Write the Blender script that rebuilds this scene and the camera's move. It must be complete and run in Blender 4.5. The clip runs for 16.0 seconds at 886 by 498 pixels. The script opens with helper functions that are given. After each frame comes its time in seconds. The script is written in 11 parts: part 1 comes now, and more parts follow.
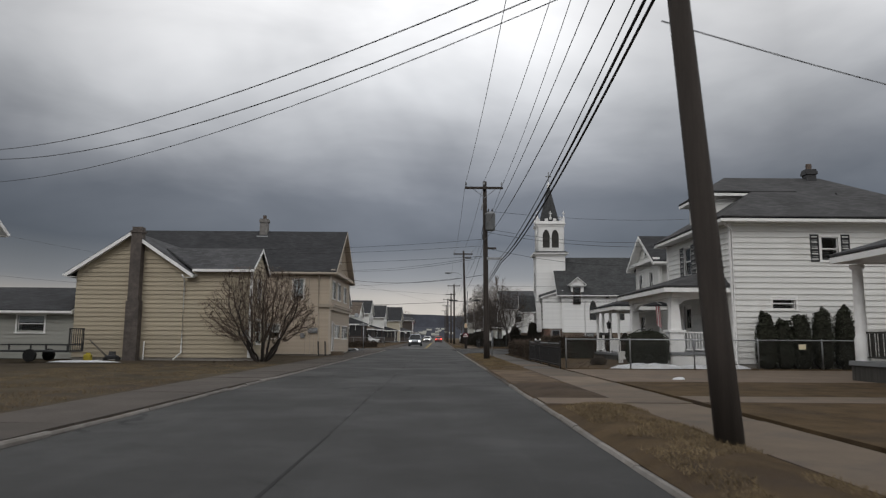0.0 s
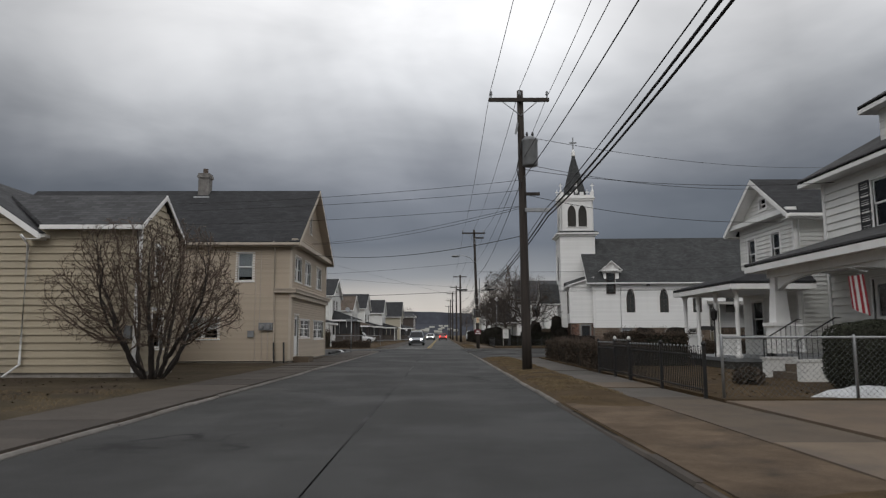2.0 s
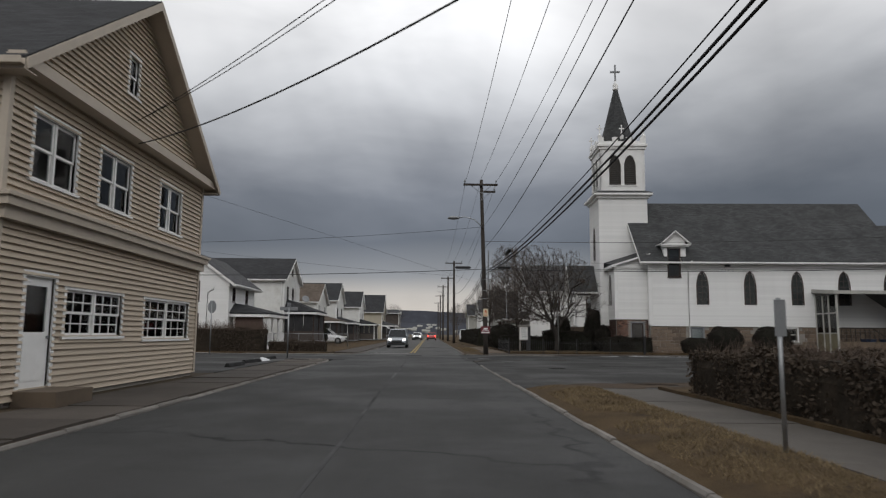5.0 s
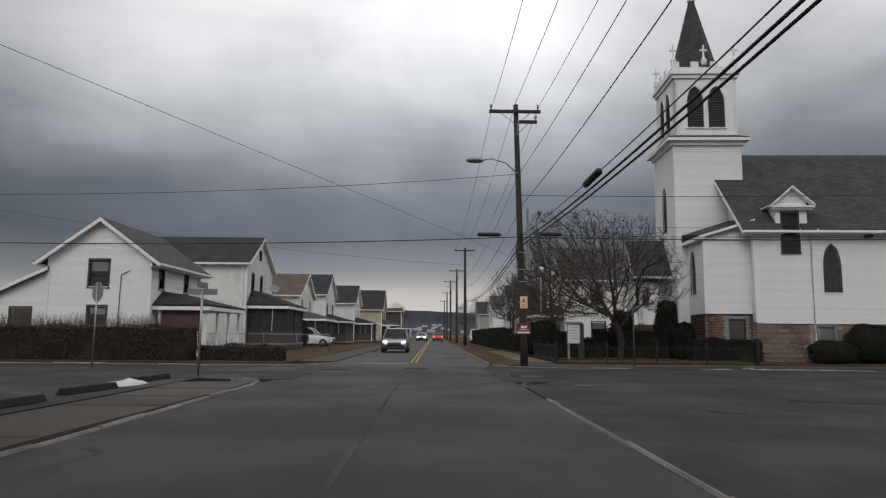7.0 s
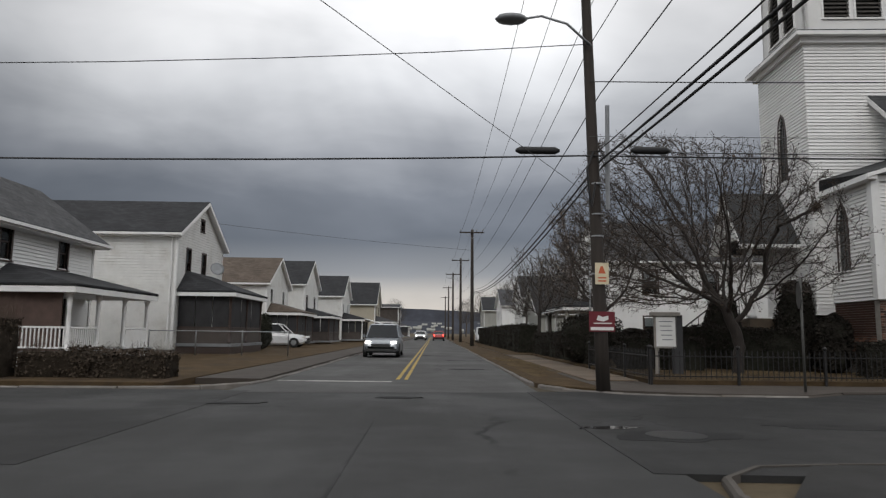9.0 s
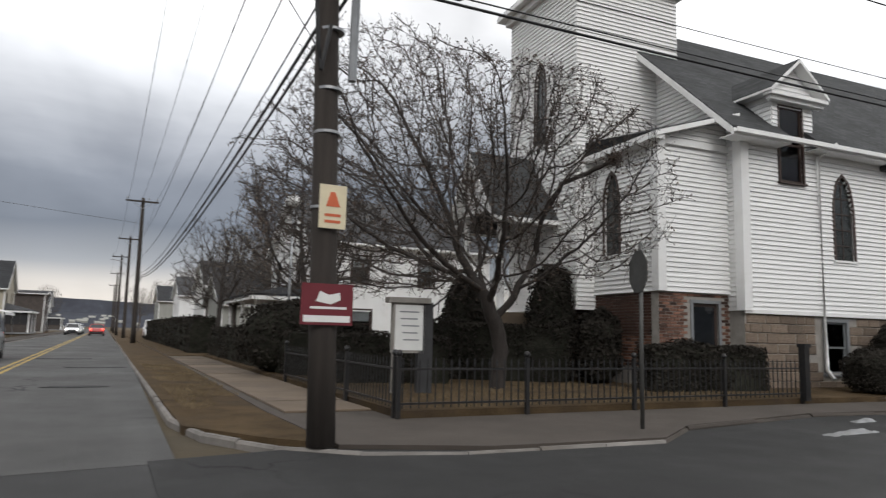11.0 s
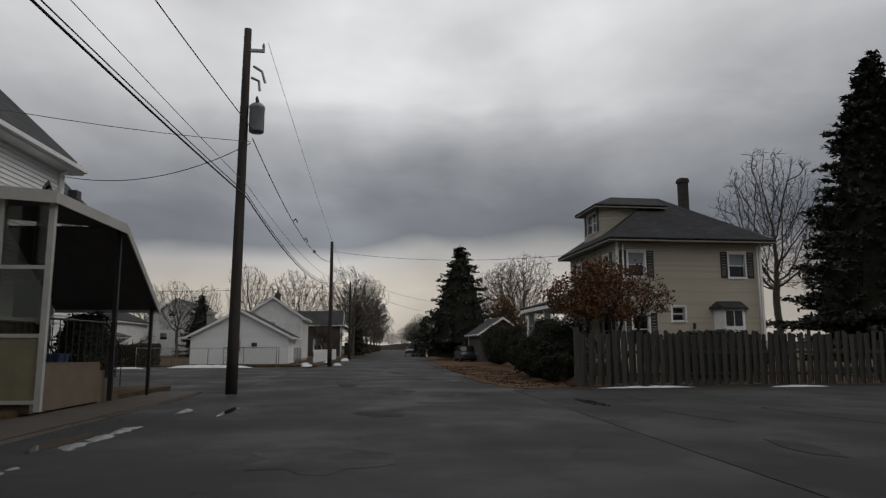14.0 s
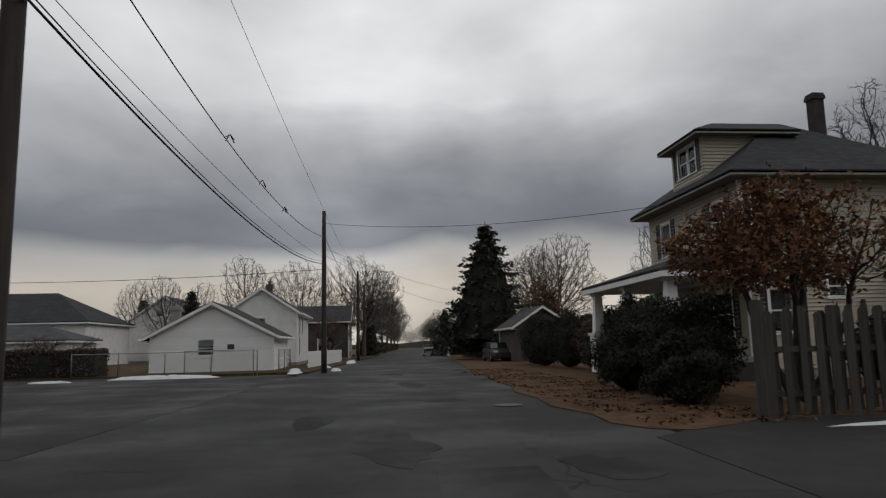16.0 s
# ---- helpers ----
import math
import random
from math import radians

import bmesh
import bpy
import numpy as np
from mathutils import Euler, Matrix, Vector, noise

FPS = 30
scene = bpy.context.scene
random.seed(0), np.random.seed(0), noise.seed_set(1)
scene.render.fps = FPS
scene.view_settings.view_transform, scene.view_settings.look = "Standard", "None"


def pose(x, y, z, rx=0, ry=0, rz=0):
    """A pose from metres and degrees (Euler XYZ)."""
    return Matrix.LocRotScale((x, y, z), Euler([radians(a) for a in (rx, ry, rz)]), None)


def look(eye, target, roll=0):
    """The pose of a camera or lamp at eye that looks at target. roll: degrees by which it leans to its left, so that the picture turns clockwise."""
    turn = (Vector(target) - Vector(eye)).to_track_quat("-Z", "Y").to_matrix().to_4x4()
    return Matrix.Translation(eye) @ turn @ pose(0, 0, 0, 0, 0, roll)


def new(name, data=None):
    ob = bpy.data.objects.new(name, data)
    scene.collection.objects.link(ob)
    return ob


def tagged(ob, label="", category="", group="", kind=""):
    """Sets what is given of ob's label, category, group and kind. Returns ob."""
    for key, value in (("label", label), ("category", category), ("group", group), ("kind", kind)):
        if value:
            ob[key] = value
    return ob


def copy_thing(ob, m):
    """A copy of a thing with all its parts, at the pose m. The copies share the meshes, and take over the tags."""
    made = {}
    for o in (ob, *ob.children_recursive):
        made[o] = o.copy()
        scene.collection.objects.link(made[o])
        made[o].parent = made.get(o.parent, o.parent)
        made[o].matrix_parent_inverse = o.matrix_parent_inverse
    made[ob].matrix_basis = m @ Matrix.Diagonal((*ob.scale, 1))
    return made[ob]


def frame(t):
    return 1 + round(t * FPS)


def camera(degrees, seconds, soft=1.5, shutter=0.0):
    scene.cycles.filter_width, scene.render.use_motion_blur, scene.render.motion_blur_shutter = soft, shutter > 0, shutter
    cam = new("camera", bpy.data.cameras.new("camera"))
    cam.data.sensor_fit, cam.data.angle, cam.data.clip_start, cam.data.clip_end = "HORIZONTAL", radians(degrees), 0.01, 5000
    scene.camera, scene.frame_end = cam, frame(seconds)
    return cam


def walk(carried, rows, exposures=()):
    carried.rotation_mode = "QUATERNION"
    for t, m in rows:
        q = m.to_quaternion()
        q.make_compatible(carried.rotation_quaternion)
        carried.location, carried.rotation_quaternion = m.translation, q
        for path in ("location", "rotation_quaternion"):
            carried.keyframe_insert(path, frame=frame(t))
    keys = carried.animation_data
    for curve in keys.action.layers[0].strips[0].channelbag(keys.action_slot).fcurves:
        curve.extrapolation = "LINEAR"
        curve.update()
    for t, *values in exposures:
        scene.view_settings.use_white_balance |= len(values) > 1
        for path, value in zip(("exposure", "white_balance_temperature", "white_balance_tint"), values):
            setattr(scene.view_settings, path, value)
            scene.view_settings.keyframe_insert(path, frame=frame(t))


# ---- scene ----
cam = camera(66.1, 16.0, soft=1.25, shutter=0.15)
PATH = [
    (0, (0.104, 0.000, 1.291), (0.116, 1.983, 1.548), 0.36),
    (0.5, (-0.036, 3.526, 1.299), (-0.018, 5.509, 1.557), 0.35),
    (1, (-0.035, 7.060, 1.303), (-0.024, 9.044, 1.555), 0.45),
    (1.5, (-0.091, 10.504, 1.307), (-0.084, 12.487, 1.562), 0.29),
    (2, (-0.187, 13.898, 1.317), (-0.181, 15.882, 1.566), -0.11),
    (2.5, (-0.182, 17.437, 1.305), (-0.170, 19.421, 1.552), 0.23),
    (3, (-0.277, 20.851, 1.293), (-0.258, 22.836, 1.540), 0.41),
    (3.5, (-0.269, 24.185, 1.275), (-0.241, 26.169, 1.527), 0.38),
    (4, (-0.258, 27.548, 1.271), (-0.223, 29.532, 1.521), 0.53),
    (4.2, (-0.269, 28.900, 1.279), (-0.228, 30.884, 1.524), 0.54),
    (6.3, (-0.421, 43.607, 1.299), (-0.390, 45.591, 1.550), 0.54),
    (6.5, (-0.448, 45.046, 1.299), (-0.417, 47.031, 1.546), 0.60),
    (7, (-0.471, 48.739, 1.297), (-0.447, 50.723, 1.545), 0.55),
    (7.5, (-0.536, 52.331, 1.287), (-0.513, 54.317, 1.530), 0.56),
    (8, (-0.549, 55.747, 1.266), (-0.542, 57.731, 1.512), 0.66),
    (8.2, (-0.562, 57.027, 1.258), (-0.558, 59.012, 1.503), 0.72),
    (10.3, (-0.141, 66.836, 1.281), (0.213, 68.789, 1.523), 0.66),
    (10.5, (0.195, 67.560, 1.273), (0.675, 69.486, 1.514), 0.79),
    (11, (1.042, 69.356, 1.264), (1.916, 71.138, 1.512), 1.37),
    (11.5, (2.281, 70.734, 1.291), (3.544, 72.266, 1.532), 2.36),
    (12, (3.878, 71.799, 1.277), (5.485, 72.957, 1.556), 3.11),
    (12.5, (5.692, 72.387, 1.311), (7.523, 73.118, 1.646), 2.71),
    (13, (7.644, 72.509, 1.325), (9.607, 72.768, 1.606), 2.50),
    (13.5, (9.741, 72.236, 1.317), (11.716, 72.146, 1.621), 0.34),
    (14, (11.992, 71.864, 1.322), (13.954, 71.605, 1.608), -0.09),
    (14.5, (14.492, 71.587, 1.322), (16.454, 71.325, 1.606), -0.71),
    (15, (17.232, 71.364, 1.301), (19.197, 71.117, 1.582), -1.09),
    (15.5, (20.258, 71.086, 1.307), (22.224, 70.853, 1.590), -1.28),
    (16, (23.504, 70.878, 1.370), (25.473, 70.667, 1.648), -1.39),
]
EXPOSURES = [(0.0, 0.3), (4.0, 0.3), (8.0, 0.35), (9.5, 0.45), (10.3, 0.55), (11.0, 0.88), (11.5, 1.2), (12.0, 0.75), (12.5, 0.1), (13.0, -0.2), (14.0, -0.3), (16.0, -0.25)]
walk(cam, [(t, look(eye, target, roll)) for t, eye, target, roll in PATH], EXPOSURES)

# ---- light: overcast sky with heavy cloud, a broad weak sun behind the cloud ----
SUN_ELEVATION, SUN_AZIMUTH = 38.0, 200.0     # degrees; azimuth clockwise from +y


def sky_world():
    w = bpy.data.worlds.new("overcast_sky")
    scene.world = w
    w.use_nodes = True
    nt = w.node_tree
    nt.nodes.clear()
    N, K = nt.nodes.new, nt.links.new

    def math_node(op, a, b=None, c=None, clamp=False):
        n = N("ShaderNodeMath")
        n.operation, n.use_clamp = op, clamp
        for i, v in enumerate((a, b, c)):
            if v is None:
                continue
            if isinstance(v, (int, float)):
                n.inputs[i].default_value = v
            else:
                K(v, n.inputs[i])
        return n.outputs[0]

    tc = N("ShaderNodeTexCoord")
    sep = N("ShaderNodeSeparateXYZ")
    K(tc.outputs["Generated"], sep.inputs[0])
    x, y, z = sep.outputs
    up = math_node("MAXIMUM", z, 0.0)
    # the cloud deck seen in perspective: direction over height
    den = math_node("ADD", up, 0.30)
    comb = N("ShaderNodeCombineXYZ")
    K(math_node("DIVIDE", x, den), comb.inputs[0])
    K(math_node("DIVIDE", y, den), comb.inputs[1])
    K(math_node("MULTIPLY", up, 3.2), comb.inputs[2])

    def noise_tex(scale, detail, rough, dist, vec, w_off=(0, 0, 0)):
        mp = N("ShaderNodeMapping")
        mp.inputs["Location"].default_value = w_off
        K(vec, mp.inputs["Vector"])
        n = N("ShaderNodeTexNoise")
        n.inputs["Scale"].default_value, n.inputs["Detail"].default_value = scale, detail
        n.inputs["Roughness"].default_value, n.inputs["Distortion"].default_value = rough, dist
        K(mp.outputs[0], n.inputs["Vector"])
        return n.outputs["Fac"]

    big = noise_tex(2.6, 4.0, 0.5, 0.3, tc.outputs["Generated"], (3.1, 1.7, 0.0))
    mid = noise_tex(1.7, 5.0, 0.5, 0.3, comb.outputs[0], (0.4, 5.2, 0.3))
    el = math_node("DIVIDE", math_node("ARCSINE", z), math.pi / 2)      # 0 horizon, 1 zenith
    wob = math_node("MULTIPLY", math_node("SUBTRACT", math_node("ADD", mid, big), 1.0), 0.10)
    el = math_node("ADD", el, math_node("MULTIPLY", wob, math_node("MINIMUM", math_node("MULTIPLY", el, 4.0), 1.0)), clamp=True)

    def ramp_of(src, stops):
        r = N("ShaderNodeValToRGB")
        K(src, r.inputs[0])
        while len(r.color_ramp.elements) < len(stops):
            r.color_ramp.elements.new(0.5)
        for e, (p, c) in zip(r.color_ramp.elements, stops):
            e.position, e.color = p, (*c, 1) if isinstance(c, tuple) else (c, c, c, 1)
        return r.outputs[0]
    # the deck by height: a low dark bank in the north, a higher and thinner one in the east with a clear strip under it
    north = ramp_of(el, [(0.0, (0.60, 0.55, 0.50)), (0.036, (0.46, 0.43, 0.41)), (0.052, (0.24, 0.245, 0.265)), (0.085, (0.118, 0.126, 0.15)), (0.125, (0.17, 0.18, 0.205)), (0.16, (0.31, 0.32, 0.345)), (0.225, (0.66, 0.67, 0.69)), (0.30, (0.95, 0.95, 0.96)), (0.40, 1.3), (0.55, 0.9), (1.0, 0.55)])
    east = ramp_of(el, [(0.0, (0.60, 0.56, 0.50)), (0.05, (0.78, 0.70, 0.60)), (0.08, (0.62, 0.60, 0.58)), (0.097, (0.25, 0.26, 0.285)), (0.12, (0.28, 0.29, 0.315)), (0.15, (0.44, 0.45, 0.47)), (0.19, (0.64, 0.645, 0.66)), (0.225, (0.86, 0.86, 0.87)), (0.33, (0.98, 0.98, 0.98)), (0.5, 0.95), (1.0, 0.55)])
    side = N("ShaderNodeMapRange")
    side.interpolation_type = "SMOOTHSTEP"
    side.inputs["From Min"].default_value, side.inputs["From Max"].default_value = 0.62, 0.95
    K(x, side.inputs["Value"])
    ramp = N("ShaderNodeMix")
    ramp.data_type = "RGBA"
    K(side.outputs[0], ramp.inputs[0])
    K(north, ramp.inputs[6])
    K(east, ramp.inputs[7])
    # thinner and thicker parts of the deck round the compass (0 south, 0.5 north, 0.75 east)
    turn = math_node("ADD", math_node("DIVIDE", math_node("ARCTAN2", x, y), 2 * math.pi), 0.5)
    AROUND = [(-180, 0.9), (-90, 0.8), (-45, 0.58), (-30, 0.54), (-18, 0.74), (-4, 1.0), (8, 1.0), (18, 0.66), (28, 0.50), (38, 0.72), (50, 0.95), (64, 0.88), (76, 0.86), (89, 1.22), (99, 1.06), (116, 0.92), (130, 0.82), (180, 0.9)]
    around = ramp_of(turn, [(a / 360 + 0.5, g * 0.5) for a, g in AROUND])
    fac = math_node("ADD", math_node("MULTIPLY", math_node("SUBTRACT", big, 0.5), 0.62), math_node("MULTIPLY", math_node("SUBTRACT", mid, 0.5), 0.62))
    gain = math_node("MINIMUM", math_node("MAXIMUM", math_node("ADD", fac, 1.0), 0.62), 1.3)
    gain = math_node("MULTIPLY", gain, math_node("MULTIPLY", around, 2.0))
    mul = N("ShaderNodeVectorMath")
    mul.operation = "SCALE"
    K(ramp.outputs[2], mul.inputs[0])
    K(gain, mul.inputs["Scale"])
    bg = N("ShaderNodeBackground")
    K(mul.outputs[0], bg.inputs["Color"])
    bg.inputs["Strength"].default_value = 1.0
    # clear sky above the cloud deck adds a little blue
    sky = N("ShaderNodeTexSky")
    sky.sky_type = "NISHITA"
    sky.sun_disc = False
    sky.sun_elevation, sky.sun_rotation = radians(SUN_ELEVATION), radians(SUN_AZIMUTH)
    bg2 = N("ShaderNodeBackground")
    K(sky.outputs[0], bg2.inputs["Color"])
    bg2.inputs["Strength"].default_value = 0.05
    mix = N("ShaderNodeMixShader")
    mix.inputs[0].default_value = 0.12
    K(bg.outputs[0], mix.inputs[1])
    K(bg2.outputs[0], mix.inputs[2])
    out = N("ShaderNodeOutputWorld")
    K(mix.outputs[0], out.inputs["Surface"])


sky_world()
sun_data = bpy.data.lights.new("sun", "SUN")
sun_data.energy, sun_data.angle, sun_data.color = 0.45, radians(25), (1.0, 0.97, 0.93)
sun = new("sun", sun_data)
sa, se = radians(SUN_AZIMUTH), radians(SUN_ELEVATION)
sun.matrix_world = look((0, 0, 60), (-math.sin(sa) * math.cos(se) * 10, -math.cos(sa) * math.cos(se) * 10, 60 - 10 * math.sin(se)))

# ---- materials ----


def material(name, color, rough=0.8, metal=0.0, var=0.12, scale=3.0, fine=40.0, bump=0.0, bump_scale=60.0, spec=0.4, dirt=None, dirt_amount=0.3,
             dirt_scale=0.7, rand=0.0, stretch=(1, 1, 1), rough_var=0.0, coords="Object"):
    """A procedural surface: base colour varied at two scales, stains of a second colour, relief, and a shade that differs from piece to piece."""
    m = bpy.data.materials.new(name)
    m.use_nodes = True
    nt = m.node_tree
    bs = nt.nodes["Principled BSDF"]
    N, K = nt.nodes.new, nt.links.new
    tc = N("ShaderNodeTexCoord")
    mp = N("ShaderNodeMapping")
    mp.inputs["Scale"].default_value = stretch
    if coords == "World":
        geo = N("ShaderNodeNewGeometry")
        K(geo.outputs["Position"], mp.inputs["Vector"])
    else:
        K(tc.outputs[coords], mp.inputs["Vector"])

    def nz(s, detail=4.0, rough_=0.6):
        n = N("ShaderNodeTexNoise")
        n.inputs["Scale"].default_value, n.inputs["Detail"].default_value, n.inputs["Roughness"].default_value = s, detail, rough_
        K(mp.outputs[0], n.inputs["Vector"])
        return n.outputs["Fac"]

    def mixc(fac, a, b, blend="MIX"):
        n = N("ShaderNodeMix")
        n.data_type, n.blend_type = "RGBA", blend
        for s, v in ((n.inputs[0], fac), (n.inputs[6], a), (n.inputs[7], b)):
            if isinstance(v, (int, float)):
                s.default_value = v
            elif isinstance(v, tuple):
                s.default_value = (*v[:3], 1)
            else:
                K(v, s)
        return n.outputs[2]

    def ramp(src, a, b):
        n = N("ShaderNodeMapRange")
        n.inputs["From Min"].default_value, n.inputs["From Max"].default_value = a, b
        K(src, n.inputs["Value"])
        return n.outputs[0]

    lo = tuple(c * (1 - var) for c in color)
    hi = tuple(min(1, c * (1 + var)) for c in color)
    col = mixc(ramp(nz(scale), 0.3, 0.7), lo, hi)
    lo2 = tuple(1 - var * 0.8 for _ in color)
    col = mixc(1.0, col, mixc(ramp(nz(fine, 3.0), 0.25, 0.75), lo2, (1.0, 1.0, 1.0)), "MULTIPLY")
    if dirt is not None:
        col = mixc(ramp(nz(dirt_scale, 6.0, 0.65), 0.5, 0.5 + 0.35 / max(dirt_amount, 0.05) * 0.5), col, dirt)
    if rand > 0:
        oi = N("ShaderNodeObjectInfo")
        g = N("ShaderNodeMapRange")
        g.inputs["To Min"].default_value, g.inputs["To Max"].default_value = 1 - rand, 1.0 + rand * 0.4
        K(oi.outputs["Random"], g.inputs["Value"])
        sc = N("ShaderNodeVectorMath")
        sc.operation = "SCALE"
        K(col, sc.inputs[0])
        K(g.outputs[0], sc.inputs["Scale"])
        col = sc.outputs[0]
    K(col, bs.inputs["Base Color"])
    bs.inputs["Roughness"].default_value, bs.inputs["Metallic"].default_value = rough, metal
    bs.inputs["Specular IOR Level"].default_value = spec
    if rough_var > 0:
        n = N("ShaderNodeMapRange")
        n.inputs["From Min"].default_value, n.inputs["From Max"].default_value = 0.35, 0.65
        n.inputs["To Min"].default_value, n.inputs["To Max"].default_value = max(0.02, rough - rough_var), min(1, rough + rough_var * 0.4)
        K(nz(scale * 0.6, 5.0), n.inputs["Value"])
        K(n.outputs[0], bs.inputs["Roughness"])
    if bump > 0:
        b = N("ShaderNodeBump")
        b.inputs["Strength"].default_value, b.inputs["Distance"].default_value = 1.0, bump
        K(nz(bump_scale, 5.0), b.inputs["Height"])
        K(b.outputs[0], bs.inputs["Normal"])
    return m


def glass_material(name, tint=(0.9, 0.93, 0.95), dark=0.0):
    """A thin pane: clear, with the gloss of glass at glancing angles."""
    m = bpy.data.materials.new(name)
    m.use_nodes = True
    nt = m.node_tree
    nt.nodes.clear()
    N, K = nt.nodes.new, nt.links.new
    fr = N("ShaderNodeFresnel")
    fr.inputs["IOR"].default_value = 1.5
    tr = N("ShaderNodeBsdfTransparent")
    tr.inputs[0].default_value = (*tint, 1)
    gl = N("ShaderNodeBsdfGlossy")
    gl.inputs["Roughness"].default_value = 0.03
    mx = N("ShaderNodeMixShader")
    K(fr.outputs[0], mx.inputs[0])
    K(tr.outputs[0], mx.inputs[1])
    K(gl.outputs[0], mx.inputs[2])
    out = N("ShaderNodeOutputMaterial")
    K(mx.outputs[0], out.inputs["Surface"])
    return m


def lamp_material(name, color, strength):
    m = bpy.data.materials.new(name)
    m.use_nodes = True
    bs = m.node_tree.nodes["Principled BSDF"]
    bs.inputs["Base Color"].default_value = (*color, 1)
    bs.inputs["Emission Color"].default_value = (*color, 1)
    bs.inputs["Emission Strength"].default_value = strength
    return m


def asphalt_material(name, base, tar, wet, crack_scale=0.35, seed=(0, 0, 0)):
    """Worn asphalt: aggregate grain, long stains along the lanes, damp patches, fine cracks sealed dark."""
    m = bpy.data.materials.new(name)
    m.use_nodes = True
    nt = m.node_tree
    bs = nt.nodes["Principled BSDF"]
    N, K = nt.nodes.new, nt.links.new
    geo = N("ShaderNodeNewGeometry")

    def mapped(scale):
        mp = N("ShaderNodeMapping")
        mp.inputs["Scale"].default_value, mp.inputs["Location"].default_value = scale, seed
        K(geo.outputs["Position"], mp.inputs["Vector"])
        return mp.outputs[0]

    def nz(vec, s, d=4.0, r=0.6):
        n = N("ShaderNodeTexNoise")
        n.inputs["Scale"].default_value, n.inputs["Detail"].default_value, n.inputs["Roughness"].default_value = s, d, r
        K(vec, n.inputs["Vector"])
        return n.outputs["Fac"]

    def rng(src, a, b, c=0.0, d=1.0):
        n = N("ShaderNodeMapRange")
        for i, v in enumerate((a, b, c, d)):
            n.inputs[i + 1].default_value = v
        K(src, n.inputs["Value"])
        return n.outputs[0]

    def mixc(fac, a, b):
        n = N("ShaderNodeMix")
        n.data_type = "RGBA"
        for s, v in ((n.inputs[0], fac), (n.inputs[6], a), (n.inputs[7], b)):
            if isinstance(v, tuple):
                s.default_value = (*v, 1)
            else:
                K(v, s)
        return n.outputs[2]

    p1 = mapped((1, 1, 1))
    col = mixc(rng(nz(p1, 130.0, 3.0), 0.3, 0.7), tuple(c * 0.72 for c in base), tuple(c * 1.3 for c in base))
    col = mixc(rng(nz(p1, 0.45, 6.0, 0.65), 0.42, 0.68, 0.0, 0.45), col, tuple(c * 0.66 for c in base))
    col = mixc(rng(nz(mapped((1.1, 0.09, 1)), 1.0, 5.0), 0.5, 0.75, 0.0, 0.6), col, tuple(min(1, c * 1.45) for c in base))
    vo = N("ShaderNodeTexVoronoi")
    vo.feature = "DISTANCE_TO_EDGE"
    vo.inputs["Scale"].default_value = crack_scale
    warp = N("ShaderNodeVectorMath")
    warp.operation = "ADD"
    wn = N("ShaderNodeTexNoise")
    wn.inputs["Scale"].default_value, wn.inputs["Detail"].default_value = 1.2, 5.0
    K(p1, wn.inputs["Vector"])
    sc = N("ShaderNodeVectorMath")
    sc.operation = "SCALE"
    sc.inputs["Scale"].default_value = 1.1
    K(wn.outputs["Color"], sc.inputs[0])
    K(p1, warp.inputs[0])
    K(sc.outputs[0], warp.inputs[1])
    K(warp.outputs[0], vo.inputs["Vector"])
    line = rng(vo.outputs["Distance"], 0.004, 0.012, 1.0, 0.0)
    mask = rng(nz(p1, 0.22, 3.0), 0.5, 0.6)
    mm = N("ShaderNodeMath")
    mm.operation = "MULTIPLY"
    K(line, mm.inputs[0])
    K(mask, mm.inputs[1])
    col = mixc(mm.outputs[0], col, tar)
    K(col, bs.inputs["Base Color"])
    K(rng(nz(p1, 0.33, 5.0), 0.4, 0.62, 0.85, 0.85 - wet), bs.inputs["Roughness"])
    bs.inputs["Specular IOR Level"].default_value = 0.18
    b = N("ShaderNodeBump")
    b.inputs["Strength"].default_value, b.inputs["Distance"].default_value = 0.6, 0.006
    K(nz(p1, 110.0, 4.0), b.inputs["Height"])
    K(b.outputs[0], bs.inputs["Normal"])
    return m


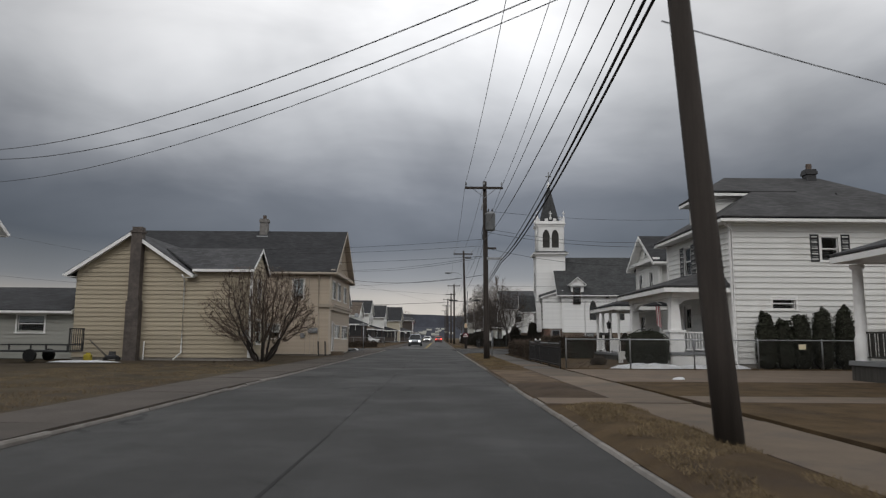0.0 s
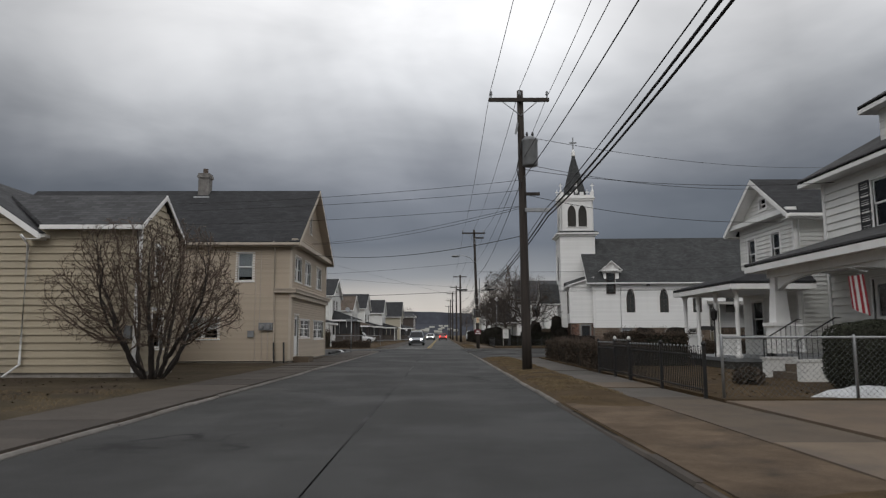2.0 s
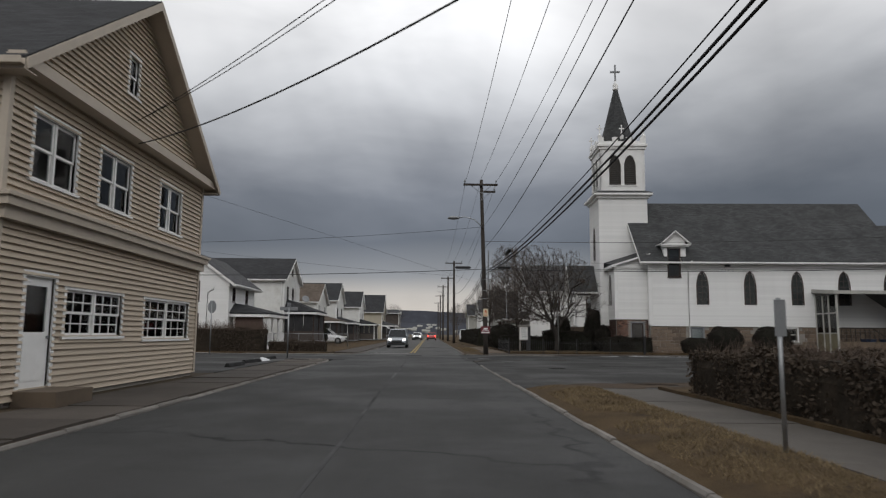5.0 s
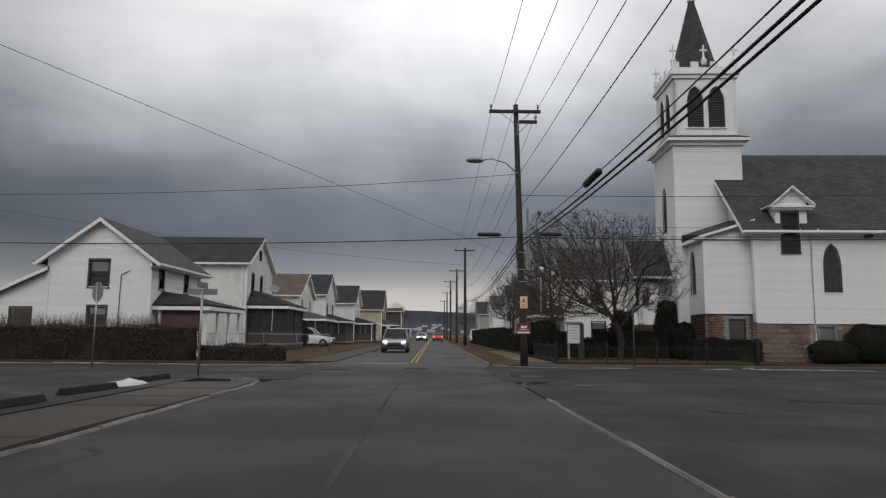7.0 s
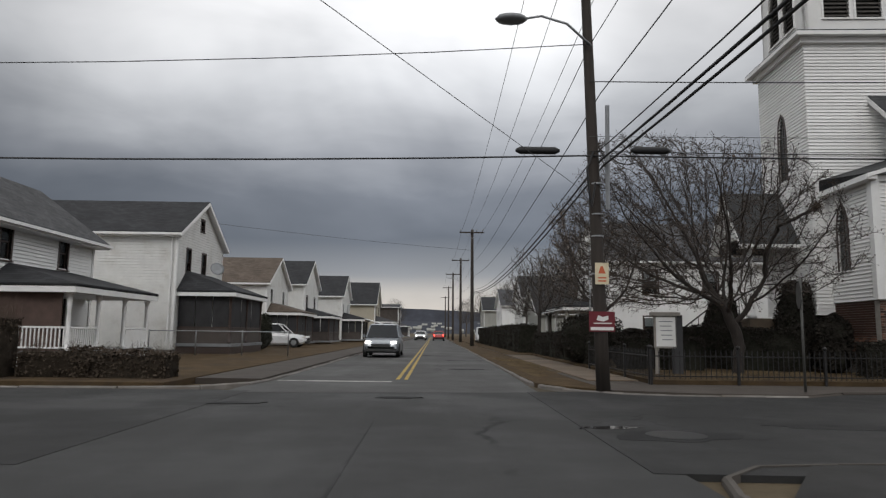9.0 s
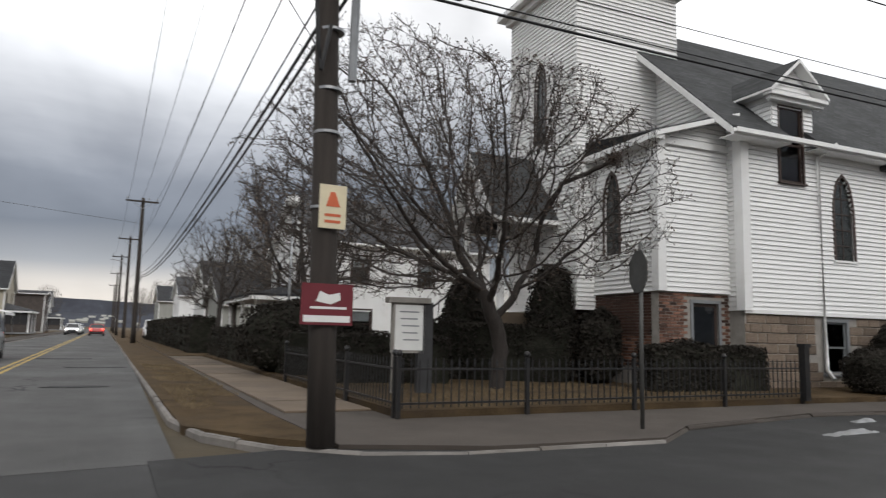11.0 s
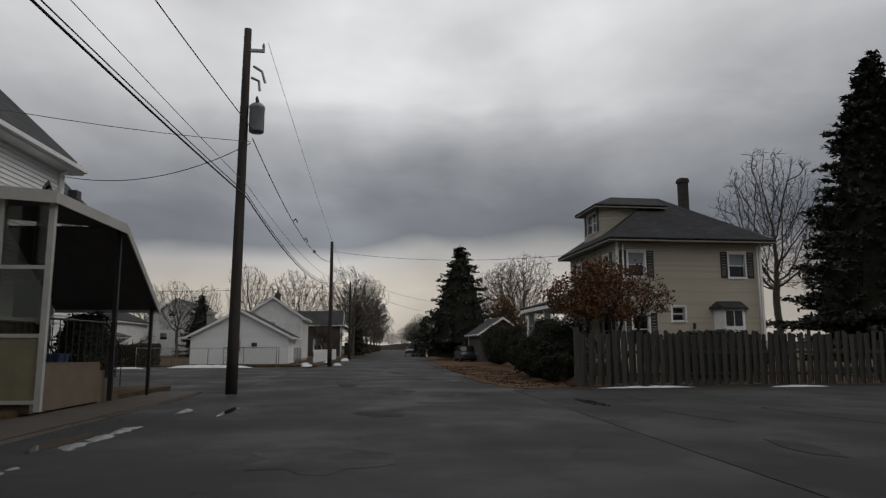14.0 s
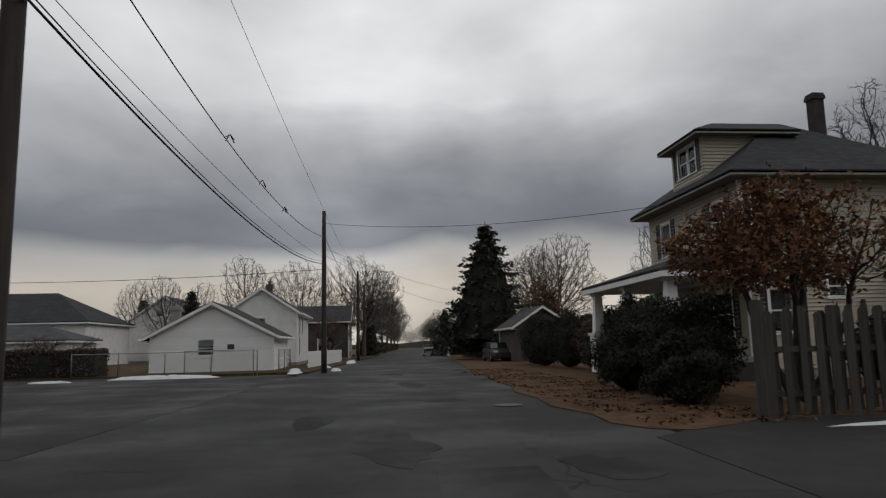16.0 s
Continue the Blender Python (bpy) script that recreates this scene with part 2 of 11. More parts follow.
def shingle_material(name, color, course=0.14):
    """Asphalt shingles: rows of tabs of slightly different shade, with grit and low relief, along the fall of the roof."""
    m = bpy.data.materials.new(name)
    m.use_nodes = True
    nt = m.node_tree
    bs = nt.nodes["Principled BSDF"]
    N, K = nt.nodes.new, nt.links.new
    tc = N("ShaderNodeTexCoord")
    br = N("ShaderNodeTexBrick")
    br.inputs["Scale"].default_value = 1.0
    br.inputs["Brick Width"].default_value, br.inputs["Row Height"].default_value = 0.3, course
    br.inputs["Mortar Size"].default_value, br.inputs["Mortar Smooth"].default_value = 0.008, 0.2
    br.inputs["Color1"].default_value = (*[c * 0.8 for c in color], 1)
    br.inputs["Color2"].default_value = (*[c * 1.22 for c in color], 1)
    br.inputs["Mortar"].default_value = (*[c * 0.55 for c in color], 1)
    K(tc.outputs["UV"], br.inputs["Vector"])
    n = N("ShaderNodeTexNoise")
    n.inputs["Scale"].default_value, n.inputs["Detail"].default_value = 0.8, 6.0
    K(tc.outputs["UV"], n.inputs["Vector"])
    rg = N("ShaderNodeMapRange")
    for i, v in enumerate((0.3, 0.7, 0.78, 1.12)):
        rg.inputs[i + 1].default_value = v
    K(n.outputs["Fac"], rg.inputs["Value"])
    sc = N("ShaderNodeVectorMath")
    sc.operation = "SCALE"
    K(br.outputs["Color"], sc.inputs[0])
    K(rg.outputs[0], sc.inputs["Scale"])
    K(sc.outputs[0], bs.inputs["Base Color"])
    bs.inputs["Roughness"].default_value = 0.92
    bs.inputs["Specular IOR Level"].default_value = 0.2
    b = N("ShaderNodeBump")
    b.inputs["Strength"].default_value, b.inputs["Distance"].default_value = 0.7, 0.008
    K(br.outputs["Color"], b.inputs["Height"])
    K(b.outputs[0], bs.inputs["Normal"])
    return m


ASPHALT = asphalt_material("asphalt_main_street", (0.0426, 0.0426, 0.0426), (0.010, 0.010, 0.011), 0.2, 0.16)
ASPHALT_OLD = asphalt_material("asphalt_side_street", (0.031, 0.031, 0.031), (0.010, 0.010, 0.010), 0.26, 0.42, (13, 7, 0))
ASPHALT_LOT = asphalt_material("asphalt_lot", (0.026, 0.0255, 0.025), (0.010, 0.010, 0.010), 0.28, 0.3, (31, 17, 0))
SEAM = asphalt_material("asphalt_seam", (0.024, 0.024, 0.0245), (0.02, 0.02, 0.02), 0.3, 0.1, (9, 3, 0))
ASPHALT_PALE = asphalt_material("asphalt_pale", (0.072, 0.071, 0.070), (0.02, 0.02, 0.02), 0.2, 0.2, (21, 5, 0))
PATCH = asphalt_material("asphalt_patch", (0.017, 0.017, 0.0175), (0.02, 0.02, 0.02), 0.3, 0.1, (5, 3, 0))
CONCRETE = material("concrete_walk", (0.148, 0.112, 0.080), 0.9, var=0.15, scale=1.2, fine=60, bump=0.002, bump_scale=90, dirt=(0.085, 0.07, 0.058), dirt_amount=0.8, rand=0.4, coords="World")
CONCRETE_DRIVE = material("concrete_driveway_brown", (0.126, 0.093, 0.066), 0.92, var=0.2, scale=0.9, fine=50, bump=0.003, bump_scale=60, dirt=(0.085, 0.07, 0.056), dirt_amount=0.7, rand=0.2, coords="World")
GRAVEL = material("trodden_gravel_soil", (0.138, 0.102, 0.072), 0.95, var=0.35, scale=1.1, fine=40, bump=0.012, bump_scale=45, dirt=(0.05, 0.042, 0.035), dirt_amount=0.9, dirt_scale=0.6, coords="World", spec=0.1)
CONCRETE_GREY = material("grey_worn_pavement", (0.092, 0.082, 0.073), 0.92, var=0.2, scale=0.9, fine=50, bump=0.003, bump_scale=60, dirt=(0.065, 0.056, 0.048), dirt_amount=0.8, rand=0.2, coords="World")
CONCRETE_L = material("concrete_worn_brown", (0.070, 0.058, 0.049), 0.92, var=0.2, scale=0.9, fine=50, bump=0.003, bump_scale=60, dirt=(0.052, 0.043, 0.036), dirt_amount=0.9, rand=0.25, coords="World")
KERB = material("kerb_concrete", (0.21, 0.195, 0.18), 0.9, var=0.25, scale=2.0, fine=45, bump=0.004, bump_scale=40, dirt=(0.13, 0.11, 0.09), dirt_amount=0.7, dirt_scale=1.3, rand=0.25, coords="World")
DRY_GRASS = material("dry_winter_turf", (0.092, 0.064, 0.036), 0.95, var=0.35, scale=1.4, fine=30, bump=0.02, bump_scale=45, dirt=(0.060, 0.045, 0.033), dirt_amount=0.95, dirt_scale=0.55, coords="World", spec=0.1)
BARE_SOIL = material("bare_soil", (0.070, 0.052, 0.038), 0.95, var=0.3, scale=0.8, fine=25, bump=0.015, bump_scale=30, dirt=(0.07, 0.055, 0.045), dirt_amount=0.9, dirt_scale=0.5, coords="World", spec=0.1)
LEAF_LITTER = material("leaf_litter", (0.125, 0.076, 0.045), 0.95, var=0.45, scale=2.5, fine=28, bump=0.02, bump_scale=35, dirt=(0.09, 0.06, 0.04), dirt_amount=0.9, dirt_scale=0.9, coords="World", spec=0.1)
GROUND = material("winter_ground", (0.12, 0.095, 0.062), 0.95, var=0.3, scale=0.4, fine=6, bump=0.02, bump_scale=8, dirt=(0.07, 0.06, 0.045), dirt_amount=0.8, dirt_scale=0.1, coords="World", spec=0.1)
SNOW = material("old_snow", (0.62, 0.635, 0.655), 0.6, var=0.15, scale=3, fine=30, bump=0.01, bump_scale=25, dirt=(0.45, 0.43, 0.41), dirt_amount=0.4, dirt_scale=2.0)
WHITE = material("white_siding", (0.80, 0.80, 0.79), 0.55, var=0.04, scale=1.2, fine=30, bump=0.0008, bump_scale=80, dirt=(0.62, 0.61, 0.58), dirt_amount=0.35, dirt_scale=0.8, rand=0.06)
WHITE_OLD = material("white_wood_siding_weathered", (0.70, 0.70, 0.68), 0.7, var=0.07, scale=1.5, fine=35, bump=0.001, bump_scale=70, dirt=(0.48, 0.46, 0.42), dirt_amount=0.5, dirt_scale=1.1, rand=0.08)
TRIM_W = material("white_trim_paint", (0.80, 0.80, 0.79), 0.5, var=0.05, scale=2.0, fine=40, dirt=(0.6, 0.58, 0.55), dirt_amount=0.3, dirt_scale=1.5)
BEIGE = material("beige_vinyl_siding", (0.46, 0.385, 0.30), 0.6, var=0.05, scale=1.0, fine=30, dirt=(0.36, 0.31, 0.25), dirt_amount=0.4, dirt_scale=0.7, rand=0.08)
BEIGE_OLD = material("cream_asbestos_siding", (0.40, 0.345, 0.255), 0.75, var=0.08, scale=1.2, fine=40, dirt=(0.30, 0.27, 0.21), dirt_amount=0.5, dirt_scale=0.9, rand=0.12)
BEIGE_TRIM = material("beige_trim_paint", (0.46, 0.40, 0.33), 0.55, var=0.06, scale=2, fine=40)
YELLOW = material("pale_yellow_siding", (0.43, 0.39, 0.305), 0.6, var=0.05, scale=1.0, fine=30, dirt=(0.36, 0.33, 0.26), dirt_amount=0.4, dirt_scale=0.8, rand=0.09)
GREY_SIDING = material("grey_wing_siding", (0.33, 0.33, 0.30), 0.7, var=0.07, scale=1, fine=30, dirt=(0.22, 0.22, 0.2), dirt_amount=0.4, rand=0.08)
ROOF_DK = shingle_material("dark_grey_shingles", (0.040, 0.041, 0.044))
ROOF_GREY = shingle_material("grey_shingles", (0.075, 0.076, 0.08))
ROOF_GREEN = shingle_material("grey_green_church_shingles", (0.058, 0.060, 0.0615))
ROOF_BROWN = shingle_material("brown_shingles", (0.115, 0.092, 0.075))
ROOF_SOFT = shingle_material("mixed_grey_shingles", (0.066, 0.066, 0.068))
DARK_FRAME = material("dark_brown_window_paint", (0.05, 0.032, 0.026), 0.5, var=0.15, scale=4, fine=40)
BLACK_PAINT = material("black_paint", (0.04, 0.04, 0.042), 0.5, var=0.2, scale=5, fine=50)
SHUTTER = material("dark_shutter_paint", (0.03, 0.032, 0.034), 0.55, var=0.15, scale=5, fine=50)
IRON = material("wrought_iron", (0.025, 0.025, 0.026), 0.45, 0.3, var=0.2, scale=6, fine=50, dirt=(0.06, 0.04, 0.03), dirt_amount=0.3, dirt_scale=4)
GALV = material("galvanised_steel", (0.34, 0.35, 0.36), 0.45, 0.8, var=0.15, scale=6, fine=60)
GREY_METAL = material("grey_painted_metal", (0.24, 0.25, 0.26), 0.5, 0.3, var=0.12, scale=4, fine=50)
POLE_WOOD = material("creosoted_pole_wood", (0.044, 0.036, 0.031), 0.85, var=0.3, scale=2.5, fine=60, bump=0.006, bump_scale=30, stretch=(3, 3, 0.25), dirt=(0.06, 0.05, 0.042), dirt_amount=0.4, dirt_scale=1.5)
WEATHERED = material("weathered_fence_wood", (0.056, 0.053, 0.047), 0.85, var=0.28, scale=3, fine=50, bump=0.004, bump_scale=40, stretch=(4, 4, 0.3), dirt=(0.09, 0.085, 0.075), dirt_amount=0.6, dirt_scale=1.4, rand=0.3)
BARK = material("grey_bark", (0.105, 0.088, 0.076), 0.9, var=0.3, scale=6, fine=50, bump=0.01, bump_scale=25, stretch=(2, 2, 0.6))
TWIG = material("brown_twigs", (0.095, 0.068, 0.052), 0.9, var=0.25, scale=3, fine=40)
LEAF_DK = material("evergreen_leaves", (0.043, 0.046, 0.033), 0.85, var=0.4, scale=2.5, fine=18, spec=0.1)
LEAF_YEW = material("yew_foliage", (0.036, 0.032, 0.027), 0.85, var=0.4, scale=2.5, fine=18, spec=0.08)
LEAF_BROWN = material("brown_hedge_leaves", (0.075, 0.058, 0.044), 0.8, var=0.4, scale=2.0, fine=18, spec=0.15)
LEAF_DEAD = material("dead_flower_heads", (0.17, 0.085, 0.045), 0.85, var=0.4, scale=3.0, fine=20, spec=0.1)
BUD = material("pale_buds", (0.22, 0.19, 0.15), 0.85, var=0.3, scale=5.0, fine=20, spec=0.1)
NEEDLE = material("spruce_needles", (0.056, 0.062, 0.048), 0.8, var=0.4, scale=1.5, fine=12, spec=0.2)
BRICK = material("red_brick", (0.215, 0.108, 0.074), 0.85, var=0.3, scale=6, fine=50, bump=0.003, bump_scale=60, dirt=(0.10, 0.07, 0.055), dirt_amount=0.5, rand=0.85)
STONE = material("grey_brown_fieldstone", (0.204, 0.156, 0.119), 0.9, var=0.28, scale=5, fine=40, bump=0.006, bump_scale=30, rand=0.4)
MORTAR = material("mortar", (0.30, 0.28, 0.255), 0.95, var=0.15, scale=4, fine=60, bump=0.003, bump_scale=60)
CHIM_GREY = material("grey_chimney_brick", (0.21, 0.20, 0.19), 0.9, var=0.3, scale=5, fine=40, bump=0.005, bump_scale=25, dirt=(0.09, 0.085, 0.08), dirt_amount=0.7)
CHIM_BRICK = material("weathered_chimney_brick", (0.15, 0.115, 0.095), 0.9, var=0.25, scale=6, fine=50, bump=0.003, bump_scale=50, dirt=(0.08, 0.07, 0.065), dirt_amount=0.5, rand=0.3)
GLASS = glass_material("window_glass")
BLIND = material("white_window_blind", (0.55, 0.55, 0.53), 0.8, var=0.05, scale=2, fine=40)
# dark colour standing in for the gloom of unlit interiors
ROOM_DARK = material("dark_room_lining", (0.05, 0.047, 0.044), 0.9, var=0.2, scale=1, fine=10)
LOUVRE = material("dark_louvre_slats", (0.060, 0.055, 0.050), 0.7, var=0.15, scale=4, fine=40)
CABLE = material("black_cable", (0.018, 0.018, 0.019), 0.6, var=0.1, scale=5, fine=50)
CABLE_GREY = material("weathered_wire", (0.07, 0.07, 0.072), 0.6, var=0.1, scale=5, fine=50)
RUBBER = material("tyre_rubber", (0.02, 0.02, 0.02), 0.8, var=0.15, scale=8, fine=60)
CAR_WHITE = material("white_car_paint", (0.70, 0.71, 0.72), 0.25, var=0.02, scale=1, fine=10, spec=0.6)
CAR_DARK = material("dark_grey_car_paint", (0.05, 0.052, 0.055), 0.3, 0.4, var=0.1, scale=2, fine=20)
CAR_SILVER = material("grey_car_paint", (0.26, 0.28, 0.31), 0.28, 0.4, var=0.03, scale=1, fine=10, spec=0.6)
CAR_RED = material("red_car_paint", (0.32, 0.03, 0.028), 0.28, var=0.03, scale=1, fine=10, spec=0.6)
CAR_GLASS = material("dark_car_glass", (0.015, 0.017, 0.02), 0.06, var=0.05, scale=1, fine=10, spec=0.7)
HEADLIGHT = lamp_material("headlight_on", (1.0, 0.96, 0.9), 2.5)
TAILLIGHT = lamp_material("tail_light_on", (1.0, 0.05, 0.03), 5.0)
SIGN_RED = material("maroon_sign_face", (0.14, 0.018, 0.026), 0.5, var=0.08, scale=4, fine=40)
SIGN_CREAM = material("cream_sign_face", (0.68, 0.60, 0.42), 0.5, var=0.08, scale=4, fine=40)
SIGN_ORANGE = material("orange_red_mark", (0.55, 0.12, 0.05), 0.5, var=0.05, scale=4, fine=40)
SIGN_WHITE = material("white_sign_face", (0.72, 0.72, 0.70), 0.5, var=0.06, scale=4, fine=40)
YELLOW_LINE = material("yellow_road_paint", (0.42, 0.29, 0.06), 0.75, var=0.25, scale=2, fine=35, dirt=(0.10, 0.085, 0.06), dirt_amount=0.8, dirt_scale=1.2, coords="World")
WHITE_LINE = material("worn_white_road_paint", (0.40, 0.39, 0.37), 0.75, var=0.25, scale=2, fine=35, dirt=(0.10, 0.095, 0.09), dirt_amount=0.9, dirt_scale=1.5, coords="World")
AWNING = material("dark_awning_underside", (0.10, 0.10, 0.102), 0.7, var=0.12, scale=2, fine=30)
PANEL_CLEAR = glass_material("cloudy_porch_panel", (0.62, 0.64, 0.60))
BROWN_BOARD = material("reddish_brown_boards", (0.10, 0.066, 0.055), 0.8, var=0.2, scale=3, fine=30)
DARK_SIDING = material("dark_brown_siding", (0.075, 0.062, 0.055), 0.8, var=0.2, scale=2, fine=30)
# porch screens, coloured near black for the deep shade under the porch roof
SCREEN_SHADE = material("dark_porch_screen", (0.03, 0.03, 0.032), 0.6, var=0.3, scale=2, fine=20, spec=0.3)
HILL = material("wooded_far_hill", (0.062, 0.066, 0.080), 0.95, var=0.25, scale=0.012, fine=0.1, spec=0.05, coords="World")
FLAG_RED = material("red_cloth", (0.35, 0.03, 0.04), 0.8, var=0.1, scale=4, fine=40)
PLASTIC_BLUE = material("blue_plastic", (0.03, 0.05, 0.10), 0.5, var=0.1, scale=3, fine=30)
YELLOW_PAINT = material("yellow_plastic", (0.45, 0.36, 0.04), 0.5, var=0.1, scale=3, fine=30)

# ---- builders ----


class Mesh:
    """Collects vertices and faces, and becomes one mesh."""

    def __init__(self):
        self.v, self.f, self.n = [], [], 0

    def add(self, verts, faces):
        verts = np.asarray(verts, float).reshape(-1, 3)
        self.v.append(verts)
        self.f.extend([tuple(i + self.n for i in f) for f in faces])
        self.n += len(verts)
        return self

    def box(self, x0, x1, y0, y1, z0, z1, m=None):
        v = np.array([(x, y, z) for z in (z0, z1) for x, y in ((x0, y0), (x1, y0), (x1, y1), (x0, y1))], float)
        if m is not None:
            v = np.array([m @ Vector(p) for p in v])
        return self.add(v, [(3, 2, 1, 0), (4, 5, 6, 7), (0, 1, 5, 4), (1, 2, 6, 5), (2, 3, 7, 6), (3, 0, 4, 7)])

    def slab(self, top, thick, down=(0, 0, -1)):
        """A plate: its outer face's corners in order (seen from outside counter-clockwise), thickened along down."""
        top = np.asarray(top, float)
        low = top + np.asarray(down, float) * thick
        n = len(top)
        return self.add(np.r_[top, low], [tuple(range(n)), tuple(range(2 * n - 1, n - 1, -1))] + [(i, i + n, (i + 1) % n + n, (i + 1) % n) for i in range(n)])

    def tube(self, pts, radii, sides=6, cap=True):
        pts = np.asarray(pts, float)
        k = len(pts)
        radii = np.broadcast_to(np.asarray(radii, float), (k,))
        d = np.gradient(pts, axis=0)
        d /= np.linalg.norm(d, axis=1, keepdims=True) + 1e-9
        ref = np.array([0.0, 0.0, 1.0]) if abs(d[0, 2]) < 0.9 else np.array([1.0, 0.0, 0.0])
        a = np.cross(d, ref)
        a /= np.linalg.norm(a, axis=1, keepdims=True) + 1e-9
        b = np.cross(d, a)
        ang = np.linspace(0, 2 * math.pi, sides, endpoint=False)
        ring = a[:, None] * np.cos(ang)[None, :, None] + b[:, None] * np.sin(ang)[None, :, None]
        v = (pts[:, None] + ring * radii[:, None, None]).reshape(-1, 3)
        f = [(i * sides + j, i * sides + (j + 1) % sides, (i + 1) * sides + (j + 1) % sides, (i + 1) * sides + j) for i in range(k - 1) for j in range(sides)]
        if cap:
            f += [tuple(range(sides - 1, -1, -1)), tuple((k - 1) * sides + j for j in range(sides))]
        return self.add(v, f)

    def lathe(self, profile, sides=14, at=(0, 0, 0)):
        """Rings of (radius, height) round a standing axis."""
        return self.tube_rings([(at[0], at[1], at[2] + h) for _, h in profile], [r for r, _ in profile], sides)

    def tube_rings(self, pts, radii, sides):
        ang = np.linspace(0, 2 * math.pi, sides, endpoint=False)
        v = np.array([(p[0] + r * math.cos(a), p[1] + r * math.sin(a), p[2]) for p, r in zip(pts, radii) for a in ang])
        k = len(pts)
        f = [(i * sides + j, i * sides + (j + 1) % sides, (i + 1) * sides + (j + 1) % sides, (i + 1) * sides + j) for i in range(k - 1) for j in range(sides)]
        f += [tuple(range(sides - 1, -1, -1)), tuple((k - 1) * sides + j for j in range(sides))]
        return self.add(v, f)

    def prism(self, poly, z0, z1, m=None):
        """A polygon in x and y, counter-clockwise, raised from z0 to z1."""
        n = len(poly)
        v = np.array([(x, y, z0) for x, y in poly] + [(x, y, z1) for x, y in poly], float)
        if m is not None:
            v = np.array([m @ Vector(p) for p in v])
        return self.add(v, [tuple(range(n - 1, -1, -1)), tuple(range(n, 2 * n))] + [(i, (i + 1) % n, (i + 1) % n + n, i + n) for i in range(n)])

    def data(self, name, smooth=False):
        me = bpy.data.meshes.new(name)
        v = np.concatenate(self.v) if self.v else np.zeros((0, 3))
        me.from_pydata(v.tolist(), [], self.f)
        if smooth:
            me.polygons.foreach_set("use_smooth", [True] * len(me.polygons))
        me.update()
        return me


def thing(name, x, y, z=0.0, rz=0.0, label="", category="", group="", kind=""):
    e = new(name)
    e.empty_display_size = 0.2
    e.matrix_world = pose(x, y, z, 0, 0, rz)
    return tagged(e, label, category, group, kind)


def part(name, mb, mat, parent=None, label="", m=None, smooth=False, bevel=0.0):
    """Links a mesh as one object under a thing or a part."""
    ob = new(name, mb.data(name, smooth) if isinstance(mb, Mesh) else mb)
    if not ob.data.materials:
        ob.data.materials.append(mat)
    if parent is not None:
        ob.parent = parent
    if m is not None:
        ob.matrix_basis = m
    if bevel > 0:
        b = ob.modifiers.new("bevel", "BEVEL")
        b.width, b.segments, b.limit_method = bevel, 2, "ANGLE"
    if label:
        ob["label"] = label
    return ob


def structure(name, mb, mat, label, category):
    return tagged(part(name, mb, mat), label, category, kind="structure")


def roof_uv(me):
    """Lays the shingle courses along each roof face: u level, v up the fall."""
    uv = me.uv_layers.new(name="courses")
    for p in me.polygons:
        n = Vector(p.normal)
        u = Vector((0, 0, 1)).cross(n)
        u = u.normalized() if u.length > 1e-3 else Vector((1, 0, 0))
        v = n.cross(u)
        for li in p.loop_indices:
            co = me.vertices[me.loops[li].vertex_index].co
            uv.data[li].uv = (co.dot(u), co.dot(v))


def roof_part(name, mb, mat, parent, label=""):
    me = mb.data(name)
    roof_uv(me)
    return part(name, me, mat, parent, label)


class Hole:
    """An opening in a wall, from u0 to u1 and z0 to z1, pointed at the top if arch is its spring height."""

    def __init__(self, u0, u1, z0, z1, arch=None):
        self.u0, self.u1, self.z0, self.z1, self.arch = u0, u1, z0, z1, arch

    def span(self, z):
        if not self.z0 <= z <= self.z1:
            return None
        if self.arch is None or z <= self.arch:
            return self.u0, self.u1
        k = (z - self.arch) / (self.z1 - self.arch)
        c, h = (self.u0 + self.u1) / 2, (self.u1 - self.u0) / 2 * math.sqrt(max(0.0, 1 - k ** 1.6))
        return (c - h, c + h) if h > 0.01 else None

    def levels(self):
        if self.arch is None:
            return [self.z0, self.z1]
        return [self.z0, *np.linspace(self.arch, self.z1, 7)]


def frame_of(p0, p1):
    """The pose of a wall from p0 to p1: x along it, y inward, z up (walls run counter-clockwise round a house)."""
    d = Vector((p1[0] - p0[0], p1[1] - p0[1]))
    return Matrix.Translation((p0[0], p0[1], 0)) @ Matrix.Rotation(math.atan2(d.y, d.x), 4, "Z"), d.length


def spans(top, z, holes, least=0.02):
    """The stretches of a wall at height z, under the profile top [(u, z)...], cut by the holes."""
    out, inside = [], None
    us = []
    for (a, za), (b, zb) in zip(top, top[1:]):
        if (za >= z) and inside is None:
            inside = a
        if (za - z) * (zb - z) < 0:
            c = a + (b - a) * (z - za) / (zb - za)
            if zb > za:
                inside = c
            else:
                us.append((inside, c))
                inside = None
    if inside is not None:
        us.append((inside, top[-1][0]))
    for a, b in us:
        cuts = sorted(s for h in holes if (s := h.span(z)))
        for c, d in cuts:
            if c > a:
                out.append((a, min(c, b)))
            a = max(a, d)
        if b > a + least * 0.5:
            out.append((a, b))
    return [(a, b) for a, b in out if b - a > least]


STRIPS = {}


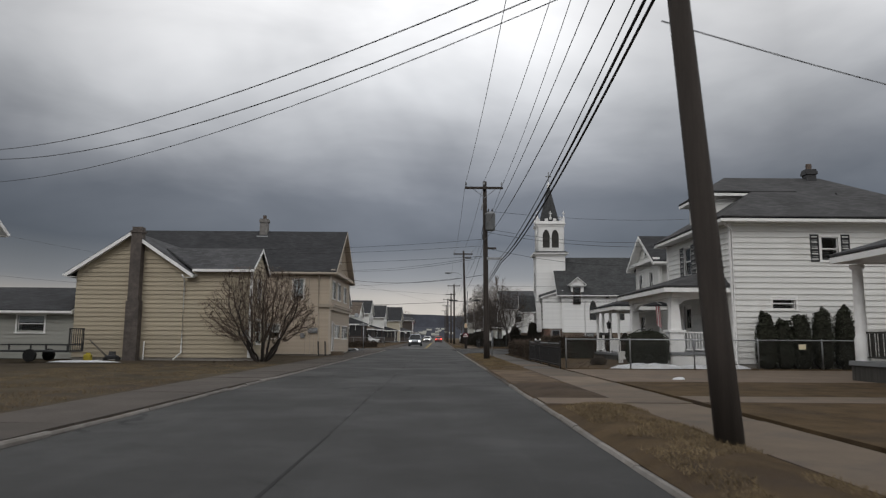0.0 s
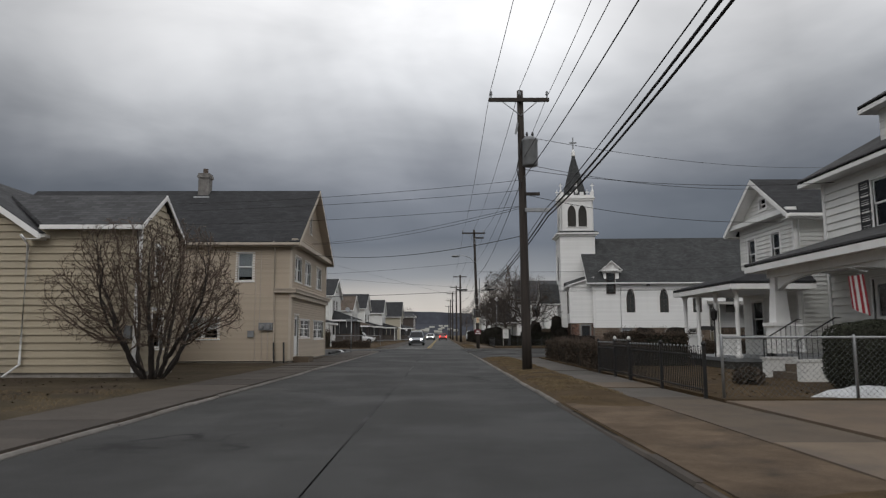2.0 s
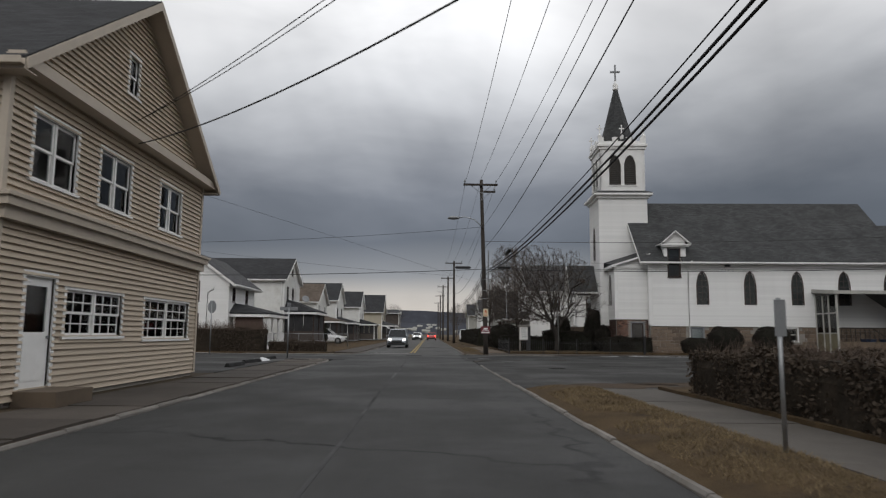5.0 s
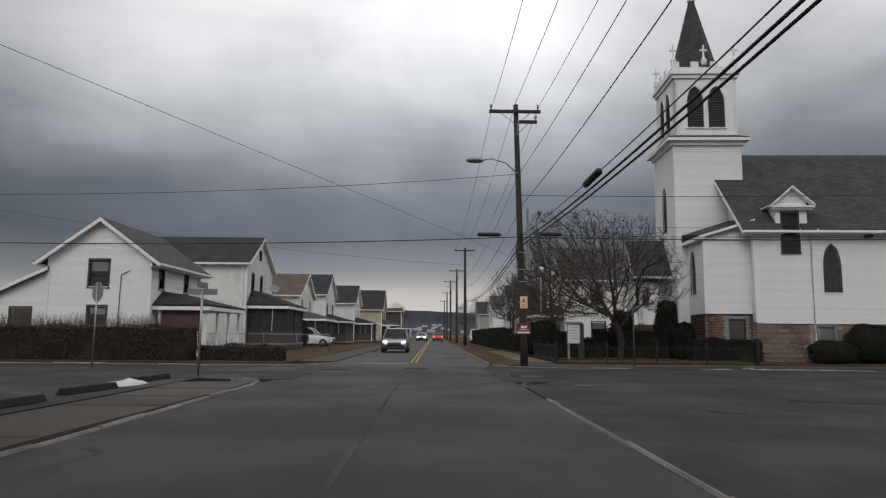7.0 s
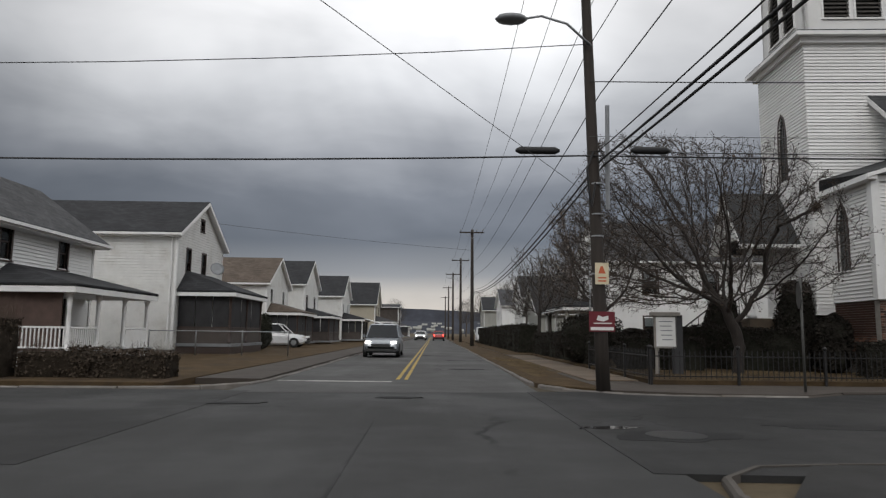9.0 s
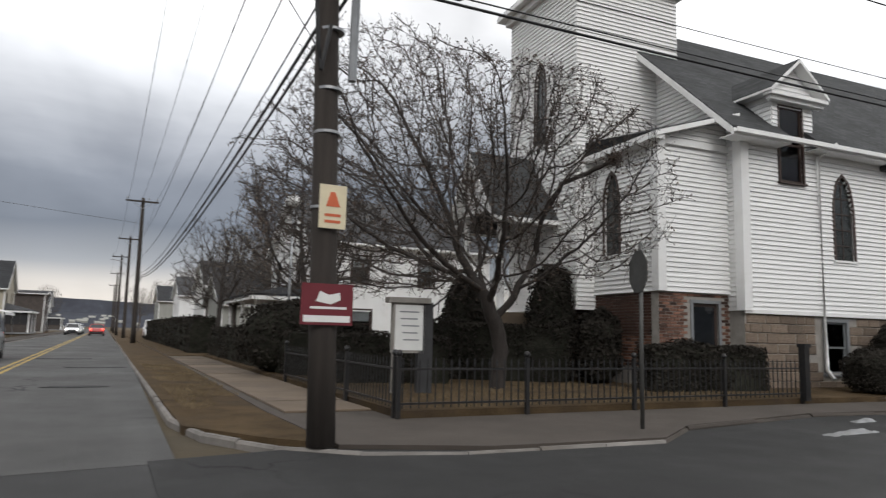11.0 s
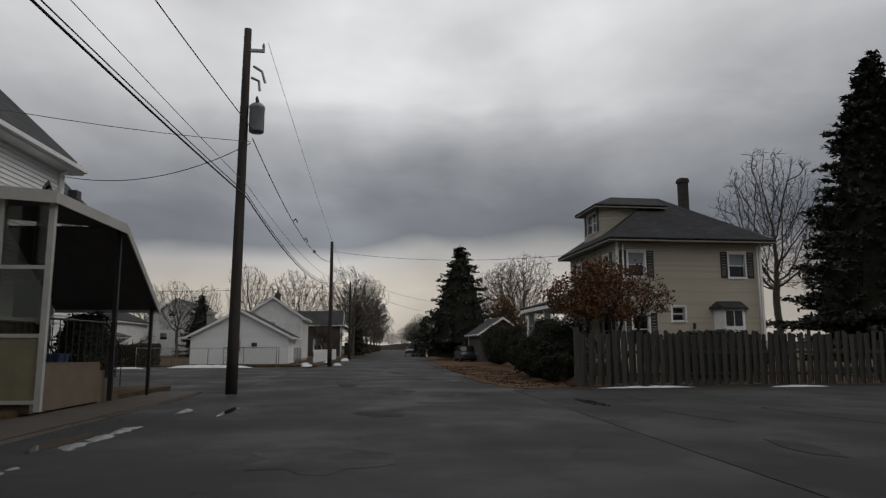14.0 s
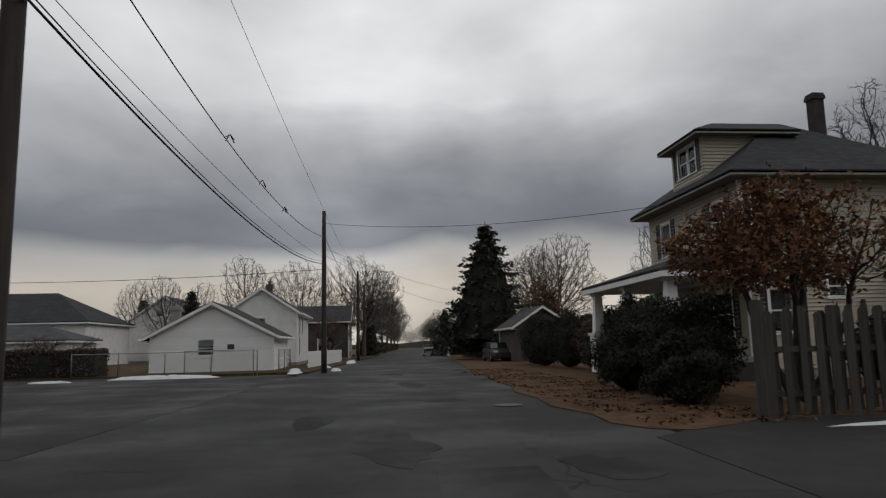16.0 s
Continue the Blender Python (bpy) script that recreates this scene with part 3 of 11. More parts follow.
def clapboard_mesh(e, mat, lip):
    key = (round(e, 3), mat.name, lip)
    if key not in STRIPS:
        me = Mesh().add([(0, 0, 0), (1, 0, 0), (1, 0, e), (0, 0, e), (0, -lip, 0), (1, -lip, 0), (1, -0.003, e), (0, -0.003, e)],
                        [(4, 5, 6, 7), (0, 1, 5, 4), (3, 7, 6, 2), (0, 4, 7, 3), (1, 2, 6, 5)]).data("clapboard")
        me.materials.append(mat)
        STRIPS[key] = me
    return STRIPS[key]


def wall(house, name, p0, p1, z0, top, holes=(), mat=None, course=0.115, lip=0.036, pieces=True, thick=0.16, side_z=None, base_mat=None):
    """One wall of a house: a body with real openings, and its courses of siding, each a piece of its own (or joined where far off)."""
    m, length = frame_of(p0, p1)
    tops = [(0, top), (length, top)] if isinstance(top, (int, float)) else top
    zs = sorted({z0, *[z for _, z in tops], *[z for h in holes for z in h.levels()]})
    zs = [z for z in zs if z >= z0]
    mb = Mesh()
    for a, b in zip(zs, zs[1:]):
        if b - a < 1e-3:
            continue
        lo, hi, md = spans(tops, a + 1e-4, (), 0.0), spans(tops, b - 1e-4, (), 0.0), spans(tops, (a + b) / 2, holes)
        for c, d in md:
            c0 = c1 = c
            d0 = d1 = d
            mid = spans(tops, (a + b) / 2, ())
            if mid and abs(c - mid[0][0]) < 1e-6 and lo:
                c0, c1 = lo[0][0], (hi[0][0] if hi else c)
            if mid and abs(d - mid[-1][1]) < 1e-6 and lo:
                d0, d1 = lo[-1][1], (hi[-1][1] if hi else d)
            mb.add([(c0, 0, a), (d0, 0, a), (d1, 0, b), (c1, 0, b), (c0, thick, a), (d0, thick, a), (d1, thick, b), (c1, thick, b)],
                   [(0, 1, 2, 3), (5, 4, 7, 6), (4, 0, 3, 7), (1, 5, 6, 2), (4, 5, 1, 0), (3, 2, 6, 7)])
    w = part(name, mb, base_mat or mat, house, m=m)
    if not course:
        return w, m
    s0 = z0 if side_z is None else side_z
    top_z = max(z for _, z in tops)
    me = clapboard_mesh(course, mat, lip)
    joined = Mesh()
    z = s0
    while z < top_z - 0.03:
        for a, b in spans(tops, z + course * 0.5, holes):
            if pieces:
                ob = new("clapboard", me)
                ob.parent = w
                ob.matrix_basis = Matrix.Translation((a, 0, z)) @ Matrix.Diagonal((b - a, 1, 1, 1))
            else:
                joined.add([(a, 0, z), (b, 0, z), (b, 0, z + course), (a, 0, z + course), (a, -lip, z), (b, -lip, z), (b, -0.003, z + course), (a, -0.003, z + course)],
                           [(4, 5, 6, 7), (0, 1, 5, 4), (3, 7, 6, 2), (0, 4, 7, 3), (1, 2, 6, 5)])
        z += course
    if not pieces:
        tagged(part("siding", joined, mat, w), kind="stuff")
    return w, m


def window(house, m, u0, u1, z0, z1, casing=None, cw=0.09, sash=None, blind=0.0, muntins=0, shutters=None, name="window", head=0.0, proud=0.035, twin=False):
    """A double-hung window in a wall's opening: casing, sill, sashes, two panes, and a blind or shutters where there are any."""
    casing = casing or TRIM_W
    sash = sash or casing
    mb = Mesh()
    mb.box(u0 - cw, u0, -proud, 0.10, z0 - 0.02, z1 + cw).box(u1, u1 + cw, -proud, 0.10, z0 - 0.02, z1 + cw)
    mb.box(u0, u1, -proud, 0.10, z1, z1 + cw)
    if head:
        mb.box(u0 - cw - 0.03, u1 + cw + 0.03, -proud - 0.04, 0.0, z1 + cw, z1 + cw + head)
    win = part(name, mb, casing, house, m=m)
    part("sill", Mesh().box(u0 - cw - 0.03, u1 + cw + 0.03, -proud - 0.035, 0.10, z0 - 0.07, z0 - 0.02), casing, win)
    zm, t = (z0 + z1) / 2, 0.045
    sb = Mesh()
    sections = [(u0, u1)] if not twin else [(u0, (u0 + u1) / 2 - 0.03), ((u0 + u1) / 2 + 0.03, u1)]
    if twin:
        sb.box((u0 + u1) / 2 - 0.03, (u0 + u1) / 2 + 0.03, 0.0, 0.09, z0, z1)
    for a, b in sections:
        for c, d, y in ((z0, zm + 0.02, 0.05), (zm - 0.02, z1, 0.025)):
            sb.box(a, a + t, y, y + 0.03, c, d).box(b - t, b, y, y + 0.03, c, d).box(a + t, b - t, y, y + 0.03, c, c + t).box(a + t, b - t, y, y + 0.03, d - t, d)
            for k in range(1, muntins + 1):
                um = a + (b - a) * k / (muntins + 1)
                sb.box(um - 0.012, um + 0.012, y + 0.004, y + 0.026, c + t, d - t)
            if muntins:
                sb.box(a + t, b - t, y + 0.004, y + 0.026, (c + d) / 2 - 0.012, (c + d) / 2 + 0.012)
            pane = part("pane", Mesh().box(a + t, b - t, y + 0.012, y + 0.016, c + t, d - t), GLASS, win)
    part("sash", sb, sash, win)
    # added sheet behind the panes, coloured dark as the unlit room
    part("room_lining", Mesh().box(u0 - 0.3, u1 + 0.3, 0.9, 0.95, z0 - 0.3, z1 + 0.3), ROOM_DARK, win, "dark sheet standing in for the unlit room behind the glass")
    if blind > 0:
        part("blind", Mesh().box(u0 + 0.02, u1 - 0.02, 0.10, 0.115, z1 - (z1 - z0) * blind, z1), BLIND, win)
    if shutters:
        for a in (u0 - cw - 0.02 - shutters, u1 + cw + 0.02):
            sh = Mesh().box(a, a + 0.05, -0.05, -0.012, z0 - 0.04, z1 + cw).box(a + shutters - 0.05, a + shutters, -0.05, -0.012, z0 - 0.04, z1 + cw)
            sh.box(a + 0.05, a + shutters - 0.05, -0.05, -0.012, z0 - 0.04, z0 + 0.03).box(a + 0.05, a + shutters - 0.05, -0.05, -0.012, z1 + cw - 0.07, z1 + cw)
            sh.box(a + 0.05, a + shutters - 0.05, -0.016, -0.012, z0 + 0.03, z1 + cw - 0.07)
            n = max(4, int((z1 - z0) / 0.07))
            for k in range(n):
                zz = z0 + 0.04 + (z1 + cw - z0 - 0.12) * k / n
                sh.box(a + 0.05, a + shutters - 0.05, -0.038, -0.016, zz, zz + 0.045)
            part("shutter", sh, SHUTTER, win, "dark louvred shutter")
    return win


def door(house, m, u0, u1, z0, z1, mat=None, casing=None, lite=True):
    casing = casing or TRIM_W
    mb = Mesh().box(u0 - 0.09, u0, -0.035, 0.1, z0, z1 + 0.1).box(u1, u1 + 0.09, -0.035, 0.1, z0, z1 + 0.1).box(u0, u1, -0.035, 0.1, z1, z1 + 0.1)
    d = part("door", mb, casing, house, m=m)
    zl = z0 + (z1 - z0) * 0.5
    leaf = Mesh()
    if lite:
        leaf.box(u0, u1, 0.03, 0.075, z0, zl).box(u0, u0 + 0.13, 0.03, 0.075, zl, z1).box(u1 - 0.13, u1, 0.03, 0.075, zl, z1).box(u0 + 0.13, u1 - 0.13, 0.03, 0.075, z1 - 0.15, z1)
        part("pane", Mesh().box(u0 + 0.13, u1 - 0.13, 0.05, 0.055, zl, z1 - 0.15), GLASS, d)
        # added dark sheet in place of the shaded hallway
        part("room_lining", Mesh().box(u0 - 0.3, u1 + 0.3, 0.9, 0.95, z0, z1 + 0.2), ROOM_DARK, d)
    else:
        leaf.box(u0, u1, 0.03, 0.075, z0, z1)
    leaf.box(u0 + 0.12, u1 - 0.12, 0.02, 0.03, z0 + 0.12, zl - 0.12)
    lf = part("door_leaf", leaf, mat or TRIM_W, d)
    part("handle", Mesh().lathe([(0.01, 0.0), (0.03, 0.015), (0.03, 0.05), (0.012, 0.06)], 8, (u1 - 0.08, 0.0, zl - 0.12)), GALV, lf)
    return d


def gable_roof(house, x0, x1, y0, y1, ze, zr, axis, mat, over=0.35, rake=0.3, thick=0.14, trim=None, label="", fascia=0.16, gutter=True, notch=None):
    """A gable roof over x0..x1, y0..y1; axis: the way of its ridge. Its white rakes, fascias and gutters are parts of their own."""
    trim = trim or TRIM_W
    mb, tr = Mesh(), Mesh()
    swap = axis == "y"
    a0, a1, b0, b1 = (y0, y1, x0, x1) if swap else (x0, x1, y0, y1)
    bm = (b0 + b1) / 2
    slope = (zr - ze) / (bm - b0)
    zlow = ze - over * slope

    def P(a, b, z):
        return (b, a, z) if swap else (a, b, z)
    A0, A1 = a0 - rake, a1 + rake
    s1 = [P(A0, b0 - over, zlow), P(A1, b0 - over, zlow), P(A1, bm, zr), P(A0, bm, zr)]
    s2 = [P(A0, bm, zr), P(A1, bm, zr), P(A1, b1 + over, zlow), P(A0, b1 + over, zlow)]
    slopes = [s1, s2]
    if notch:
        zn = ze + 0.02 * slope
        slopes = [[P(A0, b0 - over, zlow), P(notch[0], b0 - over, zlow), P(notch[0], bm, zr), P(A0, bm, zr)], [P(notch[0], b0 + 0.02, zn), P(notch[1], b0 + 0.02, zn), P(notch[1], bm, zr), P(notch[0], bm, zr)],
                  [P(notch[1], b0 - over, zlow), P(A1, b0 - over, zlow), P(A1, bm, zr), P(notch[1], bm, zr)], s2]
    for s in slopes:
        s = s[::-1] if swap else s
        mb.slab([(p[0], p[1], p[2] + thick) for p in s], thick)
    roof_part("roof", mb, mat, house, label)
    # rake boards at the gable ends, fascia along the eaves
    fr = min(fascia, 0.15)
    for a, sgn in ((A0, -1), (A1, 1)):
        for bb in (b0 - over, b1 + over):
            e = 0.03 * sgn
            lo_, hi_ = (min(a, a + e), max(a, a + e))
            q = [P(lo_, bb, zlow + thick * 0.6 - fr - 0.02), P(lo_, bm, zr + thick * 0.6 - fr - 0.02), P(lo_, bm, zr + thick * 0.75), P(lo_, bb, zlow + thick * 0.75)]
            q2 = [P(hi_, *((bb, zlow + thick * 0.6 - fr - 0.02))), P(hi_, bm, zr + thick * 0.6 - fr - 0.02), P(hi_, bm, zr + thick * 0.75), P(hi_, bb, zlow + thick * 0.75)]
            part("rake_board", Mesh().add(q + q2, [(0, 1, 2, 3), (7, 6, 5, 4), (0, 4, 5, 1), (3, 2, 6, 7), (0, 3, 7, 4), (1, 5, 6, 2)]), trim, house)
    # boarded underside of the rakes
    if rake > 0.05:
        for aa, ab in ((A0, a0), (a1, A1)):
            for bb in (b0 - over, b1 + over):
                q = [P(aa, bb, zlow - 0.003), P(ab, bb, zlow - 0.003), P(ab, bm, zr - 0.003), P(aa, bm, zr - 0.003)]
                part("rake_soffit", Mesh().slab(q if (bb > bm) == swap else q[::-1], 0.012), trim, house)
    for bb, sgn in ((b0 - over, -1), (b1 + over, 1)):
        wb = b0 if sgn < 0 else b1
        for E0, E1 in ([(A0, notch[0]), (notch[1], A1)] if notch and sgn < 0 else [(A0, A1)]):
            def run(mesh, p, q, za, zb):
                c = [P(E0, min(p, q), 0), P(E1, max(p, q), 0)]
                mesh.box(min(c[0][0], c[1][0]), max(c[0][0], c[1][0]), min(c[0][1], c[1][1]), max(c[0][1], c[1][1]), za, zb)
            fb, zf = Mesh(), zlow + thick * 0.5
            run(fb, bb, bb + 0.03 * sgn, zf - fascia, zf)
            # soffit back to the wall
            run(fb, bb, wb, zf - fascia, zf - fascia + 0.02)
            part("fascia", fb, trim, house)
            if gutter:
                E0 = A0 if E0 == A0 else notch[0]
                gb, zt = Mesh(), zlow + thick * 0.55
                g0, g1 = sorted((bb + 0.03 * sgn, bb + 0.15 * sgn))
                run(gb, g0, g1, zt - 0.11, zt - 0.10)
                run(gb, g0, g0 + 0.008, zt - 0.10, zt)
                run(gb, g1 - 0.008, g1, zt - 0.10, zt)
                part("gutter", gb, trim, house)


def hip_roof(house, x0, x1, y0, y1, ze, zr, mat, over=0.5, ridge=None, thick=0.12, trim=None, name="roof", h=0.17):
    """A hipped roof; ridge: ((x, y), (x, y)) of its ends, or one point for both."""
    trim = trim or TRIM_W
    X0, X1, Y0, Y1 = x0 - over, x1 + over, y0 - over, y1 + over
    (ax, ay), (bx, by) = ridge
    c = [(X0, Y0, ze), (X1, Y0, ze), (X1, Y1, ze), (X0, Y1, ze)]
    r0, r1 = (ax, ay, zr), (bx, by, zr)
    mb = Mesh()
    if abs(ax - bx) >= abs(ay - by):
        faces = [[c[0], c[1], r1, r0], [c[1], c[2], r1], [c[2], c[3], r0, r1], [c[3], c[0], r0]]
    else:
        faces = [[c[0], c[1], r0], [c[1], c[2], r1, r0], [c[2], c[3], r1], [c[3], c[0], r0, r1]]
    for f in faces:
        g = []
        for p in f:
            if not g or (Vector(p) - Vector(g[-1])).length > 0.01:
                g.append(p)
        mb.slab([(p[0], p[1], p[2] + thick) for p in g], thick * 0.9)
    roof_part(name, mb, mat, house)
    fb = Mesh()
    for a, b, y_, y2 in ((X0, X1, Y0, Y0 + 0.03), (X0, X1, Y1 - 0.03, Y1)):
        fb.box(a, b, y_, y2, ze - h + 0.06, ze + 0.075)
    for a, b in ((X0, X0 + 0.03), (X1 - 0.03, X1)):
        fb.box(a, b, Y0 + 0.03, Y1 - 0.03, ze - h + 0.06, ze + 0.075)
    fb.box(X0 + 0.03, X1 - 0.03, Y0 + 0.03, Y1 - 0.03, ze - h + 0.07, ze - h + 0.09)
    part("fascia", fb, trim, house)


def chimney(house, x, y, z0, z1, w=0.6, d=0.6, mat=None, flue=True):
    mb = Mesh().box(x - w / 2, x + w / 2, y - d / 2, y + d / 2, z0, z1 - 0.25).box(x - w / 2 - 0.05, x + w / 2 + 0.05, y - d / 2 - 0.05, y + d / 2 + 0.05, z1 - 0.25, z1 - 0.1)
    mb.box(x - w / 2 - 0.02, x + w / 2 + 0.02, y - d / 2 - 0.02, y + d / 2 + 0.02, z1 - 0.1, z1)
    c = part("chimney", mb, mat or CHIM_BRICK, house)
    if flue:
        part("flue", Mesh().lathe([(0.13, 0), (0.13, 0.28), (0.1, 0.28), (0.1, 0.05)], 10, (x, y, z1)), CHIM_BRICK, c)
    return c


def downspout(house, pts, mat=None, r=0.04):
    return part("downspout", Mesh().tube(pts, r, 8), mat or TRIM_W, house, smooth=True)


def corner_board(house, x, y, z0, z1, mat=None, w=0.12):
    return part("corner_board", Mesh().box(x - w / 2, x + w / 2, y - w / 2, y + w / 2, z0, z1), mat or TRIM_W, house)


def post_turned(house, x, y, z0, z1, r=0.07, mat=None):
    h = z1 - z0
    prof = [(r * 1.5, 0), (r * 1.5, 0.12), (r, 0.14), (r, h * 0.25), (r * 1.2, h * 0.28), (r * 0.8, h * 0.32), (r, h * 0.5), (r * 0.8, h * 0.72), (r * 1.2, h * 0.76), (r, h * 0.8), (r, h - 0.14), (r * 1.5, h - 0.12), (r * 1.5, h)]
    return part("post", Mesh().lathe(prof, 10, (x, y, z0)), mat or TRIM_W, house, smooth=True)


def railing(house, p0, p1, z0, h=0.85, mat=None, gap=0.12, name="railing"):
    m, L = frame_of(p0, p1)
    n = max(2, int(L / gap))
    top = part(name, Mesh().box(0, L, -0.03, 0.03, z0 + h - 0.06, z0 + h), mat or TRIM_W, house, m=m)
    part("bottom_rail", Mesh().box(0, L, -0.025, 0.025, z0 + 0.08, z0 + 0.13), mat or TRIM_W, top)
    bal = Mesh().box(-0.018, 0.018, -0.018, 0.018, z0 + 0.13, z0 + h - 0.06).data("baluster")
    for k in range(n):
        part("baluster", bal, mat or TRIM_W, top, m=Matrix.Translation((L * (k + 0.5) / n, 0, 0)))
    return top


YARD_SOIL = material("muddy_yard", (0.0748, 0.0595, 0.0391), 0.95, var=0.35, scale=0.5, fine=22, bump=0.015, bump_scale=30, dirt=(0.058, 0.044, 0.034), dirt_amount=0.95, dirt_scale=0.22, coords="World", spec=0.1)

# ---- ground, streets, pavements ----
def kerb_x(y):
    return 2.08 - 0.0043 * y


def flat(poly, z0, z1):
    return Mesh().prism(poly, z0, z1)


def strip_along(y0, y1, xa, xb, z0, z1, n=12):
    """A band between two lines xa(y) and xb(y)."""
    ys = np.linspace(y0, y1, n)
    return Mesh().prism([(xb(v), v) for v in ys] + [(xa(v), v) for v in ys[::-1]], z0, z1)


structure("ground", flat([(-1500, -600), (1500, -600), (1500, 2600), (-1500, 2600)], -0.4, -0.06), GROUND, "brown winter ground reaching the horizon", "ground")
structure("road", flat([(-4.9, -40), (kerb_x(-40), -40), (kerb_x(77), 76.4), (-4.9, 75.6), (-4.9, 60)], -0.3, 0.0), ASPHALT, "dark worn asphalt main street", "road")

structure("road_north", flat([(-4.9, 75.6), (kerb_x(77), 76.4), (1.9, 90), (2.2, 420), (-4.6, 420), (-4.6, 90)], -0.3, 0.004), ASPHALT_PALE, "paler worn asphalt street beyond the crossing", "road")


def cross_n(x):      # north edge of the side street
    return 75.85 - 0.028 * (x - 4.0) - 0.042 * max(0.0, x - 60.0)


def cross_s(x):
    return 68.35 - 0.045 * (x - 4.0) - 0.028 * max(0.0, x - 60.0)


xs = [1.5, 10, 20, 32, 60, 120, 330]
structure("side_road", Mesh().prism([(x, cross_s(x) - 0.6) for x in xs] + [(330, cross_n(330)), (120, cross_n(120)), (60, cross_n(60)), (34, cross_n(34) + 1.9), (8, cross_n(8) + 1.9), (1.5, cross_n(1.5) + 0.6)], -0.3, 0.008), ASPHALT_OLD, "patched and cracked asphalt side street", "road")
structure("side_road_west", flat([(-80, 69.5), (-4.4, 68.0), (-4.4, 76.2), (-80, 76.0)], -0.3, 0.006), ASPHALT_OLD, "cracked asphalt side street", "road")
structure("parking_lot", Mesh().prism([(kerb_x(50) + 0.03, 50.5), (34.75, 49.0), (34.75, 64.6), (33.0, 66.9), (kerb_x(66) + 1.5, 68.45), (kerb_x(66) + 0.03, 66.2)], -0.3, 0.016), ASPHALT_LOT, "worn asphalt parking lot with puddles", "parking lot")
structure("church_lot", flat([(33.2, 75.6), (58.5, 74.6), (62.0, 84.8), (62, 100), (36, 101), (34.5, 80)], -0.3, 0.014), ASPHALT_LOT, "asphalt lot beside the church", "parking lot")
structure("corner_lot", flat([(-26, 55.5), (-7.0, 55.5), (-7.0, 68.4), (-26, 69.2)], -0.3, 0.03), ASPHALT_LOT, "grey asphalt lot behind wheel stops", "parking lot")

# verges, walks and yards on the east side


def verge_z(x, y):
    """Height of the mounded verge between kerb and pavement."""
    u = min(1.0, max(0.0, (x - kerb_x(y) - 0.08) / (3.64 - kerb_x(y) - 0.08)))
    drive = min(1.0, abs(y - 22.8) / 2.0 - 1.6) if abs(y - 22.8) < 5.2 else 1.0
    drive = min(drive, max(0.0, abs(y - 13.5) * 1.4 - 0.9))
    return 0.042 + 0.018 * u + max(0.0, drive) * (0.10 * math.sin(math.pi * u) ** 0.8 + 0.035 * noise.noise((x * 1.6, y * 0.9, 3.0)) * math.sin(math.pi * u))


vy = np.arange(-30, 50.6, 0.35)
vv = [(kerb_x(y) + 0.08 + (3.64 - kerb_x(y) - 0.08) * i / 8, y) for y in vy for i in range(9)]
structure("verge_east", Mesh().add([(x, y, verge_z(x, y)) for x, y in vv], [(a * 9 + i, a * 9 + i + 1, a * 9 + i + 10, a * 9 + i + 9) for a in range(len(vy) - 1) for i in range(8)]), DRY_GRASS, "strip of dead brown grass and soil along the kerb", "grass verge")
structure("yard_south", flat([(5.02, -30), (60, -30), (60, 19.0), (5.02, 19.0)], -0.3, 0.115), DRY_GRASS, "dead brown lawn", "lawn")
structure("driveway", flat([(5.02, 19.02), (40, 19.02), (40, 26.2), (5.02, 26.6)], -0.3, 0.105), CONCRETE_DRIVE, "worn concrete driveway", "driveway")
structure("yard_white_house", flat([(5.02, 26.62), (40, 26.22), (40, 50.4), (5.02, 50.4)], -0.3, 0.125), DRY_GRASS, "dead brown fenced lawn", "lawn")
structure("walk_to_porch", flat([(5.03, 12.9), (14, 12.7), (14, 14.0), (5.03, 14.2)], 0.0, 0.125), CONCRETE, "concrete garden walk", "path")
structure("apron_east", strip_along(18.8, 26.6, lambda y: kerb_x(y) + 0.12, lambda y: 3.62, 0.0, 0.060, 4), GRAVEL, "worn gravelly driveway apron", "driveway")
structure("verge_crossing", strip_along(12.9, 14.15, lambda y: kerb_x(y) + 0.1, lambda y: 3.61, 0.0, 0.085, 3), CONCRETE_DRIVE, "worn concrete crossing from the kerb to the pavement", "path")
sy = np.arange(14.2, 18.75, 0.3)
sv = [(kerb_x(y) + 0.1 + (3.6 - kerb_x(y) - 0.1) * i / 8, y) for y in sy for i in range(9)]
structure("verge_soil", Mesh().add([(x, y, verge_z(x, y) + 0.008) for x, y in sv], [(a * 9 + i, a * 9 + i + 1, a * 9 + i + 10, a * 9 + i + 9) for a in range(len(sy) - 1) for i in range(8)]), BARE_SOIL, "bare dark soil with dead grass beside the driveway", "grass verge")
# west side
structure("verge_west", flat([(-40, -40), (-6.75, -40), (-6.75, 34.6), (-40, 34.6)], -0.3, 0.055), YARD_SOIL, "bare brown yard with patches of dead grass", "yard")
structure("yard_west_strip", flat([(-40, 34.62), (-6.75, 34.62), (-6.75, 55.48), (-40, 55.48)], -0.3, 0.055), YARD_SOIL, "bare soil beside the houses", "yard")
structure("yard_west_north", flat([(-60, 76.6), (-6.4, 76.6), (-6.4, 200), (-60, 200)], -0.3, 0.11), DRY_GRASS, "dead brown front lawns", "lawn")
structure("verge_west_north", flat([(-6.38, 78.5), (-4.75, 78.5), (-4.75, 300), (-6.38, 300)], -0.3, 0.09), CONCRETE_L, "worn pavement and brown verge", "pavement")
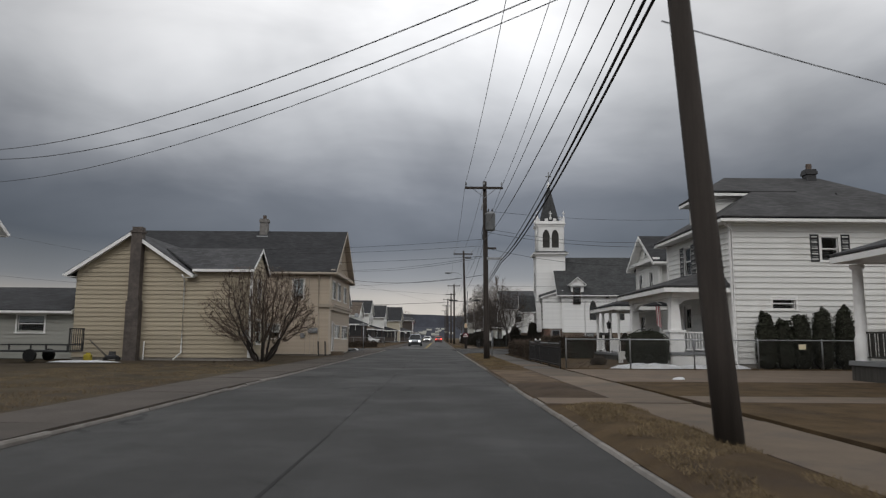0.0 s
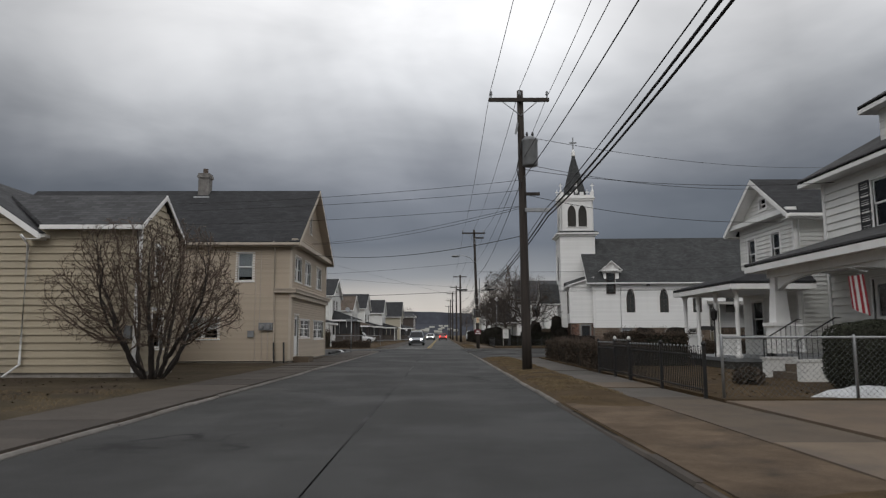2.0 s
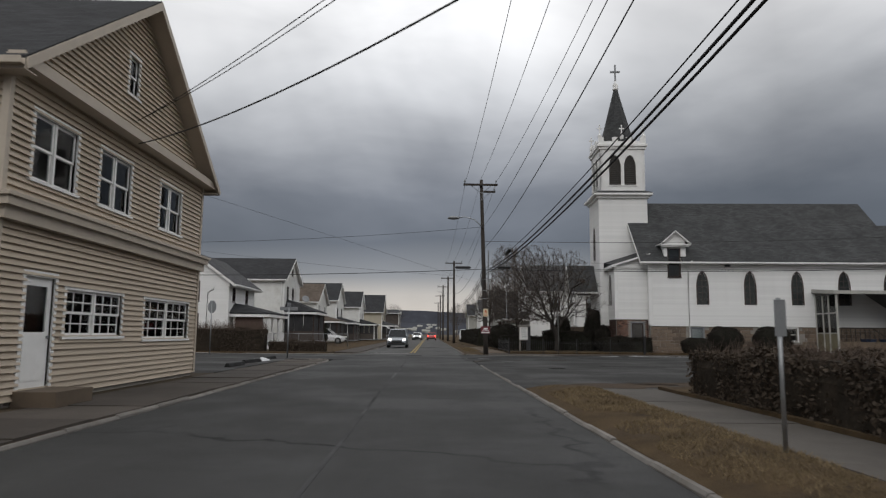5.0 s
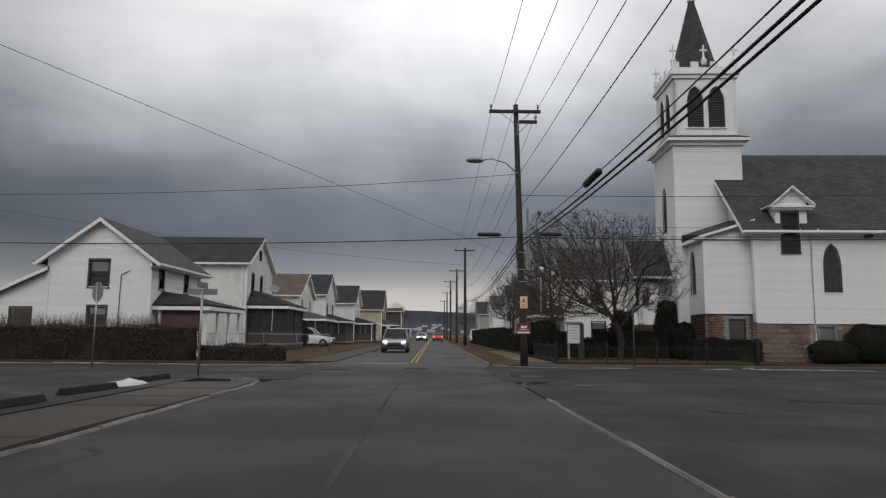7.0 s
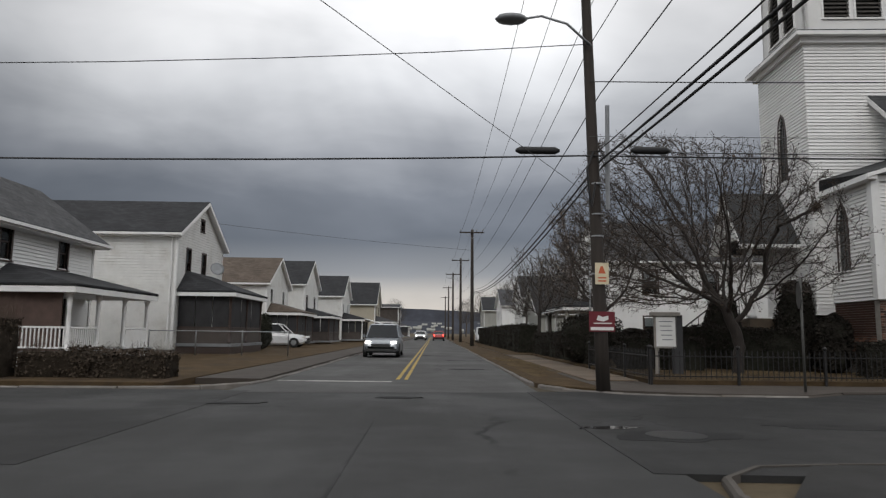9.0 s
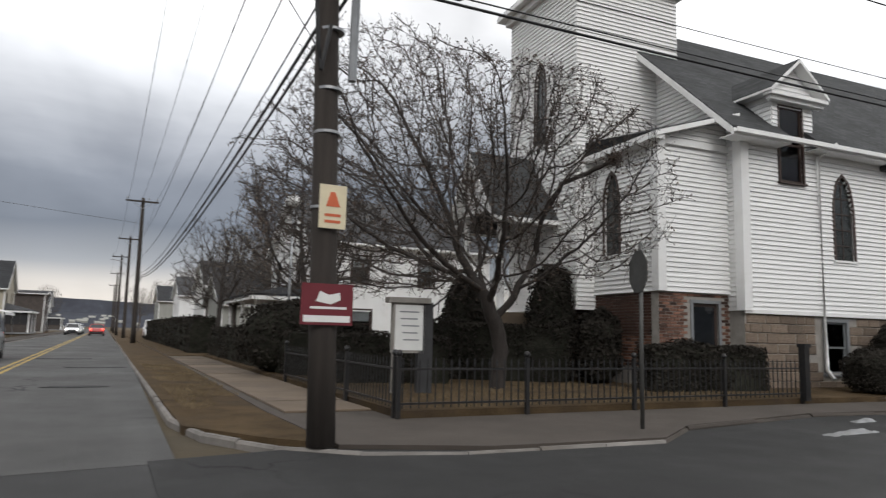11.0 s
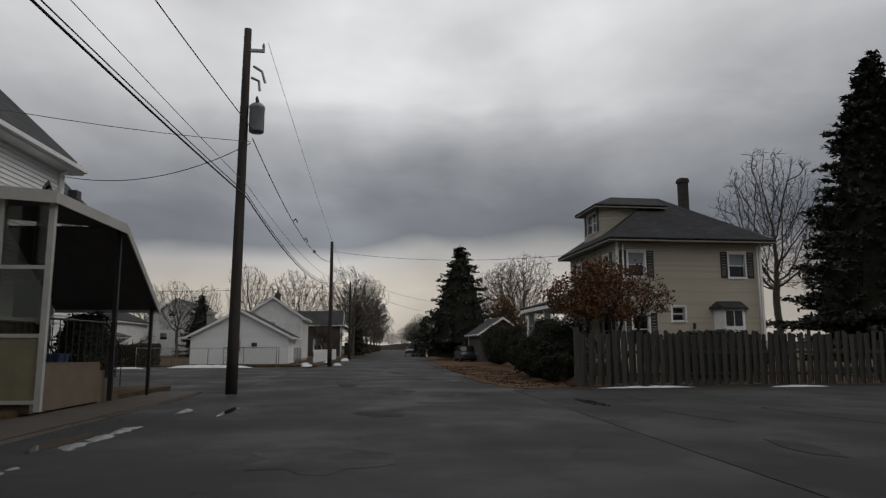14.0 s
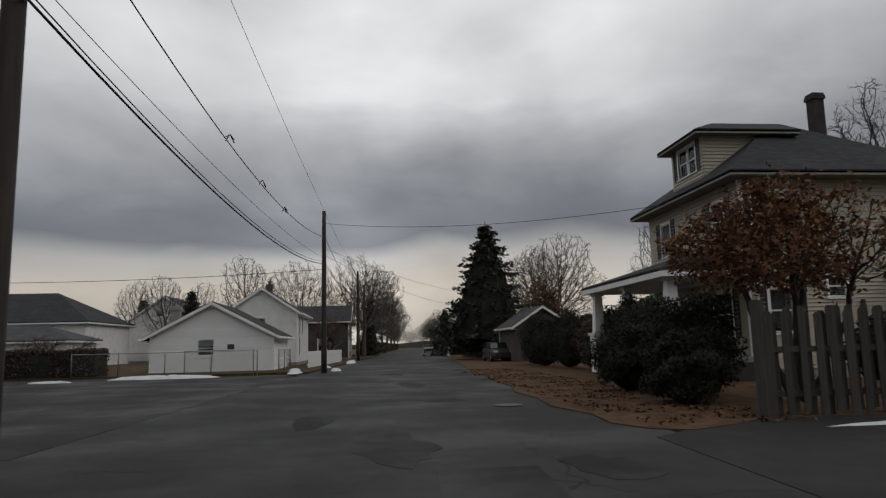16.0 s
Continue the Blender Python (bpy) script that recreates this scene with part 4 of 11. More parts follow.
# church corner
structure("church_lawn", flat([(4.9, 78.5), (13.6, 78.6), (24.5, 78.1), (34.3, 77.4), (34.4, 100), (4.9, 100)], -0.3, 0.16), DRY_GRASS, "dead yellowish church lawn", "lawn")
structure("church_walk", Mesh().prism([(3.4, 76.6), (5.0, 76.0), (7.4, 75.9), (8.6, 76.72), (12, 77.32), (20, 76.85), (26, 76.52), (33.0, 76.2), (33.2, 77.4), (24.5, 78.08), (13.6, 78.58), (4.88, 78.48), (4.88, 100), (3.5, 100), (3.3, 80)], -0.3, 0.058), CONCRETE_L, "concrete corner pavement", "pavement")
structure("verge_church", flat([(2.0, 78.6), (2.8, 77.3), (3.38, 76.7), (3.28, 80), (3.48, 100), (3.5, 300), (2.0, 300), (1.98, 90)], -0.3, 0.055), DRY_GRASS, "strip of dead brown grass", "grass verge")
structure("yard_north_east", flat([(3.52, 100.02), (60, 100.02), (60, 300), (3.52, 300)], -0.3, 0.12), DRY_GRASS, "dead brown lawns along the street", "lawn")
# south side of the side street, east part
structure("litter_verge", Mesh().prism([(34.55, 64.4), (33.9, 65.3), (33.5, 66.1), (33.9, 66.65), (34.7, 66.95), (36.2, 66.8), (38.0, 67.1), (40.2, 66.85), (42.5, 66.95), (45.0, 66.5), (48.0, 66.45), (53.0, 66.1), (60, 65.75), (70, 64.8), (110, cross_s(110)), (110, 50), (60, 50), (34.6, 48.0)], -0.3, 0.03), LEAF_LITTER, "verge covered with brown fallen leaves", "verge")
structure("yard_north_side", flat([(62.1, 74.3), (130, 69.6), (130, 110), (62.1, 110)], -0.3, 0.08), DRY_GRASS, "dead brown yards", "lawn")

# ---- houses ----


CHIM_STAINED = material("stained_grey_brown_brick", (0.115, 0.098, 0.088), 0.9, var=0.3, scale=5, fine=40, bump=0.006, bump_scale=22, dirt=(0.05, 0.045, 0.042), dirt_amount=0.8, dirt_scale=0.8)
CHIM_SOOT = material("sooty_chimney", (0.045, 0.038, 0.034), 0.9, var=0.3, scale=4, fine=40, bump=0.006, bump_scale=20, rand=0.2)


def corner_store():
    """Beige two-storey house with a shop front, its gable to the street."""
    h = thing("shop_house", -7.05, 45.0, 0, 0, "beige two-storey vinyl-sided house with a shop front and dark roof", "house")
    W, D = 14.2, 9.2
    ze, zr = 5.62, 8.8
    south = [Hole(-2.45 + W, -1.75 + W, 3.77, 5.05), Hole(-4.65 + W, -3.25 + W, 1.15, 2.07)]
    w, m = wall(h, "wall", (-W, 0), (0, 0), 0.15, ze, south, BEIGE, lip=0.055)
    window(h, m, W - 2.45, W - 1.75, 3.77, 5.05, blind=0.85)
    window(h, m, W - 4.65, W - 3.25, 1.15, 2.07, twin=True, blind=0.6)
    gable = [(0, ze), (D / 2, zr), (D, ze)]
    front = [Hole(0.85, 1.75, 0.32, 2.2), Hole(2.15, 4.45, 1.2, 2.05), Hole(5.65, 8.55, 1.12, 2.05), Hole(0.75, 2.15, 3.85, 4.97), Hole(3.1, 4.5, 3.85, 4.97), Hole(6.2, 7.6, 3.85, 4.97), Hole(4.1, 4.55, 6.55, 7.4)]
    w, m = wall(h, "wall", (0, 0), (0, D), 0.15, gable, front, BEIGE, lip=0.055)
    door(h, m, 0.85, 1.75, 0.32, 2.2)
    window(h, m, 2.15, 4.45, 1.2, 2.05, muntins=2, twin=True)
    window(h, m, 5.65, 8.55, 1.12, 2.05, muntins=2, twin=True)
    for a in (0.75, 3.1, 6.2):
        window(h, m, a, a + 1.4, 3.85, 4.97, twin=True, blind=0.35)
    window(h, m, 4.1, 4.55, 6.55, 7.4)
    # belt cornice above the shop front and a pent board across the gable
    part("cornice", Mesh().box(0.03, 0.28, -0.22, D + 0.1, 3.22, 3.36).box(0.03, 0.18, -0.12, D + 0.05, 3.02, 3.22).box(0.03, 0.33, -0.27, D + 0.15, 3.36, 3.42), BEIGE_TRIM, h)
    part("cornice", Mesh().box(-0.75, 0.03, -0.22, -0.02, 3.22, 3.36).box(-0.75, 0.03, -0.27, -0.02, 3.36, 3.42), BEIGE_TRIM, h)
    part("pent_cornice", Mesh().box(0.03, 0.36, -0.2, D + 0.2, ze - 0.16, ze + 0.02).box(0.03, 0.30, -0.15, D + 0.15, ze + 0.02, ze + 0.08), BEIGE_TRIM, h)
    wall(h, "wall", (0, D), (-W, D), 0.15, ze, (), BEIGE, pieces=False)
    wall(h, "wall", (-W, D), (-W, 0), 0.15, gable, (), BEIGE, pieces=False)
    gable_roof(h, -W, 0, 0, D, ze, zr, "x", ROOF_DK, 0.3, 0.42, trim=BEIGE_TRIM)
    for x, y in ((0, 0), (0, D), (-W, 0)):
        corner_board(h, x, y, 0.15, ze, BEIGE_TRIM)
    ch = chimney(h, -5.65, D / 2 - 0.2, 7.9, 9.8, 0.55, 0.55, CHIM_GREY)
    part("flashing", Mesh().box(-6.05, -5.25, D / 2 - 0.75, D / 2 + 0.3, 8.4, 8.5), GALV, ch)
    downspout(h, [(-0.74, -0.42, ze - 0.1), (-0.74, -0.12, ze - 0.45), (-0.68, -0.12, 0.25), (-0.68, -0.35, 0.12)], BEIGE_TRIM)
    # meters and their conduits
    mt = part("meter_box", Mesh().box(-1.38, -0.76, -0.16, -0.02, 1.52, 1.86), GREY_METAL, h, "grey electric meter box")
    for x in (-1.22, -0.92):
        part("meter_dial", Mesh().add(*ring_disc((x, -0.16, 1.69), 0.11, 0.07)), GALV, mt)
    part("fuse_box", Mesh().box(-1.88, -1.60, -0.13, -0.02, 1.2, 1.5), GREY_METAL, h)
    for x, z0, z1 in ((-1.37, 1.86, 5.2), (-1.25, 0.15, 1.52), (-0.98, 0.15, 1.52), (-1.55, 0.15, 1.4), (-1.6, 1.5, 4.3)):
        part("conduit", Mesh().tube([(x, -0.05, z0), (x, -0.05, z1)], 0.022, 6), BEIGE_TRIM, h)
    for x in (-0.65, -0.2):
        part("bollard", Mesh().tube([(x + 0.02, -0.22, 0.0), (x - 0.02, -0.2, 0.98)], 0.04, 8), BLACK_PAINT, h)
    part("foundation", Mesh().box(-W + 0.02, -0.02, 0.02, D - 0.02, -0.1, 0.16), MORTAR, h)
    part("step", Mesh().box(0.02, 0.75, 0.7, 1.9, 0.0, 0.3), CONCRETE, h)


def ring_disc(c, r, depth, n=14):
    """A short round drum whose axis points along -y."""
    a = np.linspace(0, 2 * math.pi, n, endpoint=False)
    v = [(c[0] + r * math.cos(t), c[1], c[2] + r * math.sin(t)) for t in a] + [(c[0] + r * 0.8 * math.cos(t), c[1] - depth, c[2] + r * 0.8 * math.sin(t)) for t in a]
    return v, [tuple(range(n)), tuple(range(2 * n - 1, n - 1, -1))] + [((i + 1) % n, i, i + n, (i + 1) % n + n) for i in range(n)]


def cream_annex():
    """Cream one-and-a-half-storey house with two gables and an outside chimney."""
    h = thing("cream_house", -9.4, 34.6, 0, 0, "cream lap-sided house with crossing gables and outside chimney", "house")
    ze = 4.55
    # main gable to the south: x -8.85..-3.3
    g = [(0, ze), (2.78, 6.4), (5.55, ze)]
    wall(h, "wall", (-8.85, 0), (-3.3, 0), 0.2, g, (), BEIGE_OLD, 0.225, 0.045)
    wall(h, "wall", (-3.3, 0.0), (0, 0.0), 0.2, ze, (), BEIGE_OLD, 0.225, 0.045)
    w, m = wall(h, "wall", (0, 0.0), (0, 3.0), 0.2, [(0, ze), (1.5, 5.72), (3.0, ze)], [Hole(1.15, 1.75, 3.1, 4.15), Hole(1.1, 1.9, 0.9, 2.1)], BEIGE_OLD, 0.225, 0.045)
    window(h, m, 1.15, 1.75, 3.1, 4.15)
    window(h, m, 1.1, 1.9, 0.9, 2.1)
    wall(h, "wall", (0, 3.0), (-3.3, 3.0), 0.2, ze, (), BEIGE_OLD, 0.225, pieces=False)
    wall(h, "wall", (-3.3, 3.0), (-3.3, 10.2), 0.2, ze, (), BEIGE_OLD, 0.225, pieces=False)
    wall(h, "wall", (-8.85, 10.2), (-8.85, 0), 0.2, ze, (), BEIGE_OLD, 0.225, pieces=False)
    gable_roof(h, -8.85, -3.3, 0, 10.2, ze, 6.4, "y", ROOF_GREY, 0.4, 0.38)
    o, zl, zt = 0.28, ze - 0.03, 5.78
    wr = Mesh().slab([(-2.85, -o, zl + 0.14), (0.14, -o, zl + 0.14), (0.14, 1.5, zt + 0.14), (-5.0, 1.5, zt + 0.14)], 0.13)
    wr.slab([(-5.0, 1.5, zt + 0.14), (0.14, 1.5, zt + 0.14), (0.14, 3.0 + o, zl + 0.14), (-2.85, 3.0 + o, zl + 0.14)], 0.13)
    roof_part("wing_roof", wr, ROOF_GREY, h)
    for yy in (-o, 3.0 + o):
        part("rake_board", Mesh().add([(0.14, yy, zl - 0.04), (0.14, 1.5, zt - 0.04), (0.14, 1.5, zt + 0.12), (0.14, yy, zl + 0.1), (0.17, yy, zl - 0.04), (0.17, 1.5, zt - 0.04), (0.17, 1.5, zt + 0.12), (0.17, yy, zl + 0.1)], [(0, 1, 2, 3), (7, 6, 5, 4), (0, 4, 5, 1), (3, 2, 6, 7), (0, 3, 7, 4), (1, 5, 6, 2)]), TRIM_W, h)
    part("fascia", Mesh().box(-2.9, 0.14, -o - 0.1, -o, zl - 0.02, zl + 0.11), TRIM_W, h)
    corner_board(h, 0, 0, 0.2, ze)
    c = Mesh().box(-6.1, -5.45, -0.48, -0.03, 0.0, 3.0).box(-6.04, -5.51, -0.46, -0.03, 3.0, 6.45).box(-6.09, -5.46, -0.5, 0.03, 6.45, 6.55).box(-6.02, -5.53, -0.44, -0.03, 6.55, 6.75)
    part("chimney", c, CHIM_STAINED, h, "outside brick chimney stained dark")
    downspout(h, [(-3.35, -0.5, ze - 0.25), (-3.35, -0.13, ze - 0.5), (-3.35, -0.13, 0.45), (-3.6, -0.5, 0.1)])
    part("standpipe", Mesh().tube([(-5.2, -0.2, 0.1), (-5.2, -0.15, 1.0)], 0.03, 6), TRIM_W, h)
    part("meter_box", Mesh().box(-0.3, -0.1, -0.12, -0.02, 1.2, 1.6), GREY_METAL, h)
    part("foundation", Mesh().box(-8.83, -3.28, 0.02, 10.1, -0.1, 0.22).box(-3.28, -0.02, 0.02, 2.98, -0.1, 0.22), MORTAR, h)
    # low grey wing
    k = thing("grey_wing", -18.3, 34.9, 0, 0, "low grey-green sided wing with a white window", "house wing")
    w, m = wall(k, "wall", (-12, 0), (0, 0), 0.1, 2.55, [Hole(9.05, 10.4, 1.42, 2.28)], GREY_SIDING, 0.2, 0.022)
    window(k, m, 9.05, 10.4, 1.42, 2.28, blind=0.4)
    wall(k, "wall", (0, 6), (-12, 6), 0.1, 2.55, (), GREY_SIDING, 0.2, pieces=False)
    gable_roof(k, -12, -0.2, 0, 6, 2.55, 3.75, "x", ROOF_DK, 0.35, 0.1)


def porch_roof(h, x0, x1, y0, y1, z_eave, z_wall, side, mat, trim=None, hip=1.2):
    """A hipped lean-to roof; side: the wall it leans on, '+x', '-x', '-y' or '+y'."""
    trim = trim or TRIM_W
    mb = Mesh()
    if side == "+x":
        a, b, c, d = (x0, y0), (x1, y0), (x1, y1), (x0, y1)
        top = [(x1, y0 + hip), (x1, y1 - hip)]
        faces = [[(*a, z_eave), (*b, z_eave), (*top[0], z_wall)], [(*d, z_eave), (*a, z_eave), (*top[0], z_wall), (*top[1], z_wall)], [(*c, z_eave), (*d, z_eave), (*top[1], z_wall)]]
    elif side == "-x":
        a, b, c, d = (x0, y0), (x1, y0), (x1, y1), (x0, y1)
        top = [(x0, y0 + hip), (x0, y1 - hip)]
        faces = [[(*a, z_eave), (*b, z_eave), (*top[0], z_wall)], [(*b, z_eave), (*c, z_eave), (*top[1], z_wall), (*top[0], z_wall)], [(*c, z_eave), (*d, z_eave), (*top[1], z_wall)]]
    elif side == "-y":
        a, b, c, d = (x0, y0), (x1, y0), (x1, y1), (x0, y1)
        top = [(x0 + hip, y0), (x1 - hip, y0)]
        faces = [[(*b, z_eave), (*c, z_eave), (*top[1], z_wall)], [(*c, z_eave), (*d, z_eave), (*top[0], z_wall), (*top[1], z_wall)], [(*d, z_eave), (*a, z_eave), (*top[0], z_wall)]]
    for f in faces:
        mb.slab([(p[0], p[1], p[2] + 0.12) for p in f], 0.1)
    roof_part("porch_roof", mb, mat, h)
    part("porch_ceiling", Mesh().box(x0 + 0.04, x1 - 0.04, y0 + 0.04, y1 - 0.04, z_eave - 0.12, z_eave - 0.09), trim, h)
    fb = Mesh().box(x0, x1, y0, y0 + 0.04, z_eave - 0.16, z_eave + 0.06).box(x0, x1, y1 - 0.04, y1, z_eave - 0.16, z_eave + 0.06)
    fb.box(x0, x0 + 0.04, y0 + 0.04, y1 - 0.04, z_eave - 0.16, z_eave + 0.06).box(x1 - 0.04, x1, y0 + 0.04, y1 - 0.04, z_eave - 0.16, z_eave + 0.06)
    part("porch_fascia", fb, trim, h)


def tapered_column(h, x, y, z0, zc, z1, mat=None):
    """A square pier with a tapering column on it."""
    mat = mat or TRIM_W
    part("pier", Mesh().box(x - 0.3, x + 0.3, y - 0.3, y + 0.3, z0, zc - 0.1).box(x - 0.36, x + 0.36, y - 0.36, y + 0.36, zc - 0.1, zc), mat, h)
    a, b = 0.22, 0.145
    mb = Mesh().add([(x - a, y - a, zc), (x + a, y - a, zc), (x + a, y + a, zc), (x - a, y + a, zc), (x - b, y - b, z1 - 0.1), (x + b, y - b, z1 - 0.1), (x + b, y + b, z1 - 0.1), (x - b, y + b, z1 - 0.1)],
                    [(3, 2, 1, 0), (4, 5, 6, 7), (0, 1, 5, 4), (1, 2, 6, 5), (2, 3, 7, 6), (3, 0, 4, 7)])
    mb.box(x - 0.21, x + 0.21, y - 0.21, y + 0.21, z1 - 0.1, z1)
    part("column", mb, mat, h)


def porch_arch(h, p0, p1, z0, z1, thick=0.16, mat=None):
    """A flat board under a porch beam, its lower edge a shallow arch."""
    m, L = frame_of(p0, p1)
    n = 12
    us = [L * k / n for k in range(n + 1)]
    low = [z0 + (z1 - 0.06 - z0) * (1 - (2 * k / n - 1) ** 2) ** 0.5 for k in range(n + 1)]
    v = [(u, -thick / 2, z) for u, z in zip(us, low)] + [(u, -thick / 2, z1) for u in us] + [(u, thick / 2, z) for u, z in zip(us, low)] + [(u, thick / 2, z1) for u in us]
    k = n + 1
    f = []
    for i in range(n):
        f += [(i, i + 1, k + i + 1, k + i), (2 * k + i + 1, 2 * k + i, 3 * k + i, 3 * k + i + 1), (2 * k + i, 2 * k + i + 1, i + 1, i)]
    part("arched_valance", Mesh().add(v, f), mat or TRIM_W, h, m=m)


def porch_screens(h, x0, x1, y0, y1, z0, z1):
    """Insect screens in thin frames round a porch, opaque and dark to give the deep shade within: south end and street
    front, over a boarded dado.
    """
    zd = z0 + 0.75
    part("dado", Mesh().box(x0, x1, y0, y0 + 0.04, z0, zd).box(x1, x1 + 0.04, y0, y1, z0, zd), DARK_SIDING, h)
    part("screen_frame", Mesh().box(x0, x1, y0 - 0.01, y0 + 0.05, zd, zd + 0.06).box(x1 - 0.01, x1 + 0.05, y0 + 0.06, y1, zd, zd + 0.06), DARK_FRAME, h)
    n = 3
    for k in range(n):
        a, b = x0 + (x1 - x0) * k / n, x0 + (x1 - x0) * (k + 1) / n
        part("screen", Mesh().box(a + 0.02, b - 0.02, y0 + 0.015, y0 + 0.025, zd + 0.06, z1), SCREEN_SHADE, h)
        a, b = y0 + (y1 - y0) * k / n, y0 + (y1 - y0) * (k + 1) / n
        part("screen", Mesh().box(x1 + 0.015, x1 + 0.025, a + 0.04, b - 0.02, zd + 0.06, z1), SCREEN_SHADE, h)


def foursquare_white():
    """White four-square house with a hipped roof, front dormer and deep porch."""
    h = thing("white_foursquare_house", 12.1, 27.7, 0, 0, "white lap-sided four-square house with grey hipped roof", "house")
    D, W, ze = 9.4, 7.6, 6.1
    south = [Hole(3.75, 4.45, 4.5, 5.5), Hole(1.6, 2.55, 2.5, 2.98)]
    w, m = wall(h, "wall", (0, 0), (D, 0), 0.3, ze, south, WHITE_OLD, 0.235, 0.042)
    window(h, m, 3.75, 4.45, 4.5, 5.5, shutters=0.36)
    window(h, m, 1.6, 2.55, 2.5, 2.98)
    front = [Hole(1.9, 2.75, 4.3, 5.65), Hole(4.35, 5.2, 4.3, 5.65), Hole(1.3, 2.3, 1.5, 2.9), Hole(4.6, 5.5, 0.75, 2.85)]
    w, m = wall(h, "wall", (0, W), (0, 0), 0.3, ze, [Hole(W - o.u1, W - o.u0, o.z0, o.z1) for o in front], WHITE_OLD, 0.235, 0.042)
    for a, b, c, d in ((1.9, 2.75, 4.3, 5.65), (4.35, 5.2, 4.3, 5.65), (1.3, 2.3, 1.5, 2.9)):
        window(h, m, W - b, W - a, c, d, shutters=0.48, cw=0.05, blind=0.3)
    door(h, m, W - 5.5, W - 4.6, 0.75, 2.85)
    wall(h, "wall", (D, 0), (D, W), 0.3, ze, (), WHITE_OLD, 0.235, pieces=False)
    wall(h, "wall", (D, W), (0, W), 0.3, ze, (), WHITE_OLD, 0.235, pieces=False)
    hip_roof(h, 0, D, 0, W, ze + 0.05, 8.75, ROOF_SOFT, 0.55, ((3.6, W / 2), (D - 3.4, W / 2)))
    for x, y in ((0, 0), (0, W), (D, 0)):
        corner_board(h, x, y, 0.3, ze)
    # dormer over the front
    y0, y1, zd0, zd1 = 2.45, 5.0, 6.5, 7.75
    w, m = wall(h, "dormer_wall", (0.25, y1), (0.25, y0), zd0, zd1, [Hole(0.55, 1.2, 7.0, 7.5), Hole(1.4, 2.05, 7.0, 7.5)], WHITE_OLD, 0.2, 0.02)
    for a in (0.55, 1.4):
        window(h, m, a, a + 0.65, 7.0, 7.5)
    wall(h, "dormer_wall", (0.25, y0), (3.4, y0), zd0, zd1, (), WHITE_OLD, 0.2, 0.02)
    wall(h, "dormer_wall", (3.4, y1), (0.25, y1), zd0, zd1, (), WHITE_OLD, 0.2, 0.02)
    hip_roof(h, 0.25, 3.6, y0, y1, zd1, 8.75, ROOF_SOFT, 0.38, ((1.5, W / 2), (4.2, W / 2)), name="dormer_roof")
    chimney(h, 5.5, W / 2 - 0.1, 8.2, 9.25, 0.44, 0.44, BLACK_PAINT, True)
    part("vent_pipe", Mesh().tube([(5.6, 1.8, 6.9), (5.6, 1.8, 7.75)], 0.05, 8), BLACK_PAINT, h)
    downspout(h, [(-0.45, -0.4, ze - 0.05), (0.02, -0.1, ze - 0.35), (0.02, -0.1, 0.4), (-0.1, -0.4, 0.15)])
    # porch
    porch_roof(h, -2.75, 0.0, 0.1, W - 0.1, 3.35, 4.2, "+x", ROOF_SOFT)
    tapered_column(h, -2.1, 0.95, 0.1, 1.65, 3.2)
    tapered_column(h, -2.1, W - 0.85, 0.1, 1.65, 3.2)
    part("porch_floor", Mesh().box(-2.4, -0.02, 0.55, W - 0.5, 0.62, 0.74), GREY_METAL, h)
    part("porch_skirt", Mesh().box(-2.35, -0.02, 0.6, 0.66, 0.12, 0.62).box(-2.35, -2.29, 0.66, W - 0.55, 0.12, 0.62), TRIM_W, h)
    part("porch_beam", Mesh().box(-2.3, -1.95, 0.6, W - 0.6, 3.0, 3.24).box(-1.95, -0.02, 0.7, 1.0, 3.0, 3.24), TRIM_W, h)
    porch_arch(h, (-1.9, 0.85), (-0.03, 0.85), 2.72, 3.02)
    porch_arch(h, (-2.12, 1.15), (-2.12, W - 1.05), 2.62, 3.02)
    railing(h, (-1.75, 0.95), (-0.05, 0.95), 0.74, 0.85)
    railing(h, (-2.1, 1.35), (-2.1, 3.6), 0.74, 0.85)
    railing(h, (-2.1, 5.4), (-2.1, W - 1.25), 0.74, 0.85)
    part("porch_steps", Mesh().box(-2.8, -2.4, 3.7, 5.2, 0.1, 0.5).box(-3.15, -2.8, 3.7, 5.2, 0.1, 0.3), CONCRETE, h)
    for y in (3.4, 5.25):
        part("cheek_wall", Mesh().box(-3.3, -2.4, y, y + 0.22, 0.1, 0.62).box(-3.34, -2.4, y - 0.03, y + 0.25, 0.62, 0.68), WHITE_OLD, h, "white painted block wall beside the steps")
        hr = Mesh().tube([(-3.28, y + 0.12, 0.66), (-3.28, y + 0.12, 1.15), (-2.3, y + 0.12, 1.72), (-2.12, y + 0.12, 1.72)], 0.02, 6)
        for k in range(7):
            hr.tube([(-3.2 + 0.14 * k, y + 0.12, 1.19 + 0.0815 * k), (-3.2 + 0.14 * k, y + 0.12, 0.67)], 0.009, 4)
        part("handrail", hr, IRON, h)
    part("foundation", Mesh().box(0.02, D - 0.02, 0.02, W - 0.02, -0.1, 0.32), MORTAR, h)


